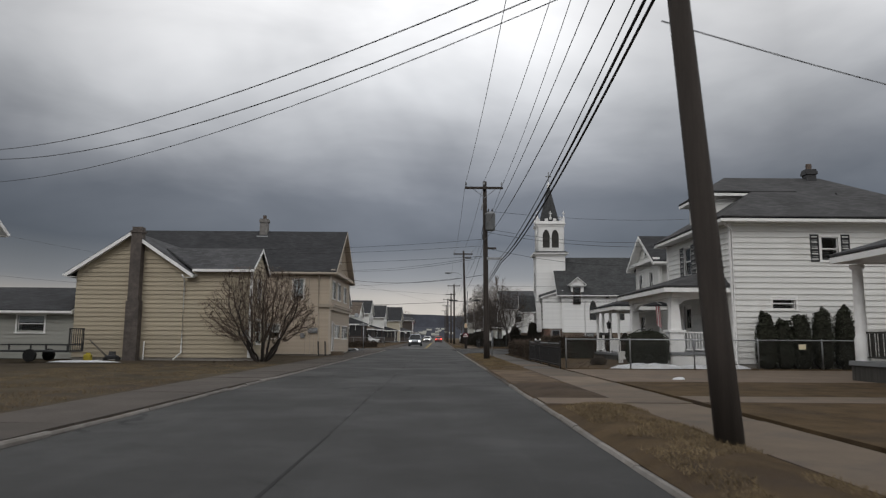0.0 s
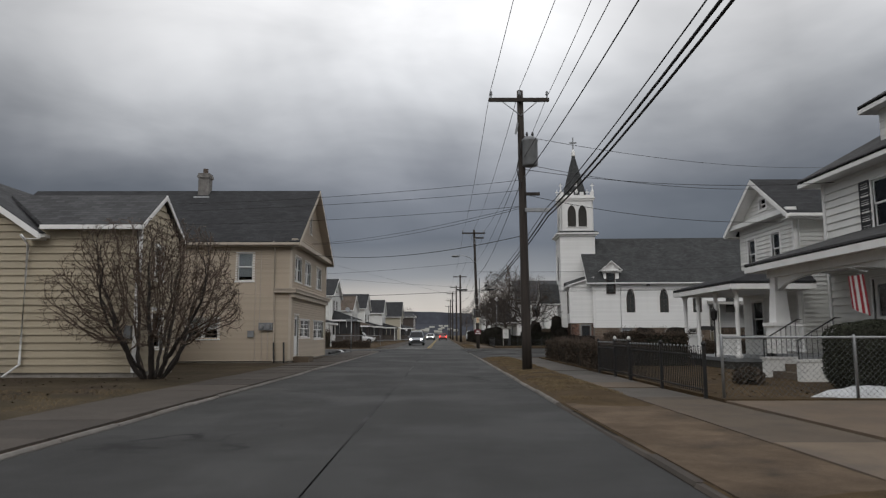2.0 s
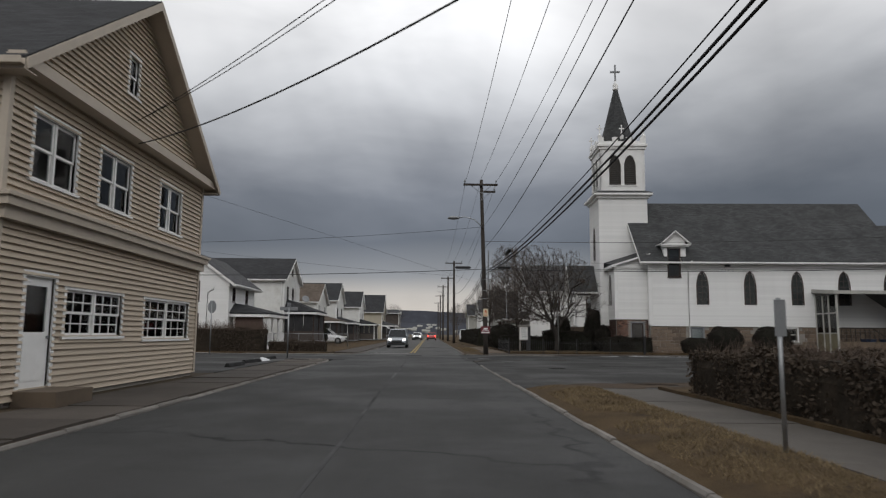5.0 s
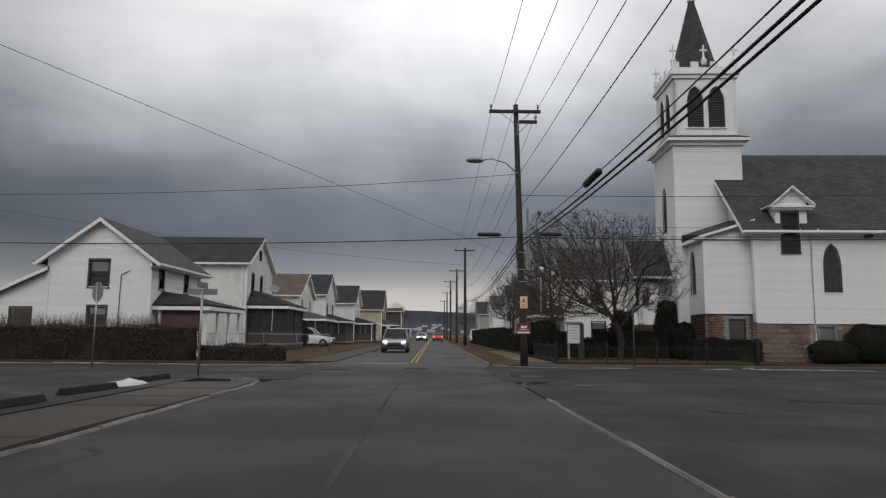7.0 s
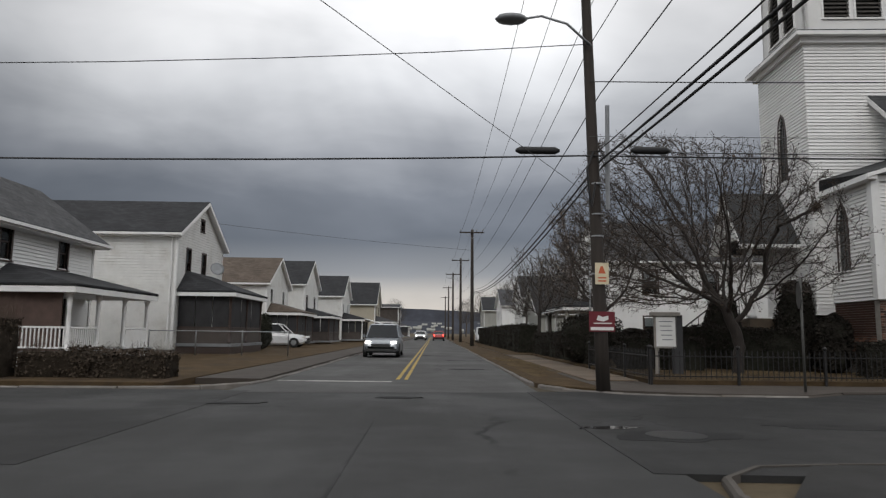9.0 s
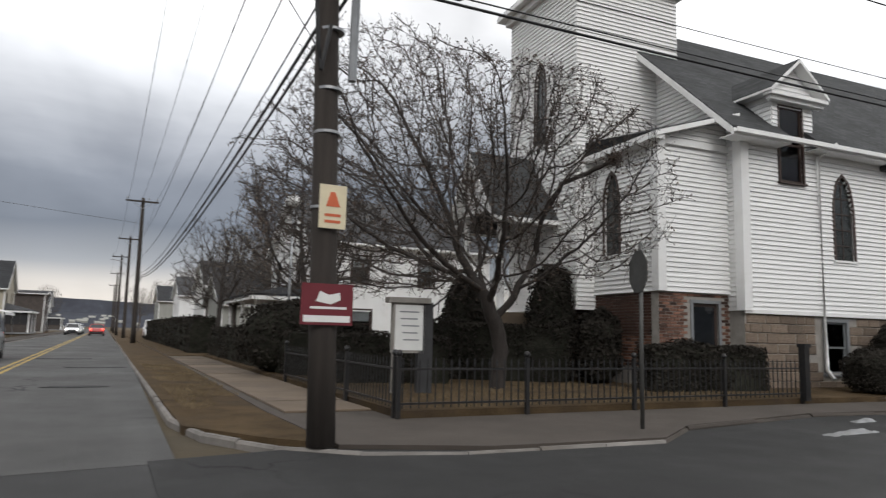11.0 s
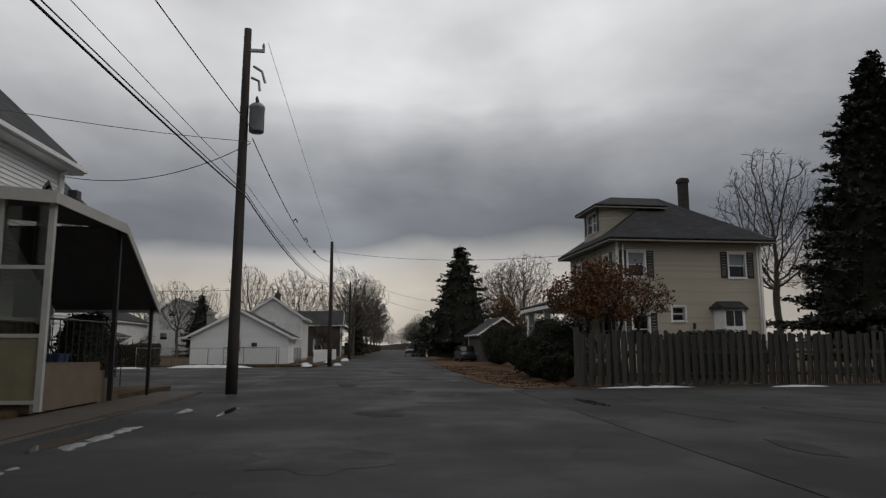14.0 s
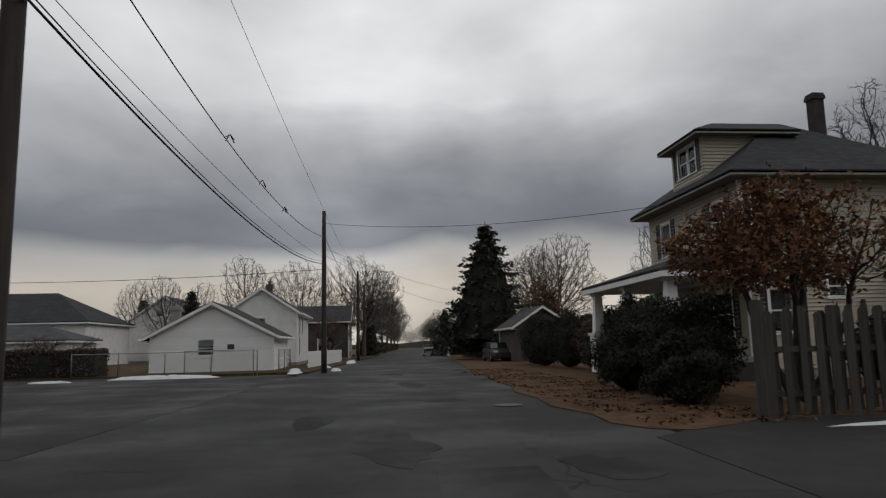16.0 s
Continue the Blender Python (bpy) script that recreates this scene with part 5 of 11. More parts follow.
def gable_front_house(name, label, x0, x1, y0, y1, ze, zr, mat, roof_mat, axis="x", fronts=(), sides=(), course=0.13, trim=None, z0=0.3, casing=None, pieces=False, front_x="x1", kind_cat="house", rake=0.3, over=0.3):
    """A plain gabled house in world axes: openings on its street front and on its south wall."""
    h = thing(name, x0, y0, 0, 0, label, kind_cat)
    W, D = x1 - x0, y1 - y0
    gx = [(0, ze), (D / 2, zr), (D, ze)] if axis == "x" else ze
    gy = [(0, ze), (W / 2, zr), (W, ze)] if axis == "y" else ze
    holes = [Hole(*o) for o in sides]
    w, m = wall(h, "wall", (0, 0), (W, 0), z0, gy, holes, mat, course, pieces=pieces)
    for o in sides:
        window(h, m, *o, casing=casing, blind=0.4)
    fh = [Hole(*o) for o in fronts]
    if front_x == "x1":
        w, m = wall(h, "wall", (W, 0), (W, D), z0, gx, fh, mat, course, pieces=pieces)
        wall(h, "wall", (0, D), (0, 0), z0, gx, (), mat, course, pieces=False)
    else:
        w, m = wall(h, "wall", (0, D), (0, 0), z0, gx, fh, mat, course, pieces=pieces)
        wall(h, "wall", (W, 0), (W, D), z0, gx, (), mat, course, pieces=False)
    for o in fronts:
        window(h, m, *o, casing=casing, blind=0.4)
    wall(h, "wall", (W, D), (0, D), z0, gy, (), mat, course, pieces=False)
    gable_roof(h, 0, W, 0, D, ze, zr, axis, roof_mat, over, rake, trim=trim)
    for x, y in ((0, 0), (W, 0), (W, D)):
        corner_board(h, x, y, z0, ze, trim)
    part("foundation", Mesh().box(0.02, W - 0.02, 0.02, D - 0.02, -0.1, z0 + 0.02), MORTAR, h)
    return h


corner_store()
cream_annex()
foursquare_white()

h2 = gable_front_house("white_gable_house", "white two-storey house with its gable and pillared porch to the street", 12.45, 20.95, 37.95, 42.35, 5.75, 7.22, WHITE_OLD, ROOF_DK, "x",
                       [(0.75, 1.35, 3.95, 5.1), (2.75, 3.35, 3.95, 5.1), (1.95, 2.45, 6.15, 6.6), (0.8, 1.7, 1.2, 2.6)], [(1.5, 2.1, 4.0, 5.1)], 0.16, front_x="x0", casing=TRIM_W, pieces=True, rake=0.45, over=0.45)
part("pent_cornice", Mesh().box(-0.4, -0.03, -0.3, 4.7, 5.62, 5.8), TRIM_W, h2)
downspout(h2, [(-0.1, -0.3, 5.6), (0.1, -0.1, 5.3), (0.1, -0.1, 0.4)])
porch_roof(h2, -2.9, 0.0, -1.2, 4.5, 2.98, 3.85, "+x", ROOF_DK)
for yy in (-0.8, 1.0, 2.7, 4.1):
    post_turned(h2, -2.55, yy, 0.5, 2.85, 0.08)
part("porch_floor", Mesh().box(-2.8, -0.02, -1.0, 4.3, 0.38, 0.5), GREY_METAL, h2)
part("porch_skirt", Mesh().box(-2.75, -2.69, -0.95, 4.25, 0.1, 0.38).box(-2.69, -0.02, -0.95, -0.89, 0.1, 0.38), WEATHERED, h2)
railing(h2, (-2.55, -0.7), (-2.55, 0.9), 0.5, 0.8)
railing(h2, (-2.55, 2.8), (-2.55, 4.0), 0.5, 0.8)

# neighbour with only its porch corner in view
h0 = gable_front_house("white_porch_house", "white house with a hipped porch roof on thick columns", 15.2, 24.0, 9.5, 19.6, 6.7, 9.0, WHITE_OLD, ROOF_GREY, "x", [(2, 3, 1.3, 2.8), (6.5, 7.5, 1.3, 2.8), (2, 3, 4.3, 5.6)], [], 0.2, front_x="x0")
porch_roof(h0, -3.1, 0.0, 0.4, 11.2, 3.75, 4.7, "+x", ROOF_GREY)
for yy in (1.2, 5.8, 10.75):
    part("column", Mesh().lathe([(0.2, 0), (0.2, 1.2), (0.16, 1.3), (0.14, 3.25), (0.2, 3.3), (0.2, 3.4)], 12, (-2.55, yy, 0.12)), TRIM_W, h0, smooth=True)
part("porch_floor", Mesh().box(-2.9, -0.02, 0.7, 10.9, 0.55, 0.68), GREY_METAL, h0)
part("porch_skirt", Mesh().box(-2.85, -2.8, 0.75, 10.85, 0.1, 0.55).box(-2.8, -0.02, 10.8, 10.85, 0.1, 0.55), WEATHERED, h0)
railing(h0, (-2.55, 6.0), (-2.55, 10.5), 0.68, 0.85, WEATHERED)
railing(h0, (-2.3, 10.75), (-0.05, 10.75), 0.68, 0.85, WEATHERED)

# west side, beyond the side street
lw = gable_front_house("white_corner_house", "white clapboard house with dark window frames and a front porch", -19.1, -14.2, 81.8, 88.6, 4.85, 6.65, WHITE, ROOF_GREY, "y",
                       [(1.0, 1.55, 3.4, 4.55), (4.4, 4.95, 3.4, 4.55), (1.2, 2.0, 1.0, 2.3), (4.2, 5.0, 0.6, 2.4)], [(1.95, 2.85, 3.4, 4.7), (2.0, 2.85, 1.55, 2.45)], 0.12, casing=DARK_FRAME, over=0.5, rake=0.35, pieces=True)
wl, ml = wall(lw, "wall", (-4.4, 0.1), (0, 0.1), 0.3, [(0, 2.1), (4.4, 4.2)], [Hole(2.65, 3.6, 1.5, 2.35)], WHITE, 0.12, pieces=True)
window(lw, ml, 2.65, 3.6, 1.5, 2.35, casing=DARK_FRAME)
mbx = Mesh().slab([(-4.8, -0.2, 2.05), (0.02, -0.2, 4.35), (0.02, 6.8, 4.35), (-4.8, 6.8, 2.05)], 0.12)
roof_part("lean_to_roof", mbx, ROOF_GREY, lw)
part("rake_board", Mesh().slab([(-4.8, -0.23, 1.88), (0.02, -0.23, 4.18), (0.02, -0.23, 4.36), (-4.8, -0.23, 2.06)], 0.03, (0, 1, 0)), TRIM_W, lw)
porch_roof(lw, 4.92, 7.75, 0.3, 6.5, 2.5, 3.2, "-x", ROOF_DK)
for yy in (0.6, 2.4, 4.3, 6.2):
    post_turned(lw, 7.45, yy, 0.55, 2.36, 0.07)
post_turned(lw, 5.2, 0.6, 0.55, 2.36, 0.07)
part("porch_end_wall", Mesh().box(5.26, 7.2, 0.62, 0.68, 0.56, 2.34), BROWN_BOARD, lw, "brown boarded porch end")
part("porch_parapet", Mesh().box(7.42, 7.5, 4.4, 6.1, 0.56, 1.2), TRIM_W, lw)
part("porch_floor", Mesh().box(4.95, 7.65, 0.4, 6.4, 0.45, 0.56), GREY_METAL, lw)
part("porch_skirt", Mesh().box(4.95, 7.6, 0.45, 0.5, 0.05, 0.45).box(7.55, 7.6, 0.5, 6.35, 0.05, 0.45), TRIM_W, lw)
railing(lw, (5.9, 0.6), (7.4, 0.6), 0.56, 0.75)
railing(lw, (7.45, 0.7), (7.45, 2.3), 0.56, 0.75)
railing(lw, (7.45, 4.4), (7.45, 6.1), 0.56, 0.75)
part("service_cable", Mesh().tube([(3.9, -0.05, 4.2), (3.5, -0.06, 4.0), (3.45, -0.06, 1.0)], 0.02, 5), CABLE, lw)
part("downspout", Mesh().tube([(4.95, -0.1, 4.4), (4.95, -0.08, 0.6)], 0.04, 6), TRIM_W, lw)

l2w = gable_front_house("cream_white_house", "white two-storey house with dark roof and covered porch", -21.2, -13.1, 94.5, 101.5, 6.0, 8.0, WHITE_OLD, ROOF_DK, "x",
                        [(1.3, 1.9, 4.0, 5.3), (3.6, 4.2, 4.0, 5.3), (3.2, 3.7, 6.5, 7.1)], [], 0.14, casing=DARK_FRAME)
porch_roof(l2w, 8.12, 11.0, 0.2, 6.6, 3.05, 4.1, "-x", ROOF_DK)
porch_screens(l2w, 8.14, 10.66, 0.5, 6.3, 0.6, 2.9)
for yy in (0.5, 3.4, 6.3):
    post_turned(l2w, 10.7, yy, 0.6, 2.9, 0.07, DARK_FRAME)
part("porch_floor", Mesh().box(8.15, 10.85, 0.4, 6.4, 0.45, 0.6), GREY_METAL, l2w)
part("porch_skirt", Mesh().box(8.15, 10.8, 0.45, 0.5, 0.05, 0.45).box(10.75, 10.8, 0.5, 6.35, 0.05, 0.45), DARK_FRAME, l2w)
part("satellite_dish", Mesh().lathe([(0.02, 0.0), (0.2, 0.03), (0.33, 0.1), (0.34, 0.11), (0.2, 0.045), (0.02, 0.015)], 14), GREY_METAL, l2w, "grey satellite dish", m=pose(9.9, 0.6, 4.2, 65, 0, 30), smooth=True)
part("downspout", Mesh().tube([(7.9, -0.1, 5.8), (7.9, -0.08, 0.4)], 0.045, 6), TRIM_W, l2w)
part("downspout", Mesh().tube([(3.8, -0.05, 5.6), (3.8, -0.05, 2.5)], 0.03, 6), TRIM_W, l2w)

for i, (xf, y, d, w_, ze, zr, mat, rf, lab) in enumerate([
        (-13.2, 113, 7.5, 6.5, 4.9, 7.0, WHITE_OLD, ROOF_BROWN, "white house with a brown shingle roof"),
        (-12.5, 124, 7.5, 6.0, 5.6, 7.9, WHITE_OLD, ROOF_DK, "white gabled house with dark roof"),
        (-10.9, 138, 7.0, 6.5, 5.3, 7.6, WHITE_OLD, ROOF_DK, "white gabled house with dark slate-grey roof and a pale awning"),
        (-8.4, 152, 8.0, 8.0, 5.0, 7.9, YELLOW, ROOF_DK, "pale yellow gabled house"),
        (-6.7, 179, 7.0, 8.0, 5.5, 5.9, DARK_SIDING, ROOF_DK, "low dark flat-roofed building"),
        (-8.6, 215, 8.0, 9.0, 5.0, 7.5, WHITE_OLD, ROOF_GREY, "white house far down the street")]):
    hh = gable_front_house("row_house", lab, xf - w_ - 1.5, xf, y, y + d, ze, zr, mat, rf, "x", [(1.2, 1.9, 3.4, 4.5), (d - 2.2, d - 1.5, 3.4, 4.5), (1.2, 2.0, 1.0, 2.2), (d - 2.4, d - 1.6, 0.5, 2.4)], [(2.0, 2.8, 3.3, 4.5)] if i == 3 else [], 0.16, casing=DARK_FRAME if i % 2 else TRIM_W)
    ww = w_ + 1.5
    if i == 4:
        continue
    porch_roof(hh, ww + 0.02, ww + 2.6, 0.2, d - 0.2, 2.6, 3.3, "-x", rf if i != 3 else ROOF_GREY)
    porch_screens(hh, ww + 0.04, ww + 2.26, 0.5, d - 0.5, 0.4, 2.45)
    for yy in (0.5, d / 2, d - 0.5):
        post_turned(hh, ww + 2.3, yy, 0.4, 2.45, 0.07, DARK_FRAME if i < 2 else TRIM_W)
    part("porch_floor", Mesh().box(ww + 0.02, ww + 2.5, 0.3, d - 0.3, 0.25, 0.4), GREY_METAL, hh)
    if i == 2:
        part("awning", Mesh().slab([(ww + 2.5, 0.3, 2.75), (ww + 4.3, 0.3, 2.25), (ww + 4.3, d - 0.3, 2.25), (ww + 2.5, d - 0.3, 2.75)], 0.05).box(ww + 4.26, ww + 4.3, 0.3, d - 0.3, 2.02, 2.24), TRIM_W, hh, "pale metal awning")
        for yy in (0.5, d - 0.5):
            part("awning_post", Mesh().tube([(ww + 4.2, yy, 0.05), (ww + 4.2, yy, 2.22)], 0.03, 6), GREY_METAL, hh)

nw = gable_front_house("white_neighbour_house", "white gabled house at the edge of the yard", -27.2, -18.6, 20.5, 28.0, 5.7, 8.2, WHITE_OLD, ROOF_GREY, "x", [(1.5, 2.3, 3.5, 4.8), (4.8, 5.6, 3.5, 4.8)], [], 0.15, over=0.4, rake=0.6)

# ---- church ----


def arched_window(h, m, u0, u1, z0, z1, spring, louvre=False):
    """A pointed window: bent casing, dark leaded glass or louvre slats, and a sill."""
    o = Hole(u0, u1, z0, z1, spring)
    n, cw = 8, 0.07
    left = [(u0, z0), (u0, spring)] + [(o.span(z)[0], z) for z in np.linspace(spring, z1, n)[1:-1]]
    c = (u0 + u1) / 2
    outer = []
    for i, (u, z) in enumerate(left):
        outer.append((u - cw * (1 if z <= spring else 0.9), z + (0 if z <= spring else cw * 0.45 * (z - spring) / (z1 - spring))))
    pts_in = left + [(c, z1)] + [(2 * c - u, z) for u, z in left[::-1]]
    pts_out = outer + [(c, z1 + cw * 1.4)] + [(2 * c - u, z) for u, z in outer[::-1]]
    k = len(pts_in)
    v = [(u, -0.045, z) for u, z in pts_in] + [(u, -0.045, z) for u, z in pts_out] + [(u, 0.06, z) for u, z in pts_in] + [(u, 0.0, z) for u, z in pts_out]
    f = []
    for i in range(k - 1):
        f += [(i, i + 1, i + 1 + k, i + k)[::-1], (i, i + 2 * k, i + 1 + 2 * k, i + 1)[::-1], (i + k, i + 1 + k, i + 1 + 3 * k, i + 3 * k)[::-1]]
    win = part("window", Mesh().add(v, f), DARK_FRAME if not louvre else TRIM_W, h, m=m)
    part("sill", Mesh().box(u0 - 0.1, u1 + 0.1, -0.06, 0.06, z0 - 0.06, z0), TRIM_W, win)
    poly = [(u, z) for u, z in pts_in]
    if louvre:
        z = z0 + 0.06
        while z < z1 - 0.1:
            s = o.span(z)
            if s:
                part("slat", Mesh().slab([(s[0], 0.0, z), (s[1], 0.0, z), (s[1], 0.09, z + 0.14), (s[0], 0.09, z + 0.14)], 0.02, (0, 0.6, 0.8)), LOUVRE, win)
            z += 0.15
        # added dark sheet giving the belfry's inner shade between the slats
        part("louvre_back", Mesh().add([(u, 0.13, z) for u, z in poly] + [(u, 0.15, z) for u, z in poly], [tuple(range(len(poly)))[::-1], tuple(range(len(poly), 2 * len(poly)))]), ROOM_DARK, win)
    else:
        mb = Mesh().add([(u, 0.035, z) for u, z in poly] + [(u, 0.045, z) for u, z in poly], [tuple(range(len(poly)))[::-1], tuple(range(len(poly), 2 * len(poly)))])
        part("pane", mb, LEADED, win, "dark stained glass seen from outside")
        bars = Mesh()
        for z in np.arange(z0 + 0.4, z1 - 0.15, 0.42):
            s = o.span(z)
            bars.box(s[0], s[1], 0.02, 0.034, z - 0.012, z + 0.012)
        bars.box(c - 0.012, c + 0.012, 0.02, 0.034, z0, z1 - 0.1)
        part("lead_lattice", bars, DARK_FRAME, win)
    return win


PORCH_FRAME = material("dull_aluminium_frame", (0.42, 0.41, 0.38), 0.55, var=0.1, scale=2, fine=30, dirt=(0.25, 0.24, 0.21), dirt_amount=0.4)
PANEL_TAN = material("yellowed_porch_panel", (0.20, 0.18, 0.115), 0.5, var=0.15, scale=2, fine=20)
LEADED = material("dark_leaded_glass", (0.035, 0.04, 0.04), 0.18, var=0.4, scale=5, fine=14, spec=0.6, bump=0.002, bump_scale=12)


def church():
    h = thing("church", 14.6, 80.88, 0, -3.0, "white clapboard church with a pointed spire and dark arched windows", "church")
    L, Dn, ze, zr, zb = 17.3, 10.0, 6.62, 11.25, 2.0
    C, N0 = 0.118, 0.22
    # south wall of the nave
    arches = [Hole(a - 0.35, a + 0.35, 3.42, 5.66, 4.75) for a in (3.8, 7.02, 10.2, 13.35, 16.4)]
    dorm = Hole(1.52, 2.32, 5.3, ze + 0.01)
    w, m = wall(h, "wall", (N0, 0), (L, 0), zb, ze, [Hole(a.u0 - N0, a.u1 - N0, a.z0, a.z1, a.arch) for a in [*arches, dorm]], WHITE, C)
    for a in arches:
        arched_window(h, Matrix.Identity(4), a.u0, a.u1, a.z0, a.z1, a.arch)
    # west gable
    wall(h, "wall", (N0, Dn), (N0, 0), zb, [(0, ze), (Dn / 2, zr), (Dn, ze)], (), WHITE, C)
    wall(h, "wall", (L, 0), (L, Dn), zb, [(0, ze), (Dn / 2, zr), (Dn, ze)], (), WHITE, C, pieces=False)
    wall(h, "wall", (L, Dn), (0, Dn), zb, ze, (), WHITE, C, pieces=False)
    corner_board(h, N0 + 0.03, 0.03, zb, ze, WHITE, 0.26)
    gable_roof(h, N0, L - 0.5, 0, Dn, ze, zr, "x", ROOF_GREEN, 0.42, 0.68, 0.16, fascia=0.15, notch=(1.45, 2.39))
    part("water_table", Mesh().box(N0 - 0.05, L + 0.05, -0.06, -0.02, zb - 0.06, zb + 0.03), TRIM_W, h)
    part("floodlight", Mesh().box(5.35, 5.65, -0.3, -0.02, 6.02, 6.25), BLACK_PAINT, h)
    part("floodlight", Mesh().box(17.9, 18.2, -0.1, 0.15, 5.6, 5.85), BLACK_PAINT, h)
    # dormer that cuts the eave, with its tall window
    d0, d1, zt, rise = 1.28, 2.72, 7.82, 0.63
    wall(h, "dormer_wall", (d0, -0.04), (d1, -0.04), ze - 0.3, [(0, zt), ((d1 - d0) / 2, zt + rise), (d1 - d0, zt)], [Hole(1.52 - d0, 2.32 - d0, ze - 0.4, 7.28)], WHITE, C, thick=0.1)
    wall(h, "dormer_wall", (d0, 1.6), (d0, -0.04), ze - 0.3, zt, (), WHITE, C, thick=0.1)
    wall(h, "dormer_wall", (d1, -0.04), (d1, 1.6), ze - 0.3, zt, (), WHITE, C, thick=0.1)
    gable_roof(h, d0, d1, 0.0, 2.4, zt, zt + rise, "y", ROOF_GREEN, 0.30, 0.34, 0.08, gutter=False, fascia=0.06)
    part("pediment_cornice", Mesh().box(d0 - 0.30, d1 + 0.30, -0.34, -0.08, zt - 0.36, zt - 0.26).box(d0 - 0.22, d1 + 0.22, -0.24, -0.08, zt - 0.46, zt - 0.36), TRIM_W, h)
    window(h, Matrix.Translation((0, -0.04, 0)), 1.52, 2.32, 5.33, 7.28, casing=DARK_FRAME, cw=0.05)
    downspout(h, [(3.0, -0.55, 6.35), (2.82, -0.1, 6.05), (2.82, -0.1, 0.6), (2.78, -0.32, 0.38)], r=0.05)
    downspout(h, [(L - 0.4, -0.55, 6.35), (L - 0.4, -0.1, 6.05), (L - 0.4, -0.1, 0.6)], r=0.05)
    # south-west annex under the tower, on brick
    a0, a1, b0, b1, zab, za = -1.98, N0, 0.45, 4.1, 2.4, 6.08
    w, m = wall(h, "annex_wall", (a0, b0), (a1, b0), zab, [(0, za + 0.03), (a1 - a0, za + 0.80)], (), WHITE, C)
    ow = Hole(b1 - 0.75 - 1.75, b1 - 0.75 - 1.15, 3.4, 5.55, 4.7)
    w, m = wall(h, "annex_wall", (a0, b1), (a0, b0), zab, za, [ow], WHITE, C)
    arched_window(h, m, ow.u0, ow.u1, ow.z0, ow.z1, ow.arch)
    corner_board(h, a0, b0, zab, za, WHITE, 0.24)
    mb = Mesh().slab([(a0 - 0.3, b0 - 0.3, za + 0.08), (a1 + 0.15, b0 - 0.3, za + 0.92), (a1 + 0.15, 3.2, za + 1.35), (a0 - 0.3, 3.2, za + 0.5)], 0.1)
    mb.slab([(a0 - 0.3, b0 - 0.3, za + 0.08), (a0 - 0.3, 3.2, za + 0.5), (a0 - 0.3, b1, za + 0.08)][::-1], 0.1)
    roof_part("annex_roof", mb, ROOF_GREEN, h)
    part("annex_frieze", Mesh().box(a0 - 0.08, a1 - 0.02, b0 - 0.09, b0 - 0.045, za - 0.12, za + 0.04), TRIM_W, h)
    part("annex_cornice", Mesh().slab([(a0 - 0.33, b0 - 0.34, za + 0.06), (a1 + 0.14, b0 - 0.34, za + 0.89), (a1 + 0.14, b0 - 0.06, za + 0.89), (a0 - 0.33, b0 - 0.06, za + 0.06)], 0.12).box(a0 - 0.34, a0 - 0.02, b0 - 0.3, b1, za - 0.1, za + 0.06), TRIM_W, h)
    # tower
    t0, t1, s0, s1, zc = -2.55, 1.0, 3.0, 6.7, 11.6
    slit = Hole((s1 - s0) / 2 - 0.28, (s1 - s0) / 2 + 0.28, 6.9, 9.4, 8.6)
    wall(h, "tower_wall", (t0, s0), (t1, s0), 2.0, zc, (), WHITE, C)
    w, m = wall(h, "tower_wall", (t0, s1), (t0, s0), 2.0, zc, [slit], WHITE, C)
    arched_window(h, m, slit.u0, slit.u1, slit.z0, slit.z1, slit.arch)
    wall(h, "tower_wall", (t1, s0), (t1, s1), 2.0, zc, (), WHITE, C, pieces=False)
    wall(h, "tower_wall", (t1, s1), (t0, s1), 2.0, zc, (), WHITE, C, pieces=False)
    part("tower_cornice", Mesh().box(t0 - 0.16, t1 + 0.16, s0 - 0.16, s1 + 0.16, zc - 0.18, zc + 0.02).box(t0 - 0.38, t1 + 0.38, s0 - 0.38, s1 + 0.38, zc + 0.02, zc + 0.16), TRIM_W, h)
    mb = Mesh().slab([(t0 - 0.36, s0 - 0.36, zc + 0.2), (t1 + 0.36, s0 - 0.36, zc + 0.2), (t1 + 0.0, s0 + 0.1, zc + 0.42), (t0 + 0.0, s0 + 0.1, zc + 0.42)], 0.04)
    mb.slab([(t0 - 0.36, s1 + 0.36, zc + 0.2), (t0 - 0.36, s0 - 0.36, zc + 0.2), (t0 + 0.0, s0 + 0.1, zc + 0.42), (t0 + 0.0, s1 - 0.1, zc + 0.42)], 0.04)
    roof_part("tower_skirt_roof", mb, ROOF_GREEN, h)
    # belfry
    q0, q1, r0, r1, zq = t0 + 0.18, t1 - 0.05, s0 + 0.15, s1 - 0.15, 15.5
    mid = (q1 - q0) / 2
    lv = [Hole(mid - 1.0, mid - 0.12, 12.45, 14.75, 13.9), Hole(mid + 0.12, mid + 1.0, 12.45, 14.75, 13.9)]
    for p0, p1, front in (((q0, r0), (q1, r0), True), ((q0, r1), (q0, r0), True), ((q1, r0), (q1, r1), False), ((q1, r1), (q0, r1), False)):
        w, m = wall(h, "belfry_wall", p0, p1, zc + 0.15, zq, lv, WHITE, 0)
        for a in lv:
            arched_window(h, m, a.u0, a.u1, a.z0, a.z1, a.arch, louvre=True)
    part("belfry_cornice", Mesh().box(q0 - 0.2, q1 + 0.2, r0 - 0.2, r1 + 0.2, zq - 0.1, zq + 0.06).box(q0 - 0.1, q1 + 0.1, r0 - 0.1, r1 + 0.1, zq - 0.3, zq - 0.1), TRIM_W, h)
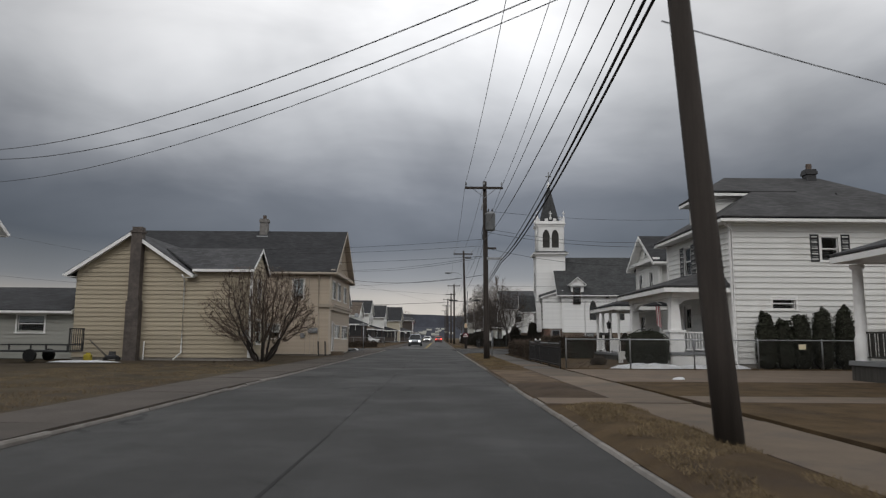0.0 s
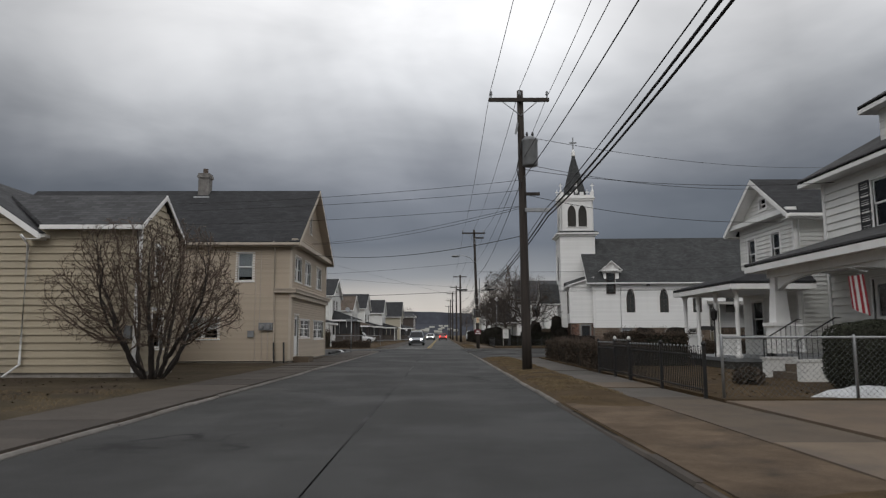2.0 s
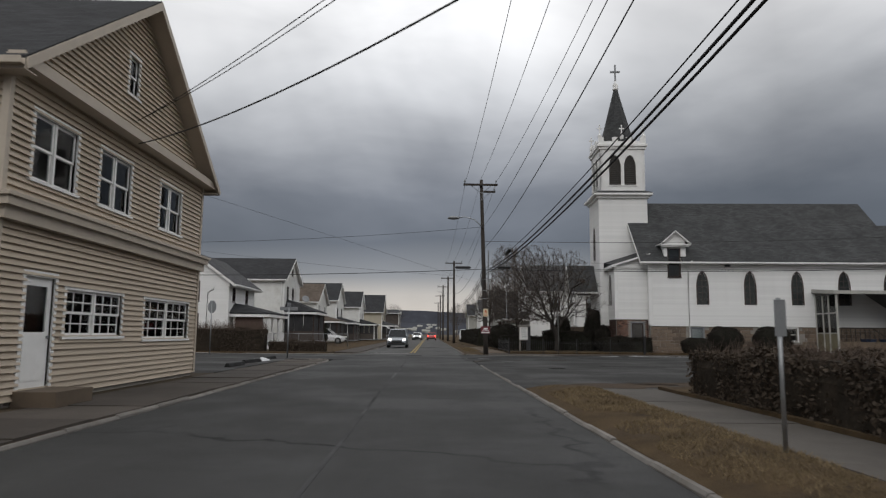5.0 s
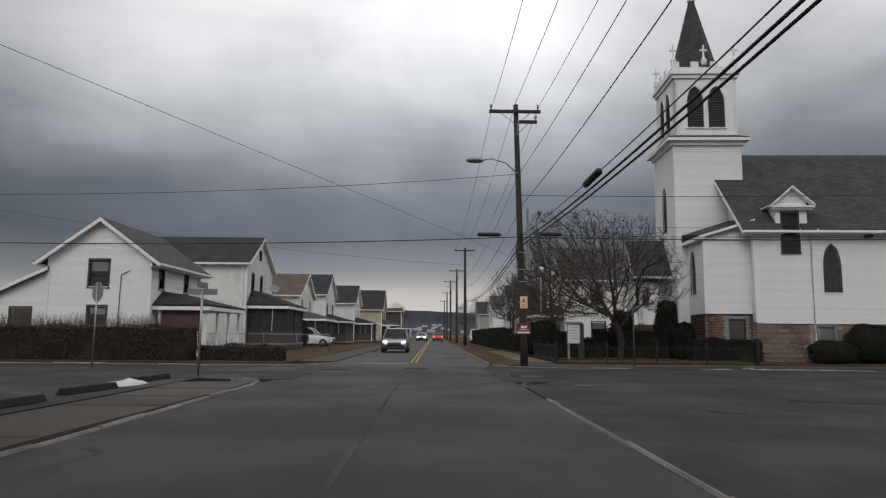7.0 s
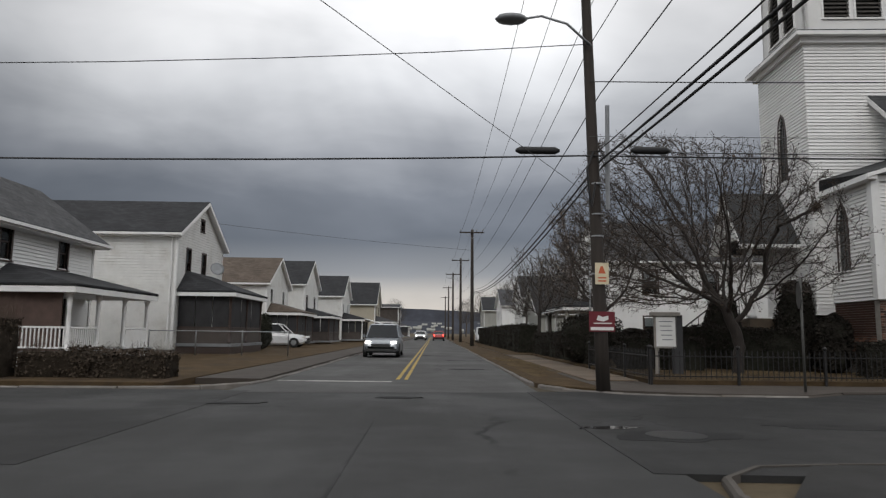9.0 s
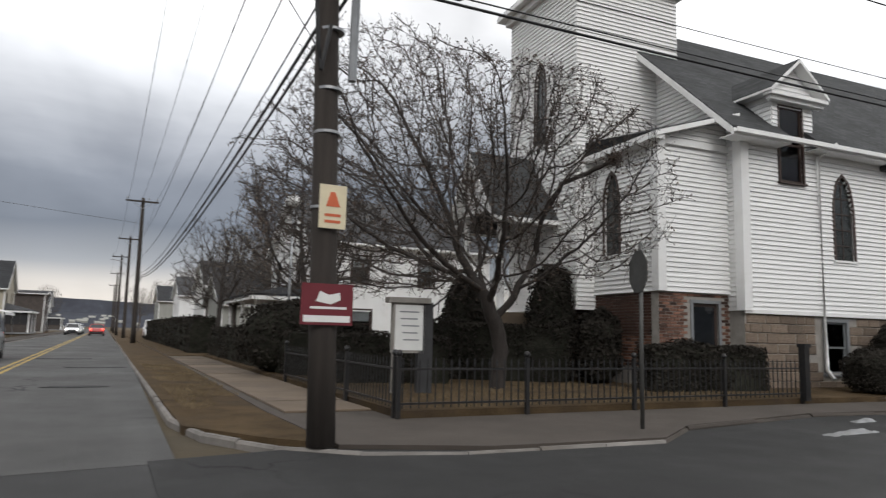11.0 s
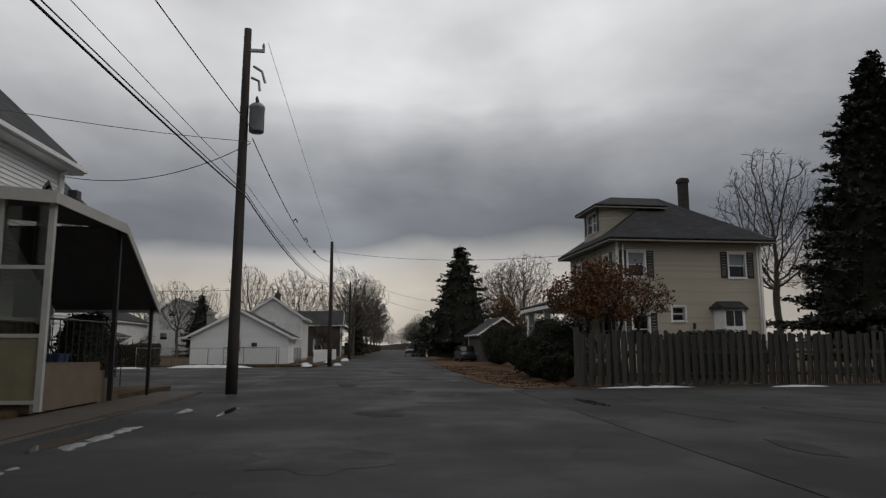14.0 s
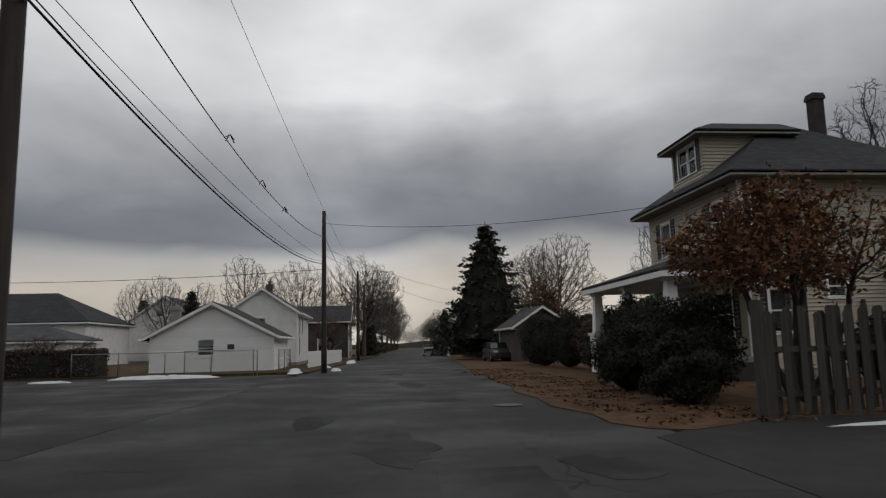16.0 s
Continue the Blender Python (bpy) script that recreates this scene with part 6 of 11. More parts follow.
    for x0, x1, y0, y1 in ((q0 - 0.1, q1 + 0.1, r0 - 0.1, r0 + 0.02), (q0 - 0.1, q1 + 0.1, r1 - 0.02, r1 + 0.1)):
        pb = Mesh().box(x0, x1, y0, y1, zq + 0.06, zq + 0.3)
        for k in range(4):
            u = x0 + (x1 - x0 - 0.4) * k / 3
            pb.box(u, u + 0.4, y0, y1, zq + 0.3, zq + 0.62)
        part("parapet", pb, TRIM_W, h)
    for x0, x1 in ((q0 - 0.1, q0 + 0.02), (q1 - 0.02, q1 + 0.1)):
        pb = Mesh().box(x0, x1, r0 + 0.02, r1 - 0.02, zq + 0.06, zq + 0.3)
        for k in range(1, 3):
            u = r0 + (r1 - r0 - 0.4) * k / 3
            pb.box(x0, x1, u, u + 0.4, zq + 0.3, zq + 0.62)
        part("parapet", pb, TRIM_W, h)
    for x, y in ((q0 + 0.02, r0 + 0.02), (q1 - 0.02, r0 + 0.02), (q0 + 0.02, r1 - 0.02), (q1 - 0.02, r1 - 0.02), ((q0 + q1) / 2, r0 + 0.02)):
        f = part("finial", Mesh().lathe([(0.13, 0.5), (0.16, 0.75), (0.07, 0.85), (0.05, 1.0)], 8, (x, y, zq)), TRIM_W, h)
        part("cross", Mesh().box(x - 0.04, x + 0.04, y - 0.03, y + 0.03, zq + 0.98, zq + 1.6).box(x - 0.2, x - 0.04, y - 0.03, y + 0.03, zq + 1.26, zq + 1.35).box(x + 0.04, x + 0.2, y - 0.03, y + 0.03, zq + 1.26, zq + 1.35), TRIM_W, f)
    # spire, eight-sided, with ball and cross
    cx, cy, zs, zt2 = (q0 + q1) / 2, (r0 + r1) / 2, zq + 0.1, 20.5
    rb = 1.42
    mb = Mesh()
    ring = [(cx + rb * math.cos(math.pi / 8 + k * math.pi / 4), cy + rb * math.sin(math.pi / 8 + k * math.pi / 4), zs) for k in range(8)]
    mb.add([*ring, *[(cx + 0.14 * math.cos(math.pi / 8 + k * math.pi / 4), cy + 0.14 * math.sin(math.pi / 8 + k * math.pi / 4), zt2) for k in range(8)]], [(k, (k + 1) % 8, (k + 1) % 8 + 8, k + 8) for k in range(8)] + [tuple(range(8, 16))])
    roof_part("spire", mb, ROOF_GREEN, h)
    part("spire_cap", Mesh().lathe([(0.2, 0), (0.24, 0.12), (0.16, 0.25), (0.22, 0.42), (0.1, 0.6), (0.06, 0.8)], 12, (cx, cy, zt2 - 0.1)), TRIM_W, h, smooth=True)
    part("spire_cross", Mesh().box(cx - 0.06, cx + 0.06, cy - 0.05, cy + 0.05, zt2 + 0.65, zt2 + 2.0).box(cx - 0.38, cx - 0.06, cy - 0.05, cy + 0.05, zt2 + 1.35, zt2 + 1.49).box(cx + 0.06, cx + 0.38, cy - 0.05, cy + 0.05, zt2 + 1.35, zt2 + 1.49), GREY_METAL, h)
    # entrance porch with a steep little gable on the west front
    e0, e1, f0, f1 = -4.3, -2.5, 4.2, 6.6
    gable_roof(h, e0, e1, f0, f1, 4.9, 6.5, "x", ROOF_GREEN, 0.35, 0.35, 0.1, gutter=False, fascia=0.12)
    wall(h, "porch_gable", (e0, f1), (e0, f0), 4.8, [(0, 4.9), (1.2, 6.5), (2.4, 4.9)], (), WHITE, C, thick=0.1)
    for y in (f0 + 0.1, f1 - 0.1):
        post_turned(h, e0 + 0.15, y, 1.9, 4.8, 0.1)
    part("porch_landing", Mesh().box(e0, e1, f0, f1, 0.1, 1.9), CONCRETE, h)
    for k in range(8):
        part("step", Mesh().box(e0 - 0.28 * (k + 1), e0 - 0.28 * k, f0 + 0.2, f1 - 0.2, 0.1, 1.9 - 0.21 * (k + 1)), CONCRETE, h)
    for y in (f0 + 0.2, f1 - 0.2):
        mb = Mesh().tube([(e0, y, 2.8), (e0 - 2.2, y, 1.1)], 0.03, 6)
        for k in range(9):
            mb.tube([(e0 - 0.26 * k, y, 2.8 - 0.2 * k), (e0 - 0.26 * k, y, 1.9 - 0.2 * k)], 0.015, 4)
        part("handrail", mb, IRON, h)
    # base: bodies behind the stones and bricks
    door_h, win_h = Hole(-0.95 - a0, -0.15 - a0, 0.45, 2.2), Hole(2.98, 3.75, 0.5, 1.8)
    wall(h, "stone_base", (N0, 0.03), (L, 0.03), 0.0, zb, [Hole(o.u0 - N0, o.u1 - N0, o.z0, o.z1) for o in (win_h, Hole(7.6, 8.4, 1.0, 1.85), Hole(9.3, 10.0, 1.0, 1.85))], MORTAR, 0, thick=0.3)
    wall(h, "stone_base_west", (N0, Dn), (N0, 0.33), 0.0, zb, (), MORTAR, 0, thick=0.3)
    wall(h, "brick_base", (a0, b0 + 0.04), (a1, b0 + 0.04), 0.0, zab, [door_h], MORTAR, 0, thick=0.25)
    wall(h, "brick_base_west", (a0 + 0.04, b1 + 2.6), (a0 + 0.04, b0 + 0.04), 0.0, zab, (), MORTAR, 0, thick=0.25)
    window(h, Matrix.Translation((0, 0.03, 0)), 2.98, 3.75, 0.5, 1.8, casing=GREY_METAL, blind=0.55)
    for u in (7.6, 9.3):
        window(h, Matrix.Translation((0, 0.03, 0)), u, u + 0.75, 1.0, 1.85, casing=TRIM_W)
    dm = Matrix.Translation((a0, b0 + 0.04, 0))
    dd = part("door", Mesh().box(door_h.u0 - 0.08, door_h.u0, -0.03, 0.1, 0.45, 2.23).box(door_h.u1, door_h.u1 + 0.08, -0.03, 0.1, 0.45, 2.23).box(door_h.u0, door_h.u1, -0.03, 0.1, 2.15, 2.23), GREY_METAL, h, m=dm)
    part("door_leaf", Mesh().box(door_h.u0, door_h.u1, 0.05, 0.08, 0.45, 0.95).box(door_h.u0, door_h.u0 + 0.07, 0.05, 0.08, 0.95, 2.15).box(door_h.u1 - 0.07, door_h.u1, 0.05, 0.08, 0.95, 2.15).box(door_h.u0 + 0.07, door_h.u1 - 0.07, 0.05, 0.08, 2.07, 2.15), DARK_FRAME, dd)
    part("pane", Mesh().box(door_h.u0 + 0.07, door_h.u1 - 0.07, 0.06, 0.066, 0.95, 2.07), CAR_GLASS, dd)
    # sacristy at the east end
    S0, S1, v0, v1, sze, szr = L + 0.16, L + 5.0, 0.9, 9.1, 5.5, 9.6
    wall(h, "sacristy_wall", (S0, v0), (S1, v0), 0.3, sze, [Hole(1.2, 1.9, 3.2, 4.6)], WHITE, C)
    window(h, Matrix.Translation((S0, v0, 0)), 1.2, 1.9, 3.2, 4.6, casing=DARK_FRAME)
    wall(h, "sacristy_wall", (S1, v0), (S1, v1), 0.3, [(0, sze), ((v1 - v0) / 2, szr), (v1 - v0, sze)], (), WHITE, C, pieces=False)
    wall(h, "sacristy_wall", (S1, v1), (S0, v1), 0.3, sze, (), WHITE, C, pieces=False)
    gable_roof(h, S0, S1, v0, v1, sze, szr, "x", ROOF_GREEN, 0.4, 0.25, 0.14)
    chimney(h, 20.72, 5.3, 9.0, 11.26, 0.85, 0.6, CHIM_STAINED, flue=False)
    # covered side entry: screened west wall, flat roof that drops to the east
    P0, P1, P2, pv, zt3 = 11.3, 14.7, 17.3, -2.65, 4.18
    se = thing("church_side_porch", 14.6 + 11.3 * math.cos(radians(3)), 80.88 - 11.3 * math.sin(radians(3)), 0, -3.0, "white-framed screened side entry with a dark sloping awning roof", "porch")
    l1, l2 = P1 - P0, P2 - P0
    mb = Mesh().slab([(-0.15, pv - 0.12, zt3 + 0.05), (l1, pv - 0.12, zt3 + 0.05), (l1, -0.03, zt3 + 0.27), (-0.15, -0.03, zt3 + 0.27)], 0.07)
    mb.slab([(l1, pv - 0.12, zt3 + 0.05), (l2, pv - 0.12, 2.42), (l2, -0.03, 2.42), (l1, -0.03, zt3 + 0.05)], 0.06)
    part("awning_roof", mb, AWNING, se)
    fb = Mesh().box(-0.18, l1, pv - 0.16, pv - 0.12, zt3 - 0.12, zt3 + 0.1).slab([(-0.18, pv - 0.12, zt3 - 0.12), (-0.18, -0.03, zt3 + 0.08), (-0.18, -0.03, zt3 + 0.34), (-0.18, pv - 0.12, zt3 + 0.12)][::-1], 0.04, (1, 0, 0))
    fb.slab([(l1, pv - 0.16, zt3 - 0.12), (l2 + 0.05, pv - 0.16, 2.25), (l2 + 0.05, pv - 0.16, 2.45), (l1, pv - 0.16, zt3 + 0.1)], 0.04, (0, 1, 0))
    fb.box(l2, l2 + 0.05, pv - 0.12, -0.03, 2.28, 2.46)
    part("awning_fascia", fb, PORCH_FRAME, se)
    for y, wd in ((pv, 0.11), (pv + 0.95, 0.13), (-0.06, 0.1)):
        part("post", Mesh().box(0.0, 0.1, y - wd / 2, y + wd / 2, 0.15, zt3 - 0.02), PORCH_FRAME, se)
    part("post", Mesh().box(-0.02, 0.1, -1.02, -0.96, 0.3, zt3 - 0.02), PORCH_FRAME, se)
    for z in (0.32, 1.55, 2.85):
        part("rail", Mesh().box(0.02, 0.08, pv + 0.05, -0.1, z - 0.035, z + 0.035), PORCH_FRAME, se)
    for ya, yb in ((pv + 0.06, pv + 0.88), (pv + 1.02, -1.03), (-0.95, -0.12)):
        for za_, zb_ in ((0.36, 1.51), (1.59, 2.81), (2.89, zt3 - 0.14)):
            part("panel", Mesh().box(0.045, 0.053, ya, yb, za_, zb_), PANEL_TAN if za_ < 1 else PANEL_CLEAR, se)
    part("post", Mesh().box(l1 - 0.05, l1 + 0.05, pv - 0.03, pv + 0.07, 0.1, zt3 - 0.02), IRON, se)
    part("post", Mesh().box(l2 - 0.15, l2 - 0.07, pv - 0.03, pv + 0.05, 0.05, 2.4), IRON, se)
    part("landing", Mesh().box(0.15, 3.2, pv + 0.2, -0.03, 0.1, 1.0), CONCRETE, se)
    for k in range(4):
        part("step", Mesh().box(3.2 + 0.3 * k, 3.5 + 0.3 * k, pv + 0.2, -0.8, 0.05, 0.8 - 0.2 * k), CONCRETE, se)
    for y in (pv + 0.1, -0.9):
        rb_ = Mesh().tube([(0.3, y, 1.9), (3.2, y, 1.9), (4.5, y, 1.05)], 0.025, 6)
        for k in range(14):
            x = 0.3 + 0.3 * k
            zz = 1.9 if x < 3.2 else 1.9 - (x - 3.2) * 0.65
            rb_.tube([(x, y, zz), (x, y, zz - 0.85)], 0.012, 4)
        part("handrail", rb_, IRON, se)
    part("notice", Mesh().box(0.06, 0.07, pv + 0.15, pv + 0.6, 1.9, 2.6), SIGN_WHITE, se, "white paper notice")


church()

# ---- utility poles and wires ----


def utility_pole(x, y, top, r=0.17, lean=(0.0, 0.0), z0=0.0, label="dark creosoted wooden utility pole", arms=(), extras=None):
    p = thing("utility_pole", x, y, z0, 0, label, "utility pole", "utility poles along the street")
    n = 7
    pts = [(lean[0] * k / n, lean[1] * k / n, top * k / n) for k in range(n + 1)]
    part("shaft", Mesh().tube(pts, [r * (1 - 0.35 * k / n) for k in range(n + 1)], 14), POLE_WOOD, p, smooth=True)

    def at(z):
        return lean[0] * z / top, lean[1] * z / top
    for z, a, b, pins in arms:
        ox, oy = at(z)
        arm = part("crossarm", Mesh().box(ox + a, ox + b, oy - r - 0.10, oy - r + 0.02, z - 0.06, z + 0.06), POLE_WOOD, p)
        for u in pins:
            part("insulator", Mesh().lathe([(0.02, 0), (0.02, 0.1), (0.05, 0.11), (0.055, 0.16), (0.035, 0.17), (0.05, 0.2), (0.03, 0.26)], 8, (ox + u, oy - r - 0.04, z + 0.06)), GREY_METAL, arm, smooth=True)
        part("brace", Mesh().tube([(ox + a * 0.6, oy - r - 0.04, z - 0.05), (ox, oy - r * 0.9, z - 0.55)], 0.015, 4), GALV, arm)
        part("brace", Mesh().tube([(ox + b * 0.6, oy - r - 0.04, z - 0.05), (ox, oy - r * 0.9, z - 0.55)], 0.015, 4), GALV, arm)
    return p


def transformer(p, x, y, z, h=0.95, r=0.26):
    t = part("transformer", Mesh().lathe([(r * 0.9, 0), (r, 0.05), (r, h - 0.08), (r * 1.06, h - 0.06), (r * 1.06, h), (r * 0.7, h + 0.08)], 16, (x, y, z)), GREY_METAL, p, "grey transformer can", smooth=True)
    for dx in (-0.1, 0.1):
        part("bushing", Mesh().lathe([(0.03, 0), (0.05, 0.05), (0.03, 0.08), (0.05, 0.13), (0.02, 0.22)], 8, (x + dx, y, z + h + 0.06)), BLACK_PAINT, t)
    return t


poles = {}
poles[1] = utility_pole(3.46, 8.0, 10.3, 0.165, (-0.70, 0.1), 0.05, arms=[(9.75, -1.1, 1.1, (-1.0, 0.1, 0.45))])
poles[2] = utility_pole(2.74, 37.35, 9.85, 0.168, (-0.10, 0.0), 0.10, arms=[(9.45, -1.13, 1.0, (-1.05, -0.05, 0.93))])
transformer(poles[2], 0.2, -0.2, 7.05, 0.95, 0.27)
part("standoff_arm", Mesh().box(0.05, 0.52, -0.2, -0.1, 6.02, 6.12), POLE_WOOD, poles[2])
part("standoff_arm", Mesh().box(0.0, 0.88, -0.22, -0.12, 5.44, 5.56), GALV, poles[2])
part("cutout_fuse", Mesh().tube([(-0.22, -0.2, 8.6), (-0.3, -0.25, 8.2)], 0.04, 6), GREY_METAL, poles[2])
part("arrester", Mesh().tube([(-0.1, -0.2, 7.9), (-0.28, -0.3, 6.9), (-0.15, -0.2, 6.3)], 0.02, 5), CABLE, poles[2])
poles[3] = utility_pole(3.2, 76.6, 10.95, 0.155, (-0.3, 0.1), 0.05, arms=[(10.6, -1.15, 1.02, (-1.08, 0.9)), (10.15, 0.1, 0.85, (0.8,))])
lampost = part("lamp_arm", Mesh().tube([(-0.2, -0.15, 7.85), (-0.75, -0.18, 8.35), (-1.35, -0.2, 8.52), (-1.75, -0.2, 8.45)], 0.03, 8), GALV, poles[3], "street lamp on a curved arm", smooth=True)
part("lamp_head", Mesh().lathe([(0.06, 0.0), (0.2, 0.06), (0.24, 0.14), (0.2, 0.24), (0.08, 0.3)], 12), GREY_METAL, lampost, m=pose(-2.05, -0.2, 8.33, 0, 0, 0) @ Matrix.Diagonal((1.6, 1, 0.7, 1)), smooth=True)
part("cable_guard", Mesh().tube([(0.12, -0.18, 4.0), (0.14, -0.2, 6.4)], 0.05, 6), GREY_METAL, poles[3])
part("splice_loop", Mesh().tube([(-0.2, -0.2, 5.3), (-0.35, -0.25, 4.9), (-0.3, -0.25, 4.3), (-0.25, -0.22, 4.05), (-0.15, -0.2, 4.6)], 0.025, 5), CABLE, poles[3])
for zz in (0.95 + 1.6, 3.4, 3.9, 4.6):
    part("strap", Mesh().lathe([(0.152, 0), (0.152, 0.03)], 12, (-0.08, 0.02, zz)), GALV, poles[3])
sb = part("warning_plate", Mesh().box(-0.15, 0.15, -0.225, -0.205, 2.32, 2.80), SIGN_CREAM, poles[3], "cream plate with an orange mark", m=Matrix.Translation((-0.03, 0.06, 0)))
part("mark", Mesh().prism([(-0.08, 0), (0.08, 0), (0.02, 0.16), (-0.03, 0.16)], 0, 0.004, pose(0, -0.225, 2.56, 90, 0, 0)), SIGN_ORANGE, sb)
for k in range(2):
    part("text_bar", Mesh().box(-0.09, 0.09, -0.229, -0.225, 2.38 + 0.07 * k, 2.41 + 0.07 * k), SIGN_ORANGE, sb)
ad = part("advert_board", Mesh().box(-0.30, 0.27, -0.25, -0.235, 1.28, 1.72), SIGN_RED, poles[3], "maroon advertising board with white bars", m=Matrix.Translation((-0.03, 0.085, 0)))
part("logo_shape", Mesh().prism([(-0.14, 0.0), (0.02, -0.03), (0.13, 0.02), (0.12, 0.1), (0.0, 0.07), (-0.1, 0.11)], 0, 0.004, pose(0, -0.25, 1.53, 90, 0, 0)), SIGN_WHITE, ad)
part("text_bar", Mesh().box(-0.2, 0.2, -0.254, -0.25, 1.45, 1.475), SIGN_WHITE, ad)
part("text_bar", Mesh().box(-0.27, 0.24, -0.254, -0.25, 1.31, 1.38), SIGN_WHITE, ad)
for k, (px, py, tp) in enumerate([(3.0, 125.0, 10.9), (2.9, 150.0, 10.9), (2.5, 171.5, 10.9), (2.5, 205.0, 10.9), (2.5, 245.0, 10.9)]):
    poles[4 + k] = utility_pole(px, py, tp, 0.19, (-0.05, 0), 0.05, arms=[(tp - 0.3, -1.2, 1.1, (-1.1, 0.4, 1.0))])
part("lamp_arm", Mesh().tube([(-0.1, -0.1, 7.6), (-0.7, -0.1, 8.2), (-1.8, -0.1, 8.3)], 0.04, 6), GALV, poles[5])
# side street
Q1 = utility_pole(31.7, 75.15, 10.65, 0.165, (0.0, -0.05), 0.05)
part("bracket", Mesh().box(-0.05, 0.05, -0.55, -0.1, 9.95, 10.03), GALV, Q1)
part("insulator", Mesh().lathe([(0.05, 0), (0.03, 0.06), (0.05, 0.1), (0.02, 0.2)], 8, (0, -0.52, 10.03)), GREY_METAL, Q1)
part("cutout_fuse", Mesh().tube([(0, -0.25, 9.5), (0.0, -0.5, 9.35), (0.0, -0.6, 9.0)], 0.04, 6), GREY_METAL, Q1)
part("cutout_fuse", Mesh().tube([(0, -0.2, 9.15), (0.0, -0.42, 9.05), (0.0, -0.45, 8.75)], 0.04, 6), GREY_METAL, Q1)
transformer(Q1, 0.0, -0.40, 7.48, 0.78, 0.22)
Q2 = utility_pole(61.3, 73.45, 8.9, 0.16, (0, 0), 0.0)
Q3 = utility_pole(92.0, 72.2, 8.9, 0.16, (0, 0), 0.0)
Q4 = utility_pole(125.0, 70.6, 8.9, 0.16, (0, 0), 0.0)


def wire(pts, r=0.012, sag=0.4, mat=None, name="overhead_wire", label="thin overhead wire between utility poles", n=18):
    """One run of wire through all its points, sagging between each two."""
    mb = Mesh()
    line = []
    for a, b in zip(pts, pts[1:]):
        a, b = np.array(a, float), np.array(b, float)
        s = sag if not isinstance(sag, (list, tuple)) else sag[len(line) // n if len(line) // n < len(sag) else -1]
        for k in range(n):
            u = k / n
            line.append(a + (b - a) * u - np.array([0, 0, 4 * s * u * (1 - u)]))
    line.append(np.array(pts[-1], float))
    mb.tube(line, r, 5, cap=False)
    return tagged(part(name, mb, mat or CABLE, smooth=True), label, "overhead wire", "overhead wires")


S = (3.0, -32.0)          # next pole back, behind the camera
far = [(2.95, 125.0), (2.85, 150.0), (2.45, 171.5), (2.45, 205.0)]
SAG = [0.4, 0.48, 0.55, 0.75, 0.4, 0.3, 0.5]


def main_run(a, b, c, r=0.010, mat=None, sag=SAG):
    """A wire along the street: its (x, z) at the three near poles, then at the same offset on down the street."""
    pts = [(a[0], S[1], a[1]), (a[0], 7.85, a[1]), (b[0], 37.15, b[1]), (c[0], 76.5, c[1])]
    wire(pts + [(x + c[0] - 2.92, y - 0.2, c[1] - 0.1) for x, y in far], r, sag, mat)


main_run((1.79, 10.05), (1.55, 9.80), (1.90, 10.90), mat=CABLE_GREY)
main_run((2.87, 9.88), (2.62, 10.0), (2.88, 11.05), mat=CABLE_GREY)
main_run((3.18, 9.95), (3.57, 9.65), (3.85, 10.87))
main_run((2.86, 7.75), (2.72, 7.45), (3.0, 7.95), 0.010)
main_run((2.92, 6.84), (2.62, 6.62), (3.2, 6.75), 0.013)
# telephone bundle, thick
main_run((2.92, 6.04), (3.48, 5.47), (3.2, 5.2), 0.026)
main_run((2.98, 5.92), (3.55, 5.40), (3.26, 5.08), 0.024)
main_run((2.86, 6.22), (3.40, 5.58), (3.14, 5.4), 0.013)
# splice closures on the cables
for (x, y, z), rot in (((3.12, 64.0, 4.88), (0, 0, 0)), ((2.92, 3.0, 5.8), (0, 0, 0))):
    tagged(part("splice_closure", Mesh().tube([(x, y - 0.75, z), (x, y - 0.65, z), (x, y + 0.65, z), (x, y + 0.75, z)], [0.03, 0.085, 0.085, 0.03], 10), CABLE, smooth=True), "black splice closure hanging on the telephone cable", "splice closure", "splice closures")
for xa, xb, za in ((1.35, 2.15, 5.38), (3.97, 4.66, 5.42)):
    tagged(part("splice_closure", Mesh().tube([(xa - 0.1, 76.42, za), (xa, 76.42, za), (xb, 76.42, za), (xb + 0.1, 76.42, za)], [0.03, 0.085, 0.085, 0.03], 10), CABLE, smooth=True), "black splice closure hanging on the telephone cable", "splice closure", "splice closures")
# services across the street
P2x, P3x = (2.74, 37.4), (2.95, 76.5)
wire([(P2x[0], P2x[1], 6.72), (-15.3, 40.9, 6.5)], 0.008, 0.25)
wire([(P2x[0], P2x[1], 6.35), (-15.0, 40.8, 6.2)], 0.008, 0.2)
wire([(P2x[0], P2x[1], 5.78), (-14.0, 40.6, 5.65)], 0.008, 0.2)
wire([(P2x[0], P2x[1], 5.8), (-7.02, 49.7, 6.1)], 0.008, 0.22)
wire([(P2x[0], P2x[1], 5.74), (-7.02, 49.6, 6.05)], 0.008, 0.3)
wire([(P2x[0], P2x[1], 4.75), (-7.02, 49.6, 5.5)], 0.013, 0.4)
wire([(P2x[0], P2x[1], 8.3), (24.0, 52.5, 11.0)], 0.01, 0.5)
wire([(P2x[0], P2x[1], 7.3), (12.2, 40.3, 7.0)], 0.01, 0.25)
wire([(P2x[0], P2x[1], 7.1), (12.3, 34.6, 6.0)], 0.01, 0.3)
wire([(P2x[0], P2x[1], 6.2), (12.2, 38.6, 5.4)], 0.01, 0.3)
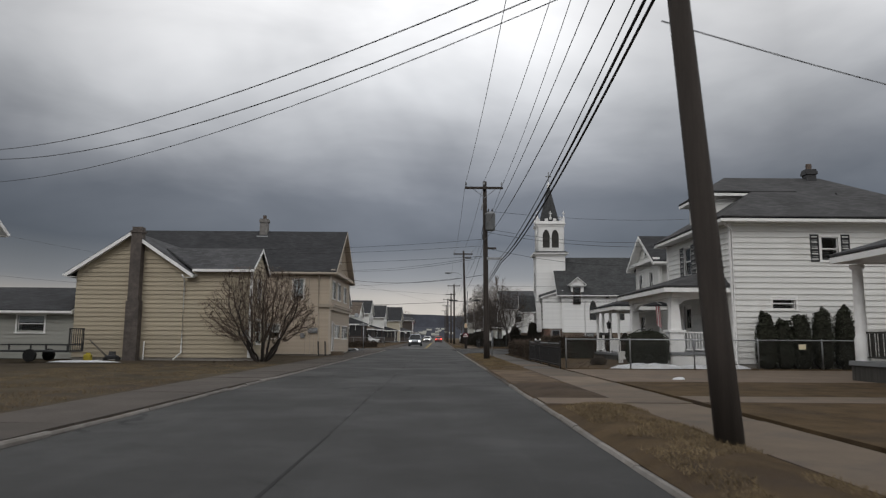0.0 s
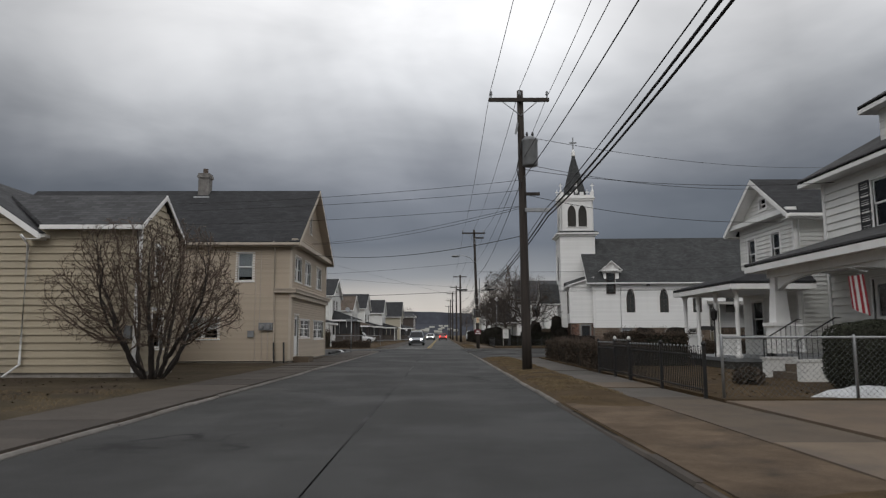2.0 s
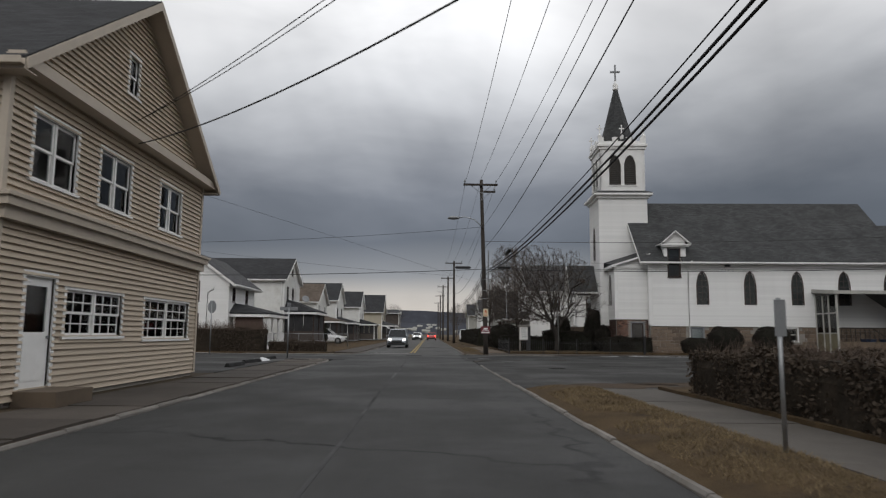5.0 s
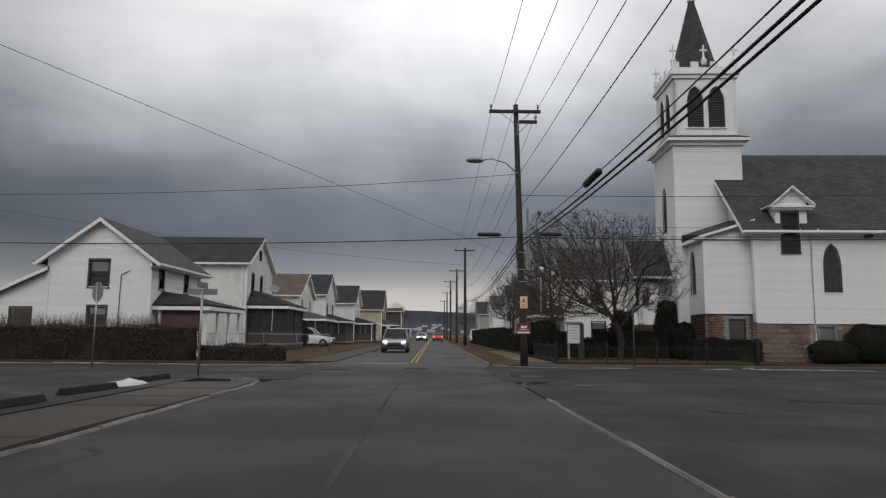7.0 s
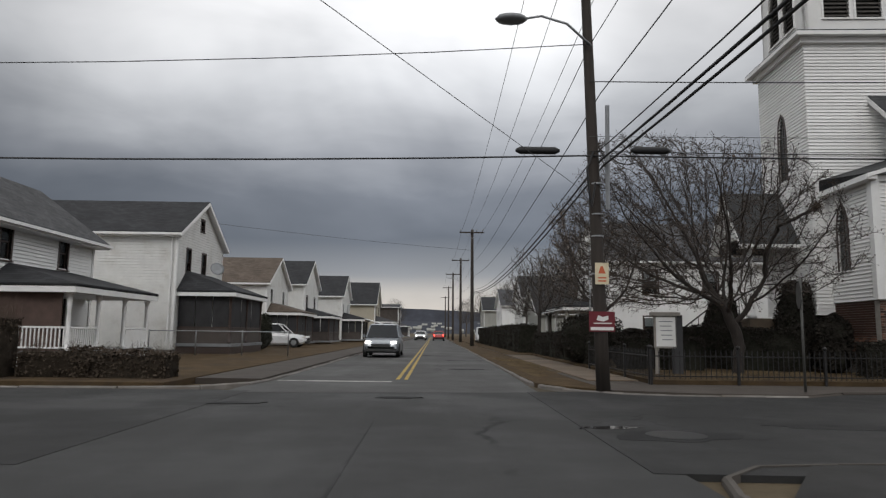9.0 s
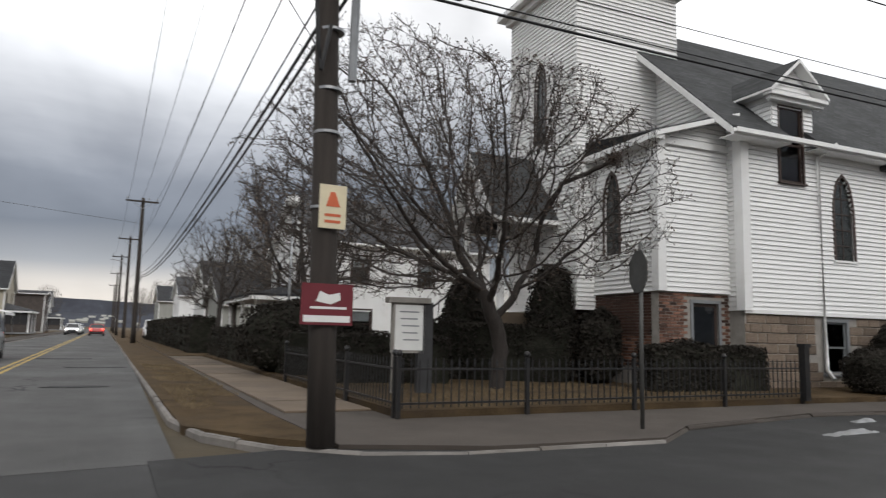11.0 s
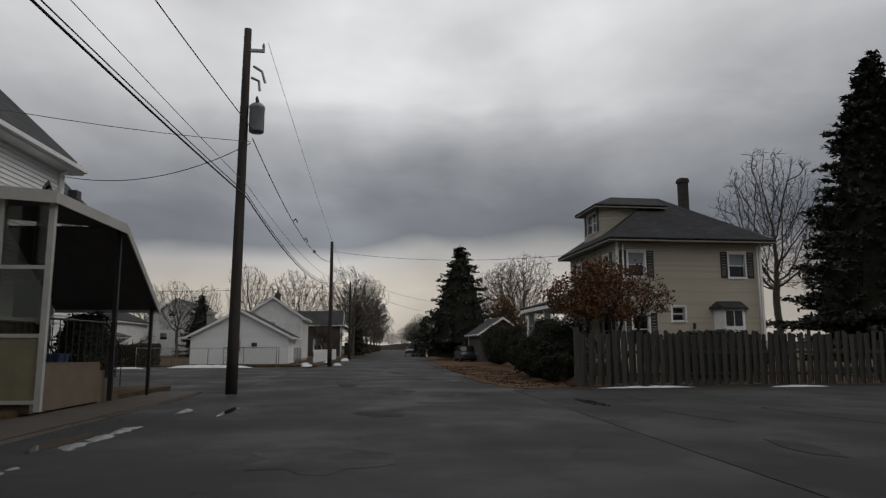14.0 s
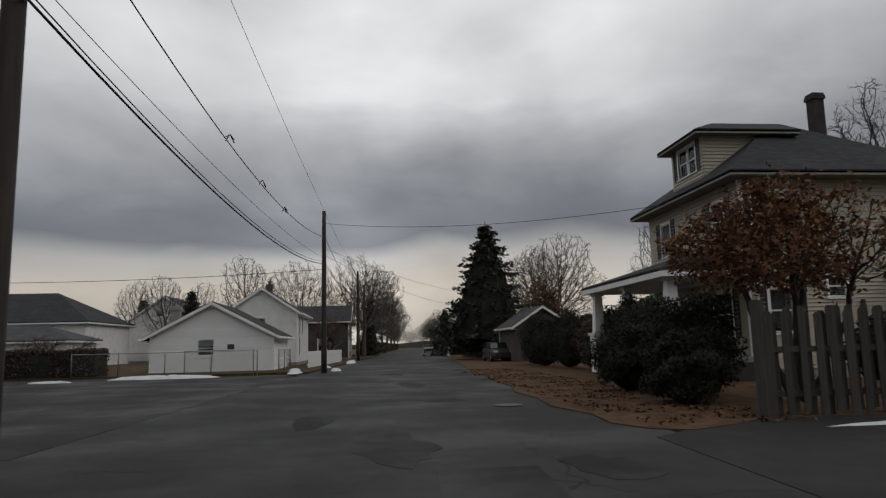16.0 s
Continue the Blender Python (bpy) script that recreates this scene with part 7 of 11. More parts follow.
wire([(2.9, 8.0, 6.55), (-14.65, 22.35, 7.45), (-24.0, 30.0, 8.6)], 0.011, [0.58, 0.1])
wire([(2.9, 8.0, 6.25), (-14.6, 22.3, 7.1), (-24.0, 30.0, 7.9)], 0.011, [0.68, 0.1])
wire([(2.9, 8.0, 6.1), (-14.5, 22.2, 6.31), (-18.7, 25.6, 6.7)], 0.008, [0.58, 0.02])
wire([(2.85, 8.0, 5.2), (15.1, 15.5, 6.3)], 0.009, 0.1)
wire([(2.95, 76.5, 4.37), (-11.8, 54.3, 6.8)], 0.006, 0.0, CABLE_GREY)
# side street runs
wire([(-60.0, 70.0, 6.6), (P3x[0], P3x[1], 5.3), (31.7, 74.95, 5.6), (61.3, 73.4, 5.95), (92.0, 72.1, 6.4), (125, 70.5, 6.5)], 0.020, [1.33, 0.2, 0.8, 0.7, 0.6])
wire([(P3x[0], P3x[1], 5.4), (31.7, 74.95, 5.7), (61.3, 73.4, 6.08), (92.0, 72.1, 6.6), (125, 70.5, 6.7)], 0.011, [0.2, 0.8, 0.7, 0.6])
wire([(P3x[0], P3x[1], 5.75), (31.7, 74.95, 5.95), (61.3, 73.4, 6.25)], 0.007, [0.12, 0.45], CABLE_GREY)
wire([(-60.0, 71.0, 9.2), (P3x[0], P3x[1], 7.95)], 0.011, 2.15)
wire([(P3x[0], P3x[1], 7.05), (31.7, 74.85, 7.6)], 0.013, 0.25)
wire([(31.7, 74.85, 7.35), (61.3, 73.4, 7.45), (92.0, 72.1, 7.6), (125, 70.5, 7.6)], 0.014, [1.0, 0.9, 0.8])
wire([(31.7, 74.5, 10.3), (61.3, 73.4, 8.85), (92.0, 72.1, 8.8)], 0.007, [0.15, 0.4], CABLE_GREY)
wire([(31.7, 74.9, 7.2), (32.3, 80.2, 6.2)], 0.012, 0.5)
wire([(31.7, 74.9, 7.25), (14.0, 92.0, 6.8)], 0.009, 1.0, CABLE_GREY)
wire([(61.3, 73.4, 5.64), (63.5, 96.63, 5.41)], 0.014, 0.25)
wire([(61.3, 73.4, 8.2), (46.0, 59.5, 6.2)], 0.011, 0.5)
wire([(61.3, 73.4, 6.8), (92.0, 60.0, 6.4)], 0.011, 0.5)
wire([(61.3, 73.4, 6.4), (96.0, 62.0, 5.6)], 0.011, 0.5)
wire([(-70.0, 100.0, 17.0), (2.9, 125.0, 9.0)], 0.014, 1.6, CABLE_GREY)
for xx in (40.0, 44.0, 48.0):
    mb = Mesh()
    for k in range(7):
        a = random.uniform(0, 6.28)
        mb.tube([(0, 0, 0), (0.25 * math.cos(a), 0.1 * math.sin(a), -0.1 - 0.1 * random.random())], 0.012, 4)
    zz = 7.35 + (xx - 31.7) / 29.6 * 0.1 - 4 * 1.0 * ((xx - 31.7) / 29.6) * (1 - (xx - 31.7) / 29.6)
    tagged(part("wire_tangle", mb, CABLE, m=pose(xx, 74.6 - (xx - 31.7) * 0.0405, zz)), "short loose ends tied to the cable", "wire ties", "wire ties")

# ---- side street: yellow house, garage, far houses ----


DULL_TRIM = material("dull_cream_trim", (0.22, 0.205, 0.17), 0.7, var=0.12, scale=2, fine=30, dirt=(0.2, 0.18, 0.15), dirt_amount=0.5)


def yellow_house():
    h = thing("yellow_house", 44.1, 51.3, 0, 0, "pale yellow four-square house with dark hipped roof and shutters", "house")
    W, D, ze, z0 = 7.3, 7.6, 6.5, 0.35
    # west side wall, seen from the street
    wins = [(0.85, 1.7, 4.8, 6.0), (6.2, 7.05, 4.8, 6.0)]
    low = [(4.2, 4.85, 2.6, 3.3), (6.1, 6.9, 1.5, 2.9)]
    holes = [Hole(D - b, D - a, c, d) for a, b, c, d in wins + low]
    w, m = wall(h, "wall", (0, D), (0, 0), z0, ze, holes, YELLOW, 0.13)
    for a, b, c, d in wins:
        window(h, m, D - b, D - a, c, d, shutters=0.36, blind=0.5, head=0.05)
    window(h, m, D - 4.85, D - 4.2, 2.6, 3.3)
    window(h, m, D - 6.9, D - 6.1, 1.5, 2.9, shutters=0.32)
    # bay window
    bay = part("bay", Mesh().prism([(0, 1.0), (0, 2.7), (-0.45, 2.35), (-0.45, 1.35)], 2.05, 3.2), TRIM_W, h)
    mb = Mesh().slab([(-0.65, 1.2, 3.25), (-0.65, 2.5, 3.25), (0, 2.5, 3.6), (0, 1.2, 3.6)][::-1], 0.05)
    mb.slab([(-0.65, 2.5, 3.25), (0.0, 2.95, 3.25), (0, 2.5, 3.6)][::-1], 0.05).slab([(0, 0.75, 3.25), (-0.65, 1.2, 3.25), (0, 1.2, 3.6)][::-1], 0.05)
    roof_part("bay_roof", mb, ROOF_DK, h)
    for a, b in ((1.42, 1.82), (1.88, 2.28)):
        part("pane", Mesh().box(-0.462, -0.452, a, b, 2.35, 3.1), CAR_GLASS, bay)
    part("wall_lamp", Mesh().box(-0.12, -0.02, 3.7, 3.8, 2.2, 2.5), BLACK_PAINT, h)
    # north front
    fr = [(1.1, 1.9, 4.7, 6.0), (5.3, 6.1, 4.7, 6.0), (1.0, 2.2, 1.4, 2.9), (4.2, 5.1, 0.8, 2.9)]
    w, m = wall(h, "wall", (W, D), (0, D), z0, ze, [Hole(W - b, W - a, c, d) for a, b, c, d in fr], YELLOW, 0.13)
    for a, b, c, d in fr[:3]:
        window(h, m, W - b, W - a, c, d, shutters=0.34, blind=0.4)
    door(h, m, W - 5.1, W - 4.2, 0.8, 2.9)
    wall(h, "wall", (0, 0), (W, 0), z0, ze, (), YELLOW, 0.13, pieces=False)
    wall(h, "wall", (W, 0), (W, D), z0, ze, (), YELLOW, 0.13, pieces=False)
    hip_roof(h, 0, W, 0, D, ze + 0.06, 9.5, ROOF_DK, 0.6, ((W / 2, D / 2 - 0.2), (W / 2, D / 2 + 0.3)), trim=DULL_TRIM, h=0.12)
    # dormer on the front slope
    x0, x1, yf, zd0, zd1 = 2.4, 4.9, D - 0.1, 7.1, 8.75
    w, m = wall(h, "dormer_wall", (x1, yf), (x0, yf), zd0, zd1, [Hole(0.55, 1.95, 7.55, 8.6)], YELLOW, 0.13)
    window(h, m, 0.55, 1.95, 7.55, 8.6, twin=True, shutters=0.25, blind=0.3)
    wall(h, "dormer_wall", (x0, yf), (x0, yf - 3), zd0, zd1, (), YELLOW, 0.13)
    wall(h, "dormer_wall", (x1, yf - 3), (x1, yf), zd0, zd1, (), YELLOW, 0.13, pieces=False)
    hip_roof(h, x0, x1, yf - 3.2, yf, zd1, 9.5, ROOF_DK, 0.42, (((x0 + x1) / 2, yf - 3.6), ((x0 + x1) / 2, yf - 1.1)), name="dormer_roof", trim=DULL_TRIM, h=0.11)
    chimney(h, 3.4, 2.2, 7.6, 10.75, 0.44, 0.44, CHIM_SOOT, False)
    corner_board(h, 0, 0, z0, ze)
    corner_board(h, 0, D, z0, ze)
    downspout(h, [(-0.12, D - 0.25, ze - 0.1), (-0.12, D - 0.25, 0.4)])
    downspout(h, [(-0.12, 0.2, ze - 0.1), (-0.12, 0.2, 0.4)])
    # porch on the front
    porch_roof(h, -0.6, W + 0.2, D + 0.02, D + 3.1, 3.45, 4.4, "-y", ROOF_DK)
    for x in (0.0, W / 2, W - 0.3):
        tapered_column(h, x, D + 2.6, 0.1, 1.7, 3.3)
    part("porch_floor", Mesh().box(-0.3, W, D + 0.02, D + 2.9, 0.6, 0.75), GREY_METAL, h)
    part("porch_skirt", Mesh().box(-0.28, W - 0.02, D + 2.8, D + 2.86, 0.05, 0.6).box(-0.28, -0.22, D + 0.02, D + 2.8, 0.05, 0.6), WEATHERED, h)
    railing(h, (0.4, D + 2.6), (W / 2 - 0.4, D + 2.6), 0.75, 0.8)
    part("foundation", Mesh().box(0.02, W - 0.02, 0.02, D - 0.02, -0.1, z0 + 0.02), MORTAR, h)


yellow_house()
g = gable_front_house("white_garage", "low white lap-sided garage with its gable to the lot", 66.0, 72.5, 76.8, 84.0, 2.25, 4.15, WHITE, ROOF_DK, "x", [(2.75, 3.7, 1.0, 2.0)], [], 0.2, front_x="x0", z0=0.1, pieces=True, rake=0.35, over=0.4)
part("vent", Mesh().box(-0.06, -0.02, 2.3, 2.7, 1.4, 1.7), BLACK_PAINT, g)
chimney(g, 1.0, 6.0, 2.6, 4.1, 0.5, 0.5, MORTAR, False)
door(g, frame_of((0, 0), (6.5, 0))[0], 1.6, 2.5, 0.12, 2.1, lite=False)
gb = gable_front_house("white_house_behind_garage", "white two-storey house with a dark gabled roof", 77.5, 86.0, 76.6, 82.0, 4.2, 6.0, WHITE_OLD, ROOF_DK, "x", [(2.2, 3.0, 2.7, 3.8)], [(1.2, 1.9, 2.6, 3.8), (3.4, 4.1, 2.6, 3.8), (1.2, 1.9, 0.9, 2.2)], 0.2, front_x="x0")
chimney(gb, 4.0, 2.7, 5.5, 6.7, 0.5, 0.5)
gc = gable_front_house("dark_house", "dark brown house half hidden by bare trees", 97.0, 107.0, 73.3, 81.5, 4.1, 5.9, DARK_SIDING, ROOF_DK, "y", [(2, 2.9, 1, 2.3), (5, 5.9, 1, 2.3)], [(2, 3, 1, 2.3), (6, 7, 1, 2.3)], 0.2, front_x="x0", casing=TRIM_W)


def hipped_house(name, label, x0, x1, y0, y1, ze, zr, mat, roof_mat, wins, inset):
    """A long house under a hipped roof, its windows along the west wall."""
    h = thing(name, x0, y0, 0, 0, label, "house")
    W, D = x1 - x0, y1 - y0
    w, m = wall(h, "wall", (0, D), (0, 0), 0.1, ze, [Hole(*o) for o in wins], mat, 0.2, pieces=False)
    for o in wins:
        window(h, m, *o, blind=0.4)
    for p, q in (((0, 0), (W, 0)), ((W, 0), (W, D)), ((W, D), (0, D))):
        wall(h, "wall", p, q, 0.1, ze, (), mat, 0.2, pieces=False)
    hip_roof(h, 0, W, 0, D, ze, zr, roof_mat, 0.45, ((W / 2, inset), (W / 2, D - inset)))
    return h


gd = hipped_house("long_white_house", "long white house with a dark hipped roof beyond the lot", 92.0, 104.0, 98.0, 116.0, 4.3, 7.5, WHITE_OLD, ROOF_DK, [(9.0, 10.0, 2.7, 3.7), (11.5, 12.5, 2.7, 3.7), (14.5, 15.5, 2.7, 3.7)], 5.2)
ge = hipped_house("low_white_house", "low white house with a grey hipped roof", 83.0, 89.0, 95.8, 112.0, 2.4, 3.7, WHITE_OLD, ROOF_GREY, [(10, 11, 1.0, 2.0), (13, 14, 1.0, 2.0)], 3.0)
gf = gable_front_house("grey_gable_house", "pale house with a grey gabled roof among trees", 110.0, 120.0, 92.0, 100.0, 5.2, 8.0, WHITE_OLD, ROOF_GREY, "x", [(3, 4, 5.6, 6.4), (2, 3, 2.4, 3.4)], [], 0.2, front_x="x0")
gs = gable_front_house("small_shed", "small dark shed with a grey gabled roof", 72.0, 78.0, 56.6, 60.6, 2.6, 3.9, DARK_SIDING, ROOF_GREY, "x", [], [], 0.15, front_x="x0", z0=0.05)
# parish house behind the church trees, and houses further along the street
gr = gable_front_house("rectory", "white two-storey parish house behind bare trees", 9.5, 19.0, 100.5, 109.0, 5.6, 8.3, WHITE, ROOF_GREY, "x", [(1.5, 2.3, 3.6, 4.9), (5.8, 6.6, 3.6, 4.9), (1.5, 2.5, 1.0, 2.4)], [(2, 2.8, 3.6, 4.9), (5.5, 6.3, 3.6, 4.9), (2, 3, 1.0, 2.3)], 0.13, front_x="x0", casing=DARK_FRAME)
porch_roof(gr, -2.6, 0.0, 0.3, 8.2, 2.8, 3.5, "+x", ROOF_DK)
for yy in (0.7, 4.2, 7.8):
    post_turned(gr, -2.3, yy, 0.1, 2.65, 0.08)
for i, (xf, y, d, ze, zr, mat, rf) in enumerate([(8.0, 117, 8, 3.0, 5.2, GREY_SIDING, ROOF_DK), (9.0, 134, 8, 5.2, 7.6, WHITE_OLD, ROOF_DK), (8.5, 152, 8, 5.0, 7.2, WHITE, ROOF_GREY), (8.0, 178, 9, 5.2, 7.5, GREY_SIDING, ROOF_DK)]):
    gable_front_house("street_house", "house among bare trees along the street", xf, xf + 8, y, y + d, ze, zr, mat, rf, "x", [(1.5, 2.3, 1.0, 2.2), (5.2, 6.0, 1.0, 2.2), (3, 3.8, 3.2, 4.2)] if ze > 4 else [(1.5, 2.3, 1.0, 2.2)], [(2, 2.8, 1, 2.2)], 0.16, front_x="x0", casing=TRIM_W)

# wooded ridge on the horizon
for nm, y, x0, x1, hgt, seed in (("ridge_near", 900.0, -700, 900, 20.0, 3), ("ridge_far", 1700.0, -1500, 1500, 74.0, 9)):
    xs_ = np.linspace(x0, x1, 90)
    zt_ = [hgt * (0.78 + 0.25 * noise.noise((x * 0.0016 + seed, seed, 0.0))) + 1.6 * noise.noise((x * 0.05, seed, 1.0)) for x in xs_]
    v = [(x, y, -1) for x in xs_] + [(x, y + 60, z) for x, z in zip(xs_, zt_)] + [(x, y + 300, z * 0.9) for x, z in zip(xs_, zt_)]
    n = len(xs_)
    structure(nm, Mesh().add(v, [(i, i + 1, i + 1 + n, i + n) for i in range(n - 1)] + [(i + n, i + 1 + n, i + 1 + 2 * n, i + 2 * n) for i in range(n - 1)]), HILL, "blue-grey wooded ridge on the horizon", "hill")
town, trng = Mesh(), random.Random(17)
for k in range(60):
    x, q = trng.uniform(-190, 150), trng.uniform(0.1, 0.9)
    yy, zz, a = 900 + 55 * q, 12.0 * q - 1.5, trng.uniform(1.6, 3.4)
    town.box(x - a, x + a, yy, yy + 5, zz, zz + 3.2).slab([(x - a - 0.3, yy - 0.3, zz + 3.2), (x + a + 0.3, yy - 0.3, zz + 3.2), (x + a + 0.3, yy + 2.5, zz + 5.2), (x - a - 0.3, yy + 2.5, zz + 5.2)], 0.3)
tagged(part("hillside_houses", town, GREY_SIDING), "pale houses scattered over the far hillside", "houses", kind="stuff")
TREELINE = material("bare_wooded_rise", (0.060, 0.053, 0.050), 0.95, var=0.4, scale=0.05, fine=1.5, coords="World", spec=0.0)
xs_ = np.linspace(-300, 500, 60)
v = [(430.0, y, -1) for y in xs_] + [(440.0, y, 3.4 + 3.0 * noise.noise((y * 0.02, 4, 0)) + 2.0 * noise.noise((y * 0.2, 4, 0))) for y in xs_]
structure("ridge_east", Mesh().add(v, [(i, i + 60, i + 61, i + 1) for i in range(59)]), TREELINE, "low dark wooded rise far off", "hill")

# ---- plants ----


def quads_mesh(name, v, mat):
    """A mesh of loose quads from an array of 4 corners each."""
    n = len(v)
    me = bpy.data.meshes.new(name)
    me.vertices.add(4 * n)
    me.vertices.foreach_set("co", np.ascontiguousarray(v, dtype=np.float32).ravel())
    me.loops.add(4 * n)
    me.loops.foreach_set("vertex_index", np.arange(4 * n, dtype=np.int32))
    me.polygons.add(n)
    me.polygons.foreach_set("loop_start", np.arange(0, 4 * n, 4, dtype=np.int32))
    me.update(calc_edges=True)
    me.materials.append(mat)
    return me


def leaf_quads(rng, pts, normals, size, spread=0.9, slim=0.55):
    """Small leaves at the points, turned about their normals."""
    n = len(pts)
    nr = normals + rng.normal(0, spread, (n, 3))
    nr /= np.linalg.norm(nr, axis=1, keepdims=True) + 1e-9
    a = np.cross(nr, rng.normal(0, 1, (n, 3)))
    a /= np.linalg.norm(a, axis=1, keepdims=True) + 1e-9
    b = np.cross(nr, a)
    s = size * rng.uniform(0.6, 1.3, (n, 1))
    a, b = a * s, b * s * slim
    return np.stack([pts - a, pts - b, pts + a, pts + b], 1)


def evergreen_bush(name, x, y, rx, ry, hgt, label, mat=None, leaves=3500, size=0.06, z0=0.1, power=2.6, seed=1, group="", category="shrub", tip=0.0, lumps=1.0):
    """A clipped or rounded evergreen: a lumpy body hidden in thousands of small leaves. power: how boxy it is; tip: how far it narrows upward."""
    rng = np.random.default_rng(seed)
    t = thing(name, x, y, z0, 0, label, category, group)

    def surf(n):
        d = rng.normal(0, 1, (n, 3))
        d /= np.linalg.norm(d, axis=1, keepdims=True)
        d[:, 2] = np.where(d[:, 2] < -0.75, -d[:, 2], d[:, 2])
        k = (np.abs(d) ** power).sum(1) ** (-1 / power)
        p = d * k[:, None]
        lump = 1 + lumps * (0.07 * np.sin(p[:, 0] * 5 + seed) * np.sin(p[:, 1] * 5 + 2 * seed) + 0.06 * np.sin(p[:, 2] * 6 + p[:, 0] * 4 + seed))
        p = p * lump[:, None]
        zz = (p[:, 2] + 1) / 2
        w = 1 - tip * np.clip(zz, 0, 1)
        return np.stack([p[:, 0] * rx * w, p[:, 1] * ry * w, np.clip(zz, 0.0, 1.2) * hgt], 1), d
    p, d = surf(leaves)
    inner = rng.uniform(1.0 - 0.14 * lumps, 1.0 + 0.03 * lumps, (leaves, 1))
    c = np.array([0, 0, hgt / 2])
    p = c + (p - c) * inner
    part("foliage", quads_mesh("foliage", leaf_quads(rng, p, d, size), mat or LEAF_YEW), None, t)
    # solid filler body; its dark colour is the shade among the inner twigs
    n, mlat = 14, 9
    v = []
    for i in range(mlat + 1):
        ph = -math.pi / 2 + math.pi * i / mlat
        for j in range(n):
            th = 2 * math.pi * j / n
            q = np.array([math.cos(ph) * math.cos(th), math.cos(ph) * math.sin(th), math.sin(ph)])
            q = q * (np.abs(q) ** power).sum() ** (-1 / power)
            zz = (q[2] + 1) / 2
            w = 1 - tip * zz
            v.append((q[0] * rx * (0.98 - 0.08 * lumps) * w, q[1] * ry * (0.98 - 0.08 * lumps) * w, zz * hgt * (1.0 - 0.05 * lumps)))
    f = [(i * n + j, i * n + (j + 1) % n, (i + 1) * n + (j + 1) % n, (i + 1) * n + j) for i in range(mlat) for j in range(n)]
    part("twig_body", Mesh().add(v, f), LEAF_INNER_SHADE, t, smooth=True)
    return t


BARK_DK = material("dark_wet_bark", (0.042, 0.035, 0.031), 0.9, var=0.3, scale=6, fine=50, bump=0.01, bump_scale=25, stretch=(2, 2, 0.6))
TWIG_DK = material("dark_brown_twigs", (0.060, 0.050, 0.044), 0.9, var=0.25, scale=3, fine=40)
TWIG_GREY = material("grey_brown_twigs", (0.085, 0.074, 0.066), 0.9, var=0.25, scale=3, fine=40)
LEAF_OAK = material("dead_oak_leaves", (0.14, 0.078, 0.045), 0.85, var=0.4, scale=2.0, fine=18, spec=0.1)
# darker than the leaves: the shade inside foliage put into the colour
LEAF_INNER_SHADE = material("inner_twigs", (0.030, 0.030, 0.023), 0.9, var=0.4, scale=4, fine=20, bump=0.03, bump_scale=12, spec=0.1)
HEDGE_INNER_SHADE = material("inner_hedge_twigs", (0.035, 0.028, 0.021), 0.9, var=0.4, scale=4, fine=20, bump=0.03, bump_scale=12, spec=0.1)


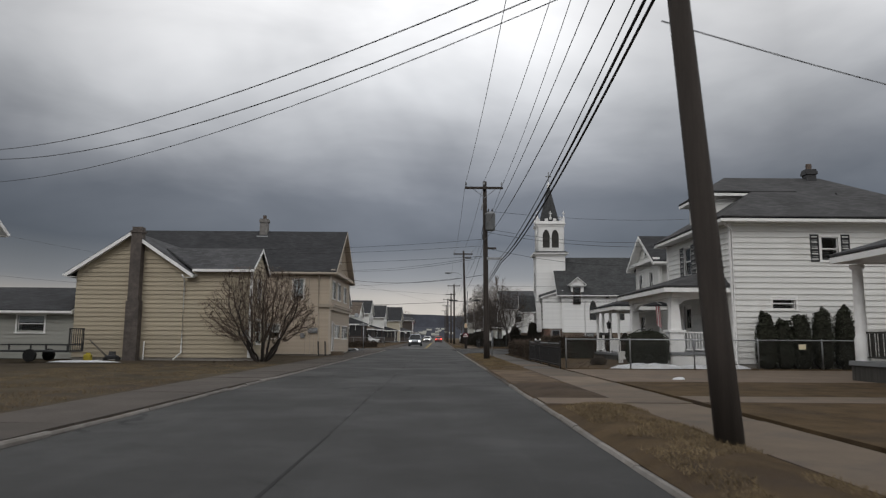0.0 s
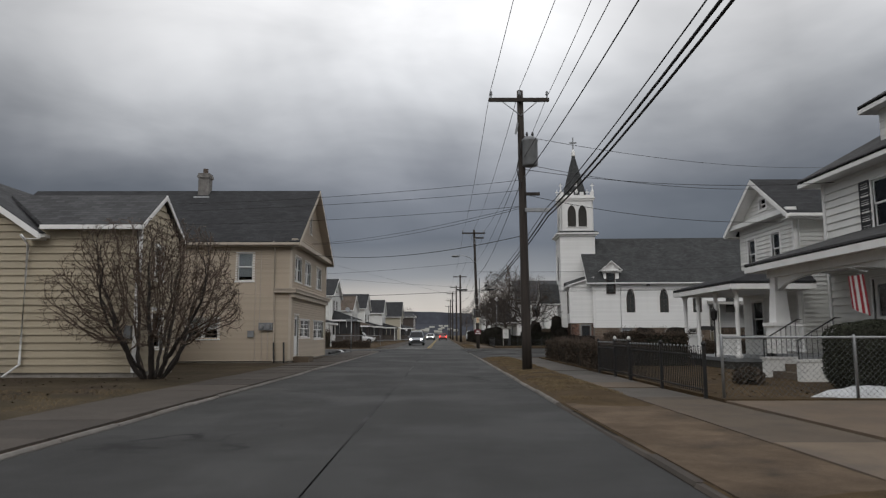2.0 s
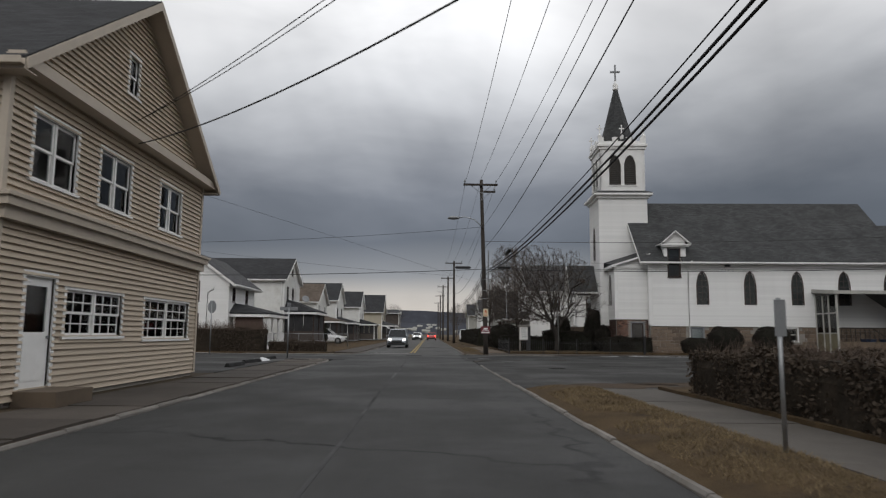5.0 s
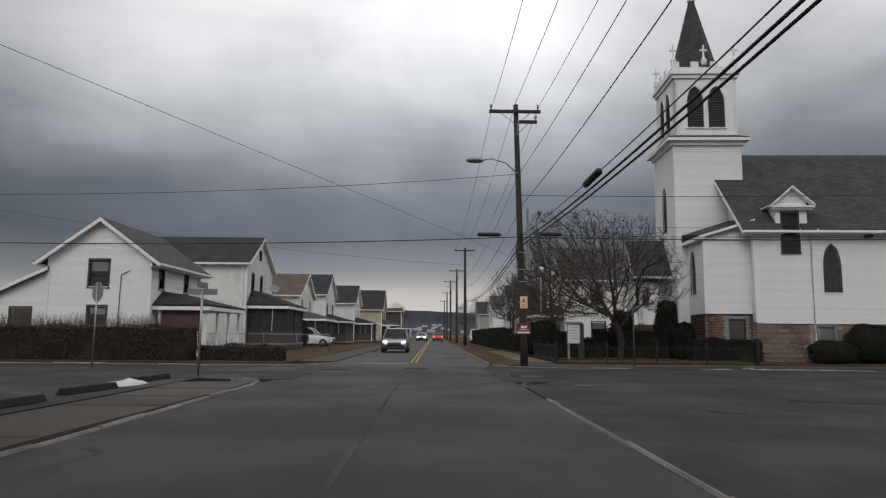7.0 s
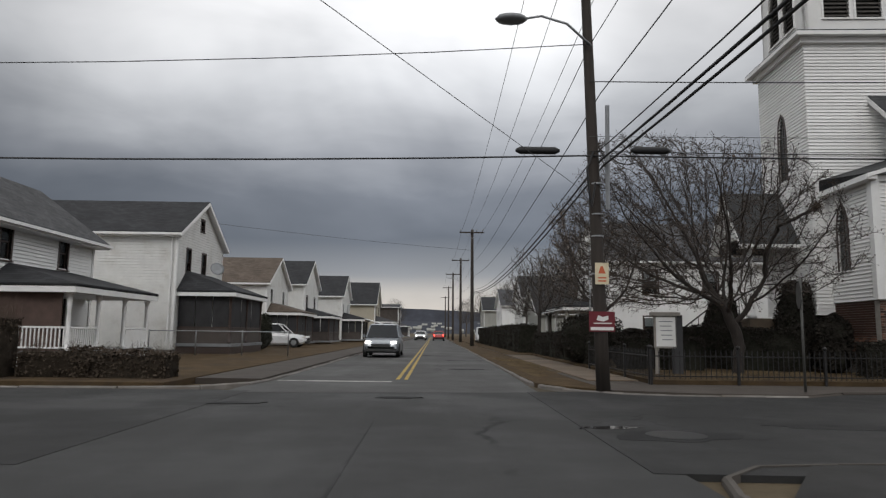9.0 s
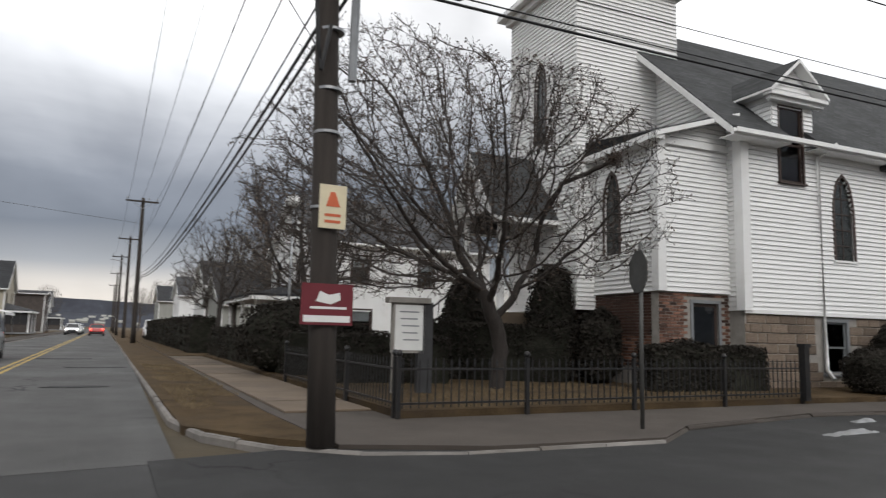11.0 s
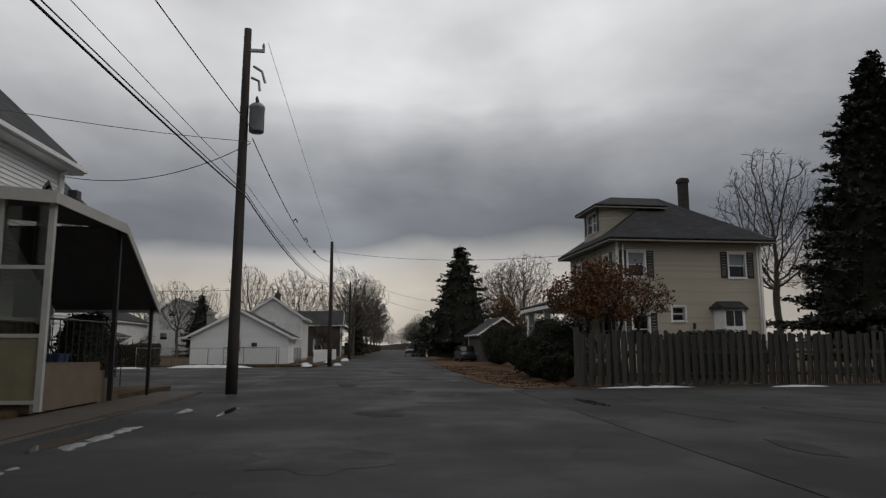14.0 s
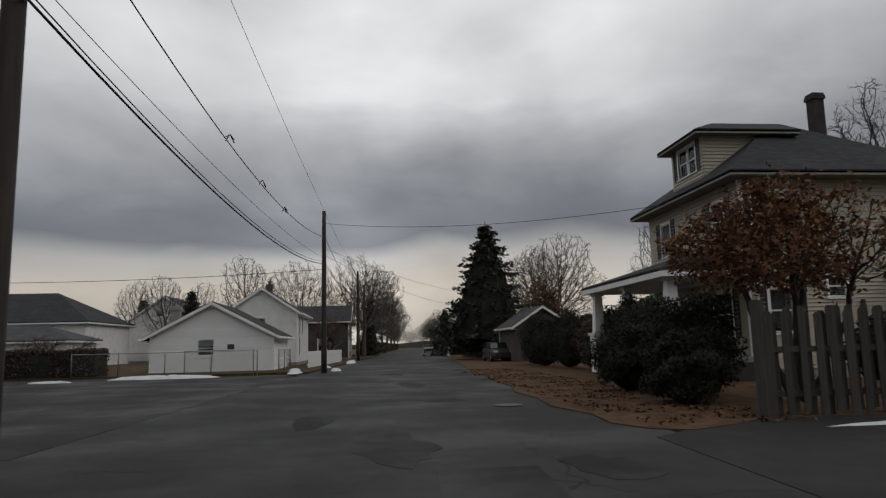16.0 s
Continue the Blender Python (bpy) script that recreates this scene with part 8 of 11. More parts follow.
def hedge(name, p0, p1, width, hgt, label, mat, leaves, size=0.05, seed=1, twigs=0, z0=0.1, inner=None, spiky=0.0):
    """A clipped hedge between two points: leaves and twig ends over a rough body coloured dark for the shade inside."""
    rng = np.random.default_rng(seed)
    m, L = frame_of(p0, p1)
    t = thing(name, p0[0], p0[1], z0, math.degrees(math.atan2(p1[1] - p0[1], p1[0] - p0[0])), label, "hedge")
    area = [L * hgt, L * hgt, L * width, width * hgt, width * hgt]
    pick = rng.choice(5, leaves, p=np.array(area) / sum(area))
    u, s, z = rng.uniform(0, L, leaves), rng.uniform(-width / 2, width / 2, leaves), rng.uniform(0.02, hgt, leaves)
    nrm = np.zeros((leaves, 3))
    s = np.where(pick == 0, -width / 2, np.where(pick == 1, width / 2, s))
    z = np.where(pick == 2, hgt, z)
    u = np.where(pick == 3, 0, np.where(pick == 4, L, u))
    nrm[:, 1] = np.where(pick == 0, -1, np.where(pick == 1, 1, 0))
    nrm[:, 2] = (pick == 2) * 1.0
    nrm[:, 0] = np.where(pick == 3, -1, np.where(pick == 4, 1, 0))
    wav = 0.06 * np.sin(u * 1.7 + seed) + 0.05 * np.sin(u * 4.3 + z * 3)
    pts = np.stack([u, s, z], 1) + nrm * wav[:, None] + nrm * rng.uniform(-0.12, 0.03, (leaves, 1))
    part("foliage", quads_mesh("foliage", leaf_quads(rng, pts, nrm, size), mat), None, t)
    nu = max(3, int(L / 0.5))
    mb = Mesh()
    us = np.linspace(0.05, L - 0.05, nu)
    prof = [(-width / 2 + 0.06, 0), (-width / 2 + 0.05, hgt * 0.6), (-width / 2 + 0.12, hgt - 0.06), (width / 2 - 0.12, hgt - 0.06), (width / 2 - 0.05, hgt * 0.6), (width / 2 - 0.06, 0)]
    v = [(a, b + 0.04 * math.sin(a * 2 + c * 5), c + (0.05 * math.sin(a * 1.7) if c > 0.1 else 0)) for a in us for b, c in prof]
    k = len(prof)
    f = [(i * k + j, i * k + j + 1, (i + 1) * k + j + 1, (i + 1) * k + j) for i in range(nu - 1) for j in range(k - 1)] + [tuple(range(k)), tuple((nu - 1) * k + j for j in range(k - 1, -1, -1))]
    # added solid core, dark as the shaded inside of the hedge
    part("twig_body", mb.add(v, f), inner or HEDGE_INNER_SHADE, t)
    if twigs:
        mb = Mesh()
        for _ in range(twigs):
            a, b = rng.uniform(0, L), rng.uniform(-width / 2, width / 2)
            base = np.array([a, b, hgt * rng.uniform(0.75, 1.0)])
            tip_ = base + np.array([rng.normal(0, 0.12), rng.normal(0, 0.12), rng.uniform(0.1, 0.35 + spiky)])
            mb.tube([base, tip_], [0.006, 0.002], 3, cap=False)
        tagged(part("twig_fringe", mb, TWIG, t), kind="stuff")
    return t


def branch_tree(rng, height, spread, stems, levels, kids, trunk_r, up=0.35, min_r=0.004, first=0.25, wander=0.16, taper=0.62, droop=0.0, crown=None):
    """Limbs, branches and twigs, each a bent tapering tube, kept within a rounded crown (height of its middle, radius, half height); returns (limbs, twigs, tips)."""
    limbs, twigs, tips = Mesh(), Mesh(), []
    crown = (*crown, 0.0, 0.0) if crown and len(crown) == 3 else crown

    def shoot(p, d, length, r, level):
        n = 6 if level < 2 else 4 if level < levels else 3
        pts, q, dd = [p], p.copy(), d.copy()
        for k in range(n):
            dd = dd + rng.normal(0, wander, 3) + np.array([0, 0, up * 0.12 - droop * level * 0.02])
            dd /= np.linalg.norm(dd)
            q = q + dd * length / n
            pts.append(q.copy())
            if crown and level > 0 and ((q[0] - crown[3]) ** 2 + (q[1] - crown[4]) ** 2) / crown[1] ** 2 + ((q[2] - crown[0]) / crown[2]) ** 2 > 1.0 + 0.25 * noise.noise((q[0] * 0.7, q[1] * 0.7, q[2] * 0.7)) and q[2] > crown[0] - 0.5 * crown[2] or crown and q[2] > crown[0] + crown[2]:
                break
        cut = len(pts) <= n
        n = len(pts) - 1
        radii = np.linspace(r, max(min_r, r * (0.45 if level < levels else 0.3)), n + 1)
        (limbs if level < 2 else twigs).tube(pts, radii, 7 if level == 0 else 5 if level == 1 else 3, cap=level < 2)
        if level >= levels:
            tips.append((pts[-1], dd))
            return
        for k in range(kids[level]):
            u = rng.uniform(first if level == 0 else 0.15, 1.0) * n
            i = min(int(u), n - 1)
            base = pts[i] + (pts[i + 1] - pts[i]) * (u - i)
            axis = pts[i + 1] - pts[i]
            axis /= np.linalg.norm(axis)
            side = np.cross(axis, rng.normal(0, 1, 3))
            side /= np.linalg.norm(side) + 1e-9
            side[2] = side[2] * 0.7 + 0.15
            ang = rng.uniform(0.5, 1.0)
            nd = axis * math.cos(ang) + side * math.sin(ang)
            nd[2] += up * 0.3
            nd /= np.linalg.norm(nd)
            shoot(base, nd, length * taper * rng.uniform(0.7, 1.15) * (1 - 0.35 * u / n), max(min_r, radii[i] * 0.55), level + 1)
        if cut:
            tips.append((pts[-1], dd))
            return
        # the shoot goes on past its last fork
        shoot(pts[-1], dd, length * 0.5, radii[-1], level + 1)

    for k in range(stems):
        a = 2 * math.pi * k / stems + rng.uniform(-0.4, 0.4)
        lean = spread if stems > 1 else 0.05
        d = np.array([math.cos(a) * lean, math.sin(a) * lean, 1.0])
        d /= np.linalg.norm(d)
        shoot(np.array([math.cos(a) * trunk_r * (stems > 1), math.sin(a) * trunk_r * (stems > 1), 0.0]), d, height * (0.55 if stems == 1 else 0.5) * rng.uniform(0.85, 1.1), trunk_r * (1 if stems == 1 else 0.6), 0)
    return limbs, twigs, tips


def grown_tree(rng, crown, fork, points, step, tip_r, stems=1, lean=0.0, twiglets=2, power=2.2, low=-0.75):
    """A crown filled evenly by growth towards scattered light points: shoots fork wherever there is room. crown: height of its middle, radius, half height, offset x, y."""
    cz, rx, rz, ox, oy = (*crown, 0.0, 0.0)[:5]
    d = rng.normal(0, 1, (points * 2, 3))
    d /= np.linalg.norm(d, axis=1, keepdims=True)
    p = d * (rng.uniform(0, 1, (points * 2, 1)) ** 0.38)
    bump = 1 + 0.16 * np.sin(3 * d[:, 0] + 2.1) * np.sin(3.3 * d[:, 1] + 0.4) + 0.10 * np.sin(5 * d[:, 2] + 4 * d[:, 0])
    p = p * bump[:, None]
    p = p[p[:, 2] > low][:points]
    p = p * np.array([rx, rx, rz]) + np.array([ox, oy, cz])
    pos, par = [], []
    for k in range(stems):
        a = 2 * math.pi * (k + rng.uniform(-0.3, 0.3)) / stems
        q = np.array([0.12 * math.cos(a), 0.12 * math.sin(a), 0.0]) * (stems > 1) + np.array([0, 0, -0.22])
        dr = np.array([lean * math.cos(a), lean * math.sin(a), 1.0]) if stems > 1 else np.array([0.04, -0.02, 1.0])
        dr /= np.linalg.norm(dr)
        last = -1
        for i in range(max(1, int(fork / step)) + 1):
            pos.append(q.copy())
            par.append(last)
            last = len(pos) - 1
            q = q + dr * step + rng.normal(0, 0.02, 3)
    near_d, near_i = np.full(len(p), 1e9), np.zeros(len(p), int)
    fresh = list(range(len(pos)))
    alive = np.ones(len(p), bool)
    for it in range(120):
        P = np.array([pos[i] for i in fresh])
        dd = np.linalg.norm(p[:, None, :] - P[None], axis=2)
        j = dd.argmin(1)
        m = dd[np.arange(len(p)), j]
        up_ = m < near_d
        near_d[up_], near_i[up_] = m[up_], np.array(fresh)[j[up_]]
        alive &= near_d > step * 1.5
        if not alive.any():
            break
        ids = near_i[alive]
        vec = p[alive] - np.array([pos[i] for i in ids])
        vec /= np.linalg.norm(vec, axis=1, keepdims=True)
        fresh = []
        for i in np.unique(ids):
            v = vec[ids == i].sum(0)
            v = v / (np.linalg.norm(v) + 1e-9) + rng.normal(0, 0.16, 3) + (np.array([0, 0, 0.08]))
            if par[i] >= 0:
                b = pos[i] - pos[par[i]]
                v = v + 0.45 * b / (np.linalg.norm(b) + 1e-9)
            v /= np.linalg.norm(v) + 1e-9
            pos.append(pos[i] + v * step)
            par.append(int(i))
            fresh.append(len(pos) - 1)
        if len(pos) > 16000:
            break
    n = len(pos)
    kids = [[] for _ in range(n)]
    for i in range(n):
        if par[i] >= 0:
            kids[par[i]].append(i)
    area = np.zeros(n)
    for i in range(n - 1, -1, -1):
        if not kids[i]:
            area[i] = tip_r ** power
        if par[i] >= 0:
            area[par[i]] += area[i]
    rad = area ** (1 / power)
    limbs, twigs, tips = Mesh(), Mesh(), []
    todo = [i for i in range(n) if par[i] < 0]
    while todo:
        i = todo.pop()
        chain = [i] if par[i] < 0 else [par[i], i]
        while kids[chain[-1]]:
            ks = sorted(kids[chain[-1]], key=lambda c: -rad[c])
            todo += ks[1:]
            chain.append(ks[0])
        if len(chain) < 2:
            continue
        rr = [rad[c] for c in chain]
        if par[i] >= 0:
            rr[0] = rr[1]
        big = rr[0] > tip_r * 5
        (limbs if big else twigs).tube([pos[c] for c in chain], rr, 7 if rr[0] > tip_r * 9 else 5 if big else 3, cap=False)
        tips.append((pos[chain[-1]], pos[chain[-1]] - pos[chain[-2]]))
    for i in range(n):
        if par[i] >= 0 and rad[i] < tip_r * 3.2:
            ax = pos[i] - pos[par[i]]
            ax /= np.linalg.norm(ax) + 1e-9
            for _ in range(twiglets):
                v = ax * 0.7 + rng.normal(0, 0.6, 3) + np.array([0, 0, 0.2])
                v /= np.linalg.norm(v)
                ln = step * rng.uniform(0.7, 1.7)
                mid_ = pos[i] + v * ln * 0.5 + rng.normal(0, 0.03 * ln, 3)
                twigs.tube([pos[i], mid_, pos[i] + v * ln + np.array([0, 0, 0.08 * ln])], [tip_r * 0.8, tip_r * 0.65, tip_r * 0.4], 3, cap=False)
                tips.append((pos[i] + v * ln, v))
    return limbs, twigs, tips


def bare_tree(name, x, y, label, seed, height, spread=0.3, stems=1, levels=4, kids=(7, 6, 5, 4), trunk_r=0.16, mat=None, twig=None, z0=0.1, buds=0, bud_size=0.05, bud_mat=None, fork=None, group="", scale=(1, 1, 1), grow=None, bud_side=None, **kw):
    rng = np.random.default_rng(seed)
    t = thing(name, x, y, z0, 0, label, "tree", group)
    if grow:
        limbs, twigs, tips = grown_tree(rng, **grow)
        fork = None
    else:
        limbs, twigs, tips = branch_tree(rng, height, spread, stems, levels, kids, trunk_r, **kw)
    if fork:       # a short common trunk below the stems
        limbs.tube([(0, 0, -0.1), (0.02, 0, fork * 0.5), (0, 0, fork)], [trunk_r * 1.45, trunk_r * 1.15, trunk_r * 1.1], 9)
        for mb in (limbs, twigs):
            mb.v = [np.where(np.arange(3) == 2, a + fork * 0.8, a) if i < len(mb.v) - (mb is limbs) else a for i, a in enumerate(mb.v)]
        tips = [(p + np.array([0, 0, fork * 0.8]), d) for p, d in tips]
    sc = Matrix.Diagonal((*scale, 1))
    part("trunk", limbs, mat or BARK, t, smooth=True, m=sc)
    part("crown", twigs, twig or TWIG, t, m=sc)
    if buds and tips:
        p = np.array([q for q, _ in tips])
        d = np.array([q for _, q in tips])
        if bud_side:       # leaves held mostly on one side (y) of the crown
            keep = rng.uniform(0, 1, len(p)) < np.clip(0.5 + (p[:, 1] - bud_side) * 0.5, 0.08, 1.0)
            p, d = p[keep], d[keep]
        if buds > len(p):
            k = rng.integers(0, len(p), buds)
            p, d = p[k] + rng.normal(0, bud_size * 1.6, (buds, 3)), d[k]
        tagged(part("bud_mist", quads_mesh("bud_mist", leaf_quads(rng, p, d, bud_size, 0.6, 0.5), bud_mat or BUD), None, t, m=sc), kind="stuff")
    return t


def conifer(name, x, y, hgt, r, label, seed, mat=None, whorls=26, z0=0.05, bare=0.08, density=9):
    """A spruce: whorls of drooping boughs, each carrying rows of needle sprays."""
    rng = np.random.default_rng(seed)
    t = thing(name, x, y, z0, 0, label, "tree")
    part("trunk", Mesh().tube([(0, 0, -0.1), (0, 0, hgt * 0.5), (0, 0, hgt)], [r * 0.09, r * 0.05, 0.02], 8), BARK, t)
    pts, nrm, boughs = [], [], Mesh()
    for i in range(whorls):
        z = hgt * (bare + (0.98 - bare) * (i / whorls) ** 0.95)
        rad = r * (1 - (i / whorls)) ** 0.8 * rng.uniform(0.75, 1.12) + 0.12
        for k in range(density):
            a = 2 * math.pi * (k + rng.uniform(-0.3, 0.3)) / density + i
            ln = rad * rng.uniform(0.55, 1.12)
            n = max(3, int(ln / 0.28))
            q = np.linspace(0.12, 1, n)
            zb = z + rng.normal(0, 0.45 * hgt / whorls)
            line = np.stack([np.cos(a) * ln * q, np.sin(a) * ln * q, zb - ln * 0.38 * q + ln * 0.22 * q ** 2], 1)
            boughs.tube(line, np.linspace(0.03, 0.006, n), 3, cap=False)
            for j in range(n):
                for _ in range(8):
                    off = rng.normal(0, 1, 3) * np.array([0.16, 0.16, 0.09]) * (0.6 + 0.5 * ln / r)
                    pts.append(line[j] + off)
                    nrm.append((0, 0, 1))
    prof = [(r * 0.62 * (1 - k / 7) ** 0.8 + 0.03, hgt * (bare + 0.06 + (0.88 - bare) * k / 7)) for k in range(8)]
    # added solid core, its dark colour giving the shade between the boughs
    part("inner_mass", Mesh().lathe([(0.05, prof[0][1] - 0.1)] + prof, 9), LEAF_INNER_SHADE, t)
    tagged(part("bough_frame", boughs, TWIG, t), kind="stuff")
    part("needle_mass", quads_mesh("needle_mass", leaf_quads(rng, np.array(pts), np.array(nrm, float), 0.17 + r * 0.012, 0.55, 0.4), mat or NEEDLE), None, t)
    return t


# west side: the big shrub in front of the cream house
bare_tree("lilac_shrub", -8.65, 34.1, "large bare multi-stemmed shrub in front of the cream house", 5, 4.2, twig=TWIG, mat=BARK_DK, buds=3000, bud_size=0.026,
          grow=dict(crown=(2.55, 2.75, 2.15, 0.15, -0.45), fork=0.7, points=5200, step=0.14, tip_r=0.0085, stems=11, lean=0.75, twiglets=2, low=-0.8))
# church corner: spreading tree with buds
bare_tree("spreading_tree", 8.5, 81.9, "wide bare budding tree with many low forked limbs", 12, 9.0, buds=9000, bud_size=0.03, z0=0.15, mat=BARK_DK, twig=TWIG_DK, bud_mat=TWIG,
          grow=dict(crown=(4.4, 4.2, 3.15, -1.25, 0.3), fork=1.15, points=5600, step=0.17, tip_r=0.0068, twiglets=3, low=-0.8, power=2.25))
bare_tree("bare_tree", 7.2, 93.0, "bare grey tree beside the church", 21, 8.0, buds=1500, bud_size=0.04, twig=TWIG_DK, mat=BARK_DK,
          grow=dict(crown=(4.6, 3.0, 3.0), fork=1.6, points=1900, step=0.22, tip_r=0.011, twiglets=2))
bare_tree("bare_tree", 5.6, 101.5, "slender bare tree by the pavement", 22, 6.5, twig=TWIG_DK, mat=BARK_DK,
          grow=dict(crown=(4.0, 2.2, 2.4), fork=1.4, points=1200, step=0.22, tip_r=0.011, twiglets=2))
bare_tree("bare_tree", 12.0, 118.0, "tall bare tree behind the houses", 23, 13.0, 0.4, 1, 4, (12, 8, 6, 4), 0.25, up=0.5, crown=(7.5, 4.0, 5.0))
tall = bare_tree("bare_tree", 62.0, 38.6, "tall bare tree behind the yellow house", 31, 16.8, twig=TWIG_GREY, grow=dict(crown=(10.4, 4.9, 6.3), fork=3.0, points=3600, step=0.30, tip_r=0.014, twiglets=2))
oval = bare_tree("bare_tree", 110.0, 86.0, "bare tree with a dense oval crown", 33, 12.8, twig=TWIG_GREY, grow=dict(crown=(7.9, 3.6, 4.8), fork=2.4, points=2600, step=0.30, tip_r=0.016, twiglets=2))
tagged(oval, group="far bare trees")
broad = bare_tree("bare_tree", 112.0, 71.9, "broad bare tree with a wide twiggy crown beside the street", 37, 13.0, twig=TWIG_GREY, grow=dict(crown=(7.6, 5.4, 5.2), fork=2.0, points=3600, step=0.30, tip_r=0.013, twiglets=3, low=-0.75))
tagged(broad, group="far bare trees")
for tx, ty, s, rz in ((112.0, 80.0, 0.95, 40), (127.0, 71.4, 1.0, 110), (146.0, 70.4, 1.05, 230), (168.0, 68.8, 1.0, 320), (196.0, 67.0, 1.05, 60), (230.0, 65.2, 1.0, 10), (96.0, 51.0, 1.0, 75), (108.0, 50.0, 1.05, 200), (240.0, 50.5, 0.8, 90), (285.0, 48.0, 0.9, 150), (330.0, 62.0, 0.9, 100), (390.0, 57.0, 0.9, 200), (360.0, 46.0, 0.9, 20), (402.0, 50.0, 0.8, 60)):
    copy_thing(broad, pose(tx, ty, 0.05, 0, 0, rz) @ Matrix.Scale(s, 4))
for k, (tx, ty, s, rz) in enumerate([(128.0, 96.0, 0.9, 80), (104.0, 94.2, 0.78, 10), 
                                     (72.0, 48.5, 0.85, 260), (146.0, 52.0, 0.55, 20), (163.0, 55.5, 0.7, 110), (186.0, 52.5, 0.6, 200), (205.0, 52.5, 0.85, 300), (228.0, 50.5, 0.7, 100), (262.0, 49.5, 0.95, 44), (300.0, 47.0, 0.8, 330), (282.0, 62.5, 0.7, 140), (318.0, 46.0, 1.0, 240), (345.0, 60.0, 0.9, 90), (64.0, 31.0, 1.0, 250), (134.0, 57.5, 0.6, 66),
                                     (112.0, 100.0, 0.8, 222), (16.0, 140.0, 0.8, 20), (14.0, 165.0, 0.8, 120), (13.0, 190.0, 0.9, 240), (18.0, 126.0, 0.75, 300), (-22.0, 150.0, 0.7, 90), (-20, 240, 0.9, 190), (12.0, 230.0, 0.9, 15), (-12.0, 270.0, 0.9, 75), (9.0, 265.0, 0.9, 275), (7.5, 108.0, 0.55, 133), (8.0, 124.0, 0.6, 233)]):
    copy_thing(oval, pose(tx, ty, 0.05, 0, 0, rz) @ Matrix.Scale(s, 4))
bare_tree("apple_tree", 63.8, 88.5, "low gnarled bare apple tree behind the fence", 41, 3.2, 0.9, 5, 3, (6, 6, 5), 0.12, fork=1.0, up=0.1, wander=0.25)
bare_tree("leafless_bush", 93.5, 75.0, "wide bare tree in front of the dark house", 43, 6.0, 0.8, 5, 3, (9, 8, 6), 0.15, fork=1.2, up=0.3, crown=(3.2, 3.4, 2.8))
bare_tree("oak_tree", 77.0, 57.0, "small oak holding its rust-brown dead leaves", 44, 6.5, 0.5, 4, 3, (8, 7, 5), 0.12, fork=1.2, up=0.4, crown=(3.0, 2.3, 2.6), buds=5000, bud_size=0.1, bud_mat=LEAF_OAK)
# flower-headed shrub behind the wooden fence
bare_tree("hydrangea_tree", 37.0, 62.0, "tall shrub with rust-brown dead flower heads behind the fence", 51, 4.5, twig=BARK_DK, mat=BARK_DK, buds=7500, bud_size=0.07, bud_mat=LEAF_DEAD, bud_side=-0.35,
          grow=dict(crown=(3.1, 2.4, 1.15), fork=1.0, points=2200, step=0.15, tip_r=0.009, stems=5, lean=0.35, twiglets=1, low=-0.75))
# conifers
conifer("spruce_tree", 84.6, 60.4, 12.5, 5.3, "dark green spruce tree beside the road", 3, whorls=26, density=13)
conifer("spruce_tree", 110.0, 61.6, 5.6, 2.4, "small dark conifer beside the road", 4, whorls=16)
conifer("pine_tree", 50.5, 38.6, 20.5, 6.9, "tall dark conifer at the edge of the yard", 6, whorls=46, density=19)
conifer("pine_tree", 120.0, 71.2, 8.2, 2.0, "slim dark conifer beside the street", 10, whorls=18)
conifer("pine_tree", 106.0, 91.8, 8.4, 3.0, "dark conifer among the far houses", 7, whorls=20)
conifer("pine_tree", 118.0, 101.0, 8.5, 3.4, "dark conifer among the far houses", 8, whorls=20)
# clipped evergreens
for k, (bx, hh) in enumerate([(13.15, 2.2), (13.85, 1.95), (14.55, 2.15), (15.4, 2.35), (16.3, 2.42)]):
    evergreen_bush("arborvitae", bx, 27.22, 0.42, 0.40, hh, "narrow dark green arborvitae against the white house wall", LEAF_DK, 2200, 0.05, seed=60 + k, group="row of arborvitae", power=3.2, tip=0.25)
evergreen_bush("boxwood_bush", 8.6, 27.95, 0.82, 0.70, 1.46, "clipped dark round bush in front of the porch", LEAF_DK, 12000, 0.026, seed=70, power=3.4, lumps=0.5)
evergreen_bush("boxwood_bush", 7.2, 30.5, 0.35, 0.3, 0.4, "small brown withered shrub in the yard", LEAF_BROWN, 700, 0.05, seed=71)
evergreen_bush("yew_bush", 17.2, 79.05, 0.95, 0.7, 1.0, "low clipped yew beside the church wall", LEAF_YEW, 9000, 0.030, seed=72, z0=0.15, power=3.2, lumps=0.7)
evergreen_bush("yew_bush", 19.35, 79.55, 1.12, 0.85, 1.75, "rounded dark yew against the church wall", LEAF_YEW, 14000, 0.030, seed=73, z0=0.15, lumps=0.7)
evergreen_bush("yew_bush", 22.4, 79.35, 1.2, 0.85, 1.8, "rounded dark yew against the church wall", LEAF_YEW, 14000, 0.030, seed=74, z0=0.15, lumps=0.7)
for k, (bx, by, r, hh) in enumerate([(9.7, 85.6, 0.6, 2.5), (11.75, 84.5, 0.62, 3.0), (5.5, 88.0, 1.2, 1.9), (12.0, 82.9, 0.55, 1.75), (6.6, 86.0, 0.7, 1.3)]):
    evergreen_bush("yew_bush", bx, by, r, r * 0.9, hh, "rounded dark evergreen in the church garden", LEAF_YEW, 5000, 0.055, seed=80 + k, z0=0.15)
for k, (bx, by) in enumerate([(-12.3, 103.1), (-11.2, 103.8)]):
    evergreen_bush("globe_bush", bx, by, 0.7, 0.65, 2.1, "dark upright evergreen beside the driveway", LEAF_DK, 2500, 0.06, seed=150 + k, z0=0.1)
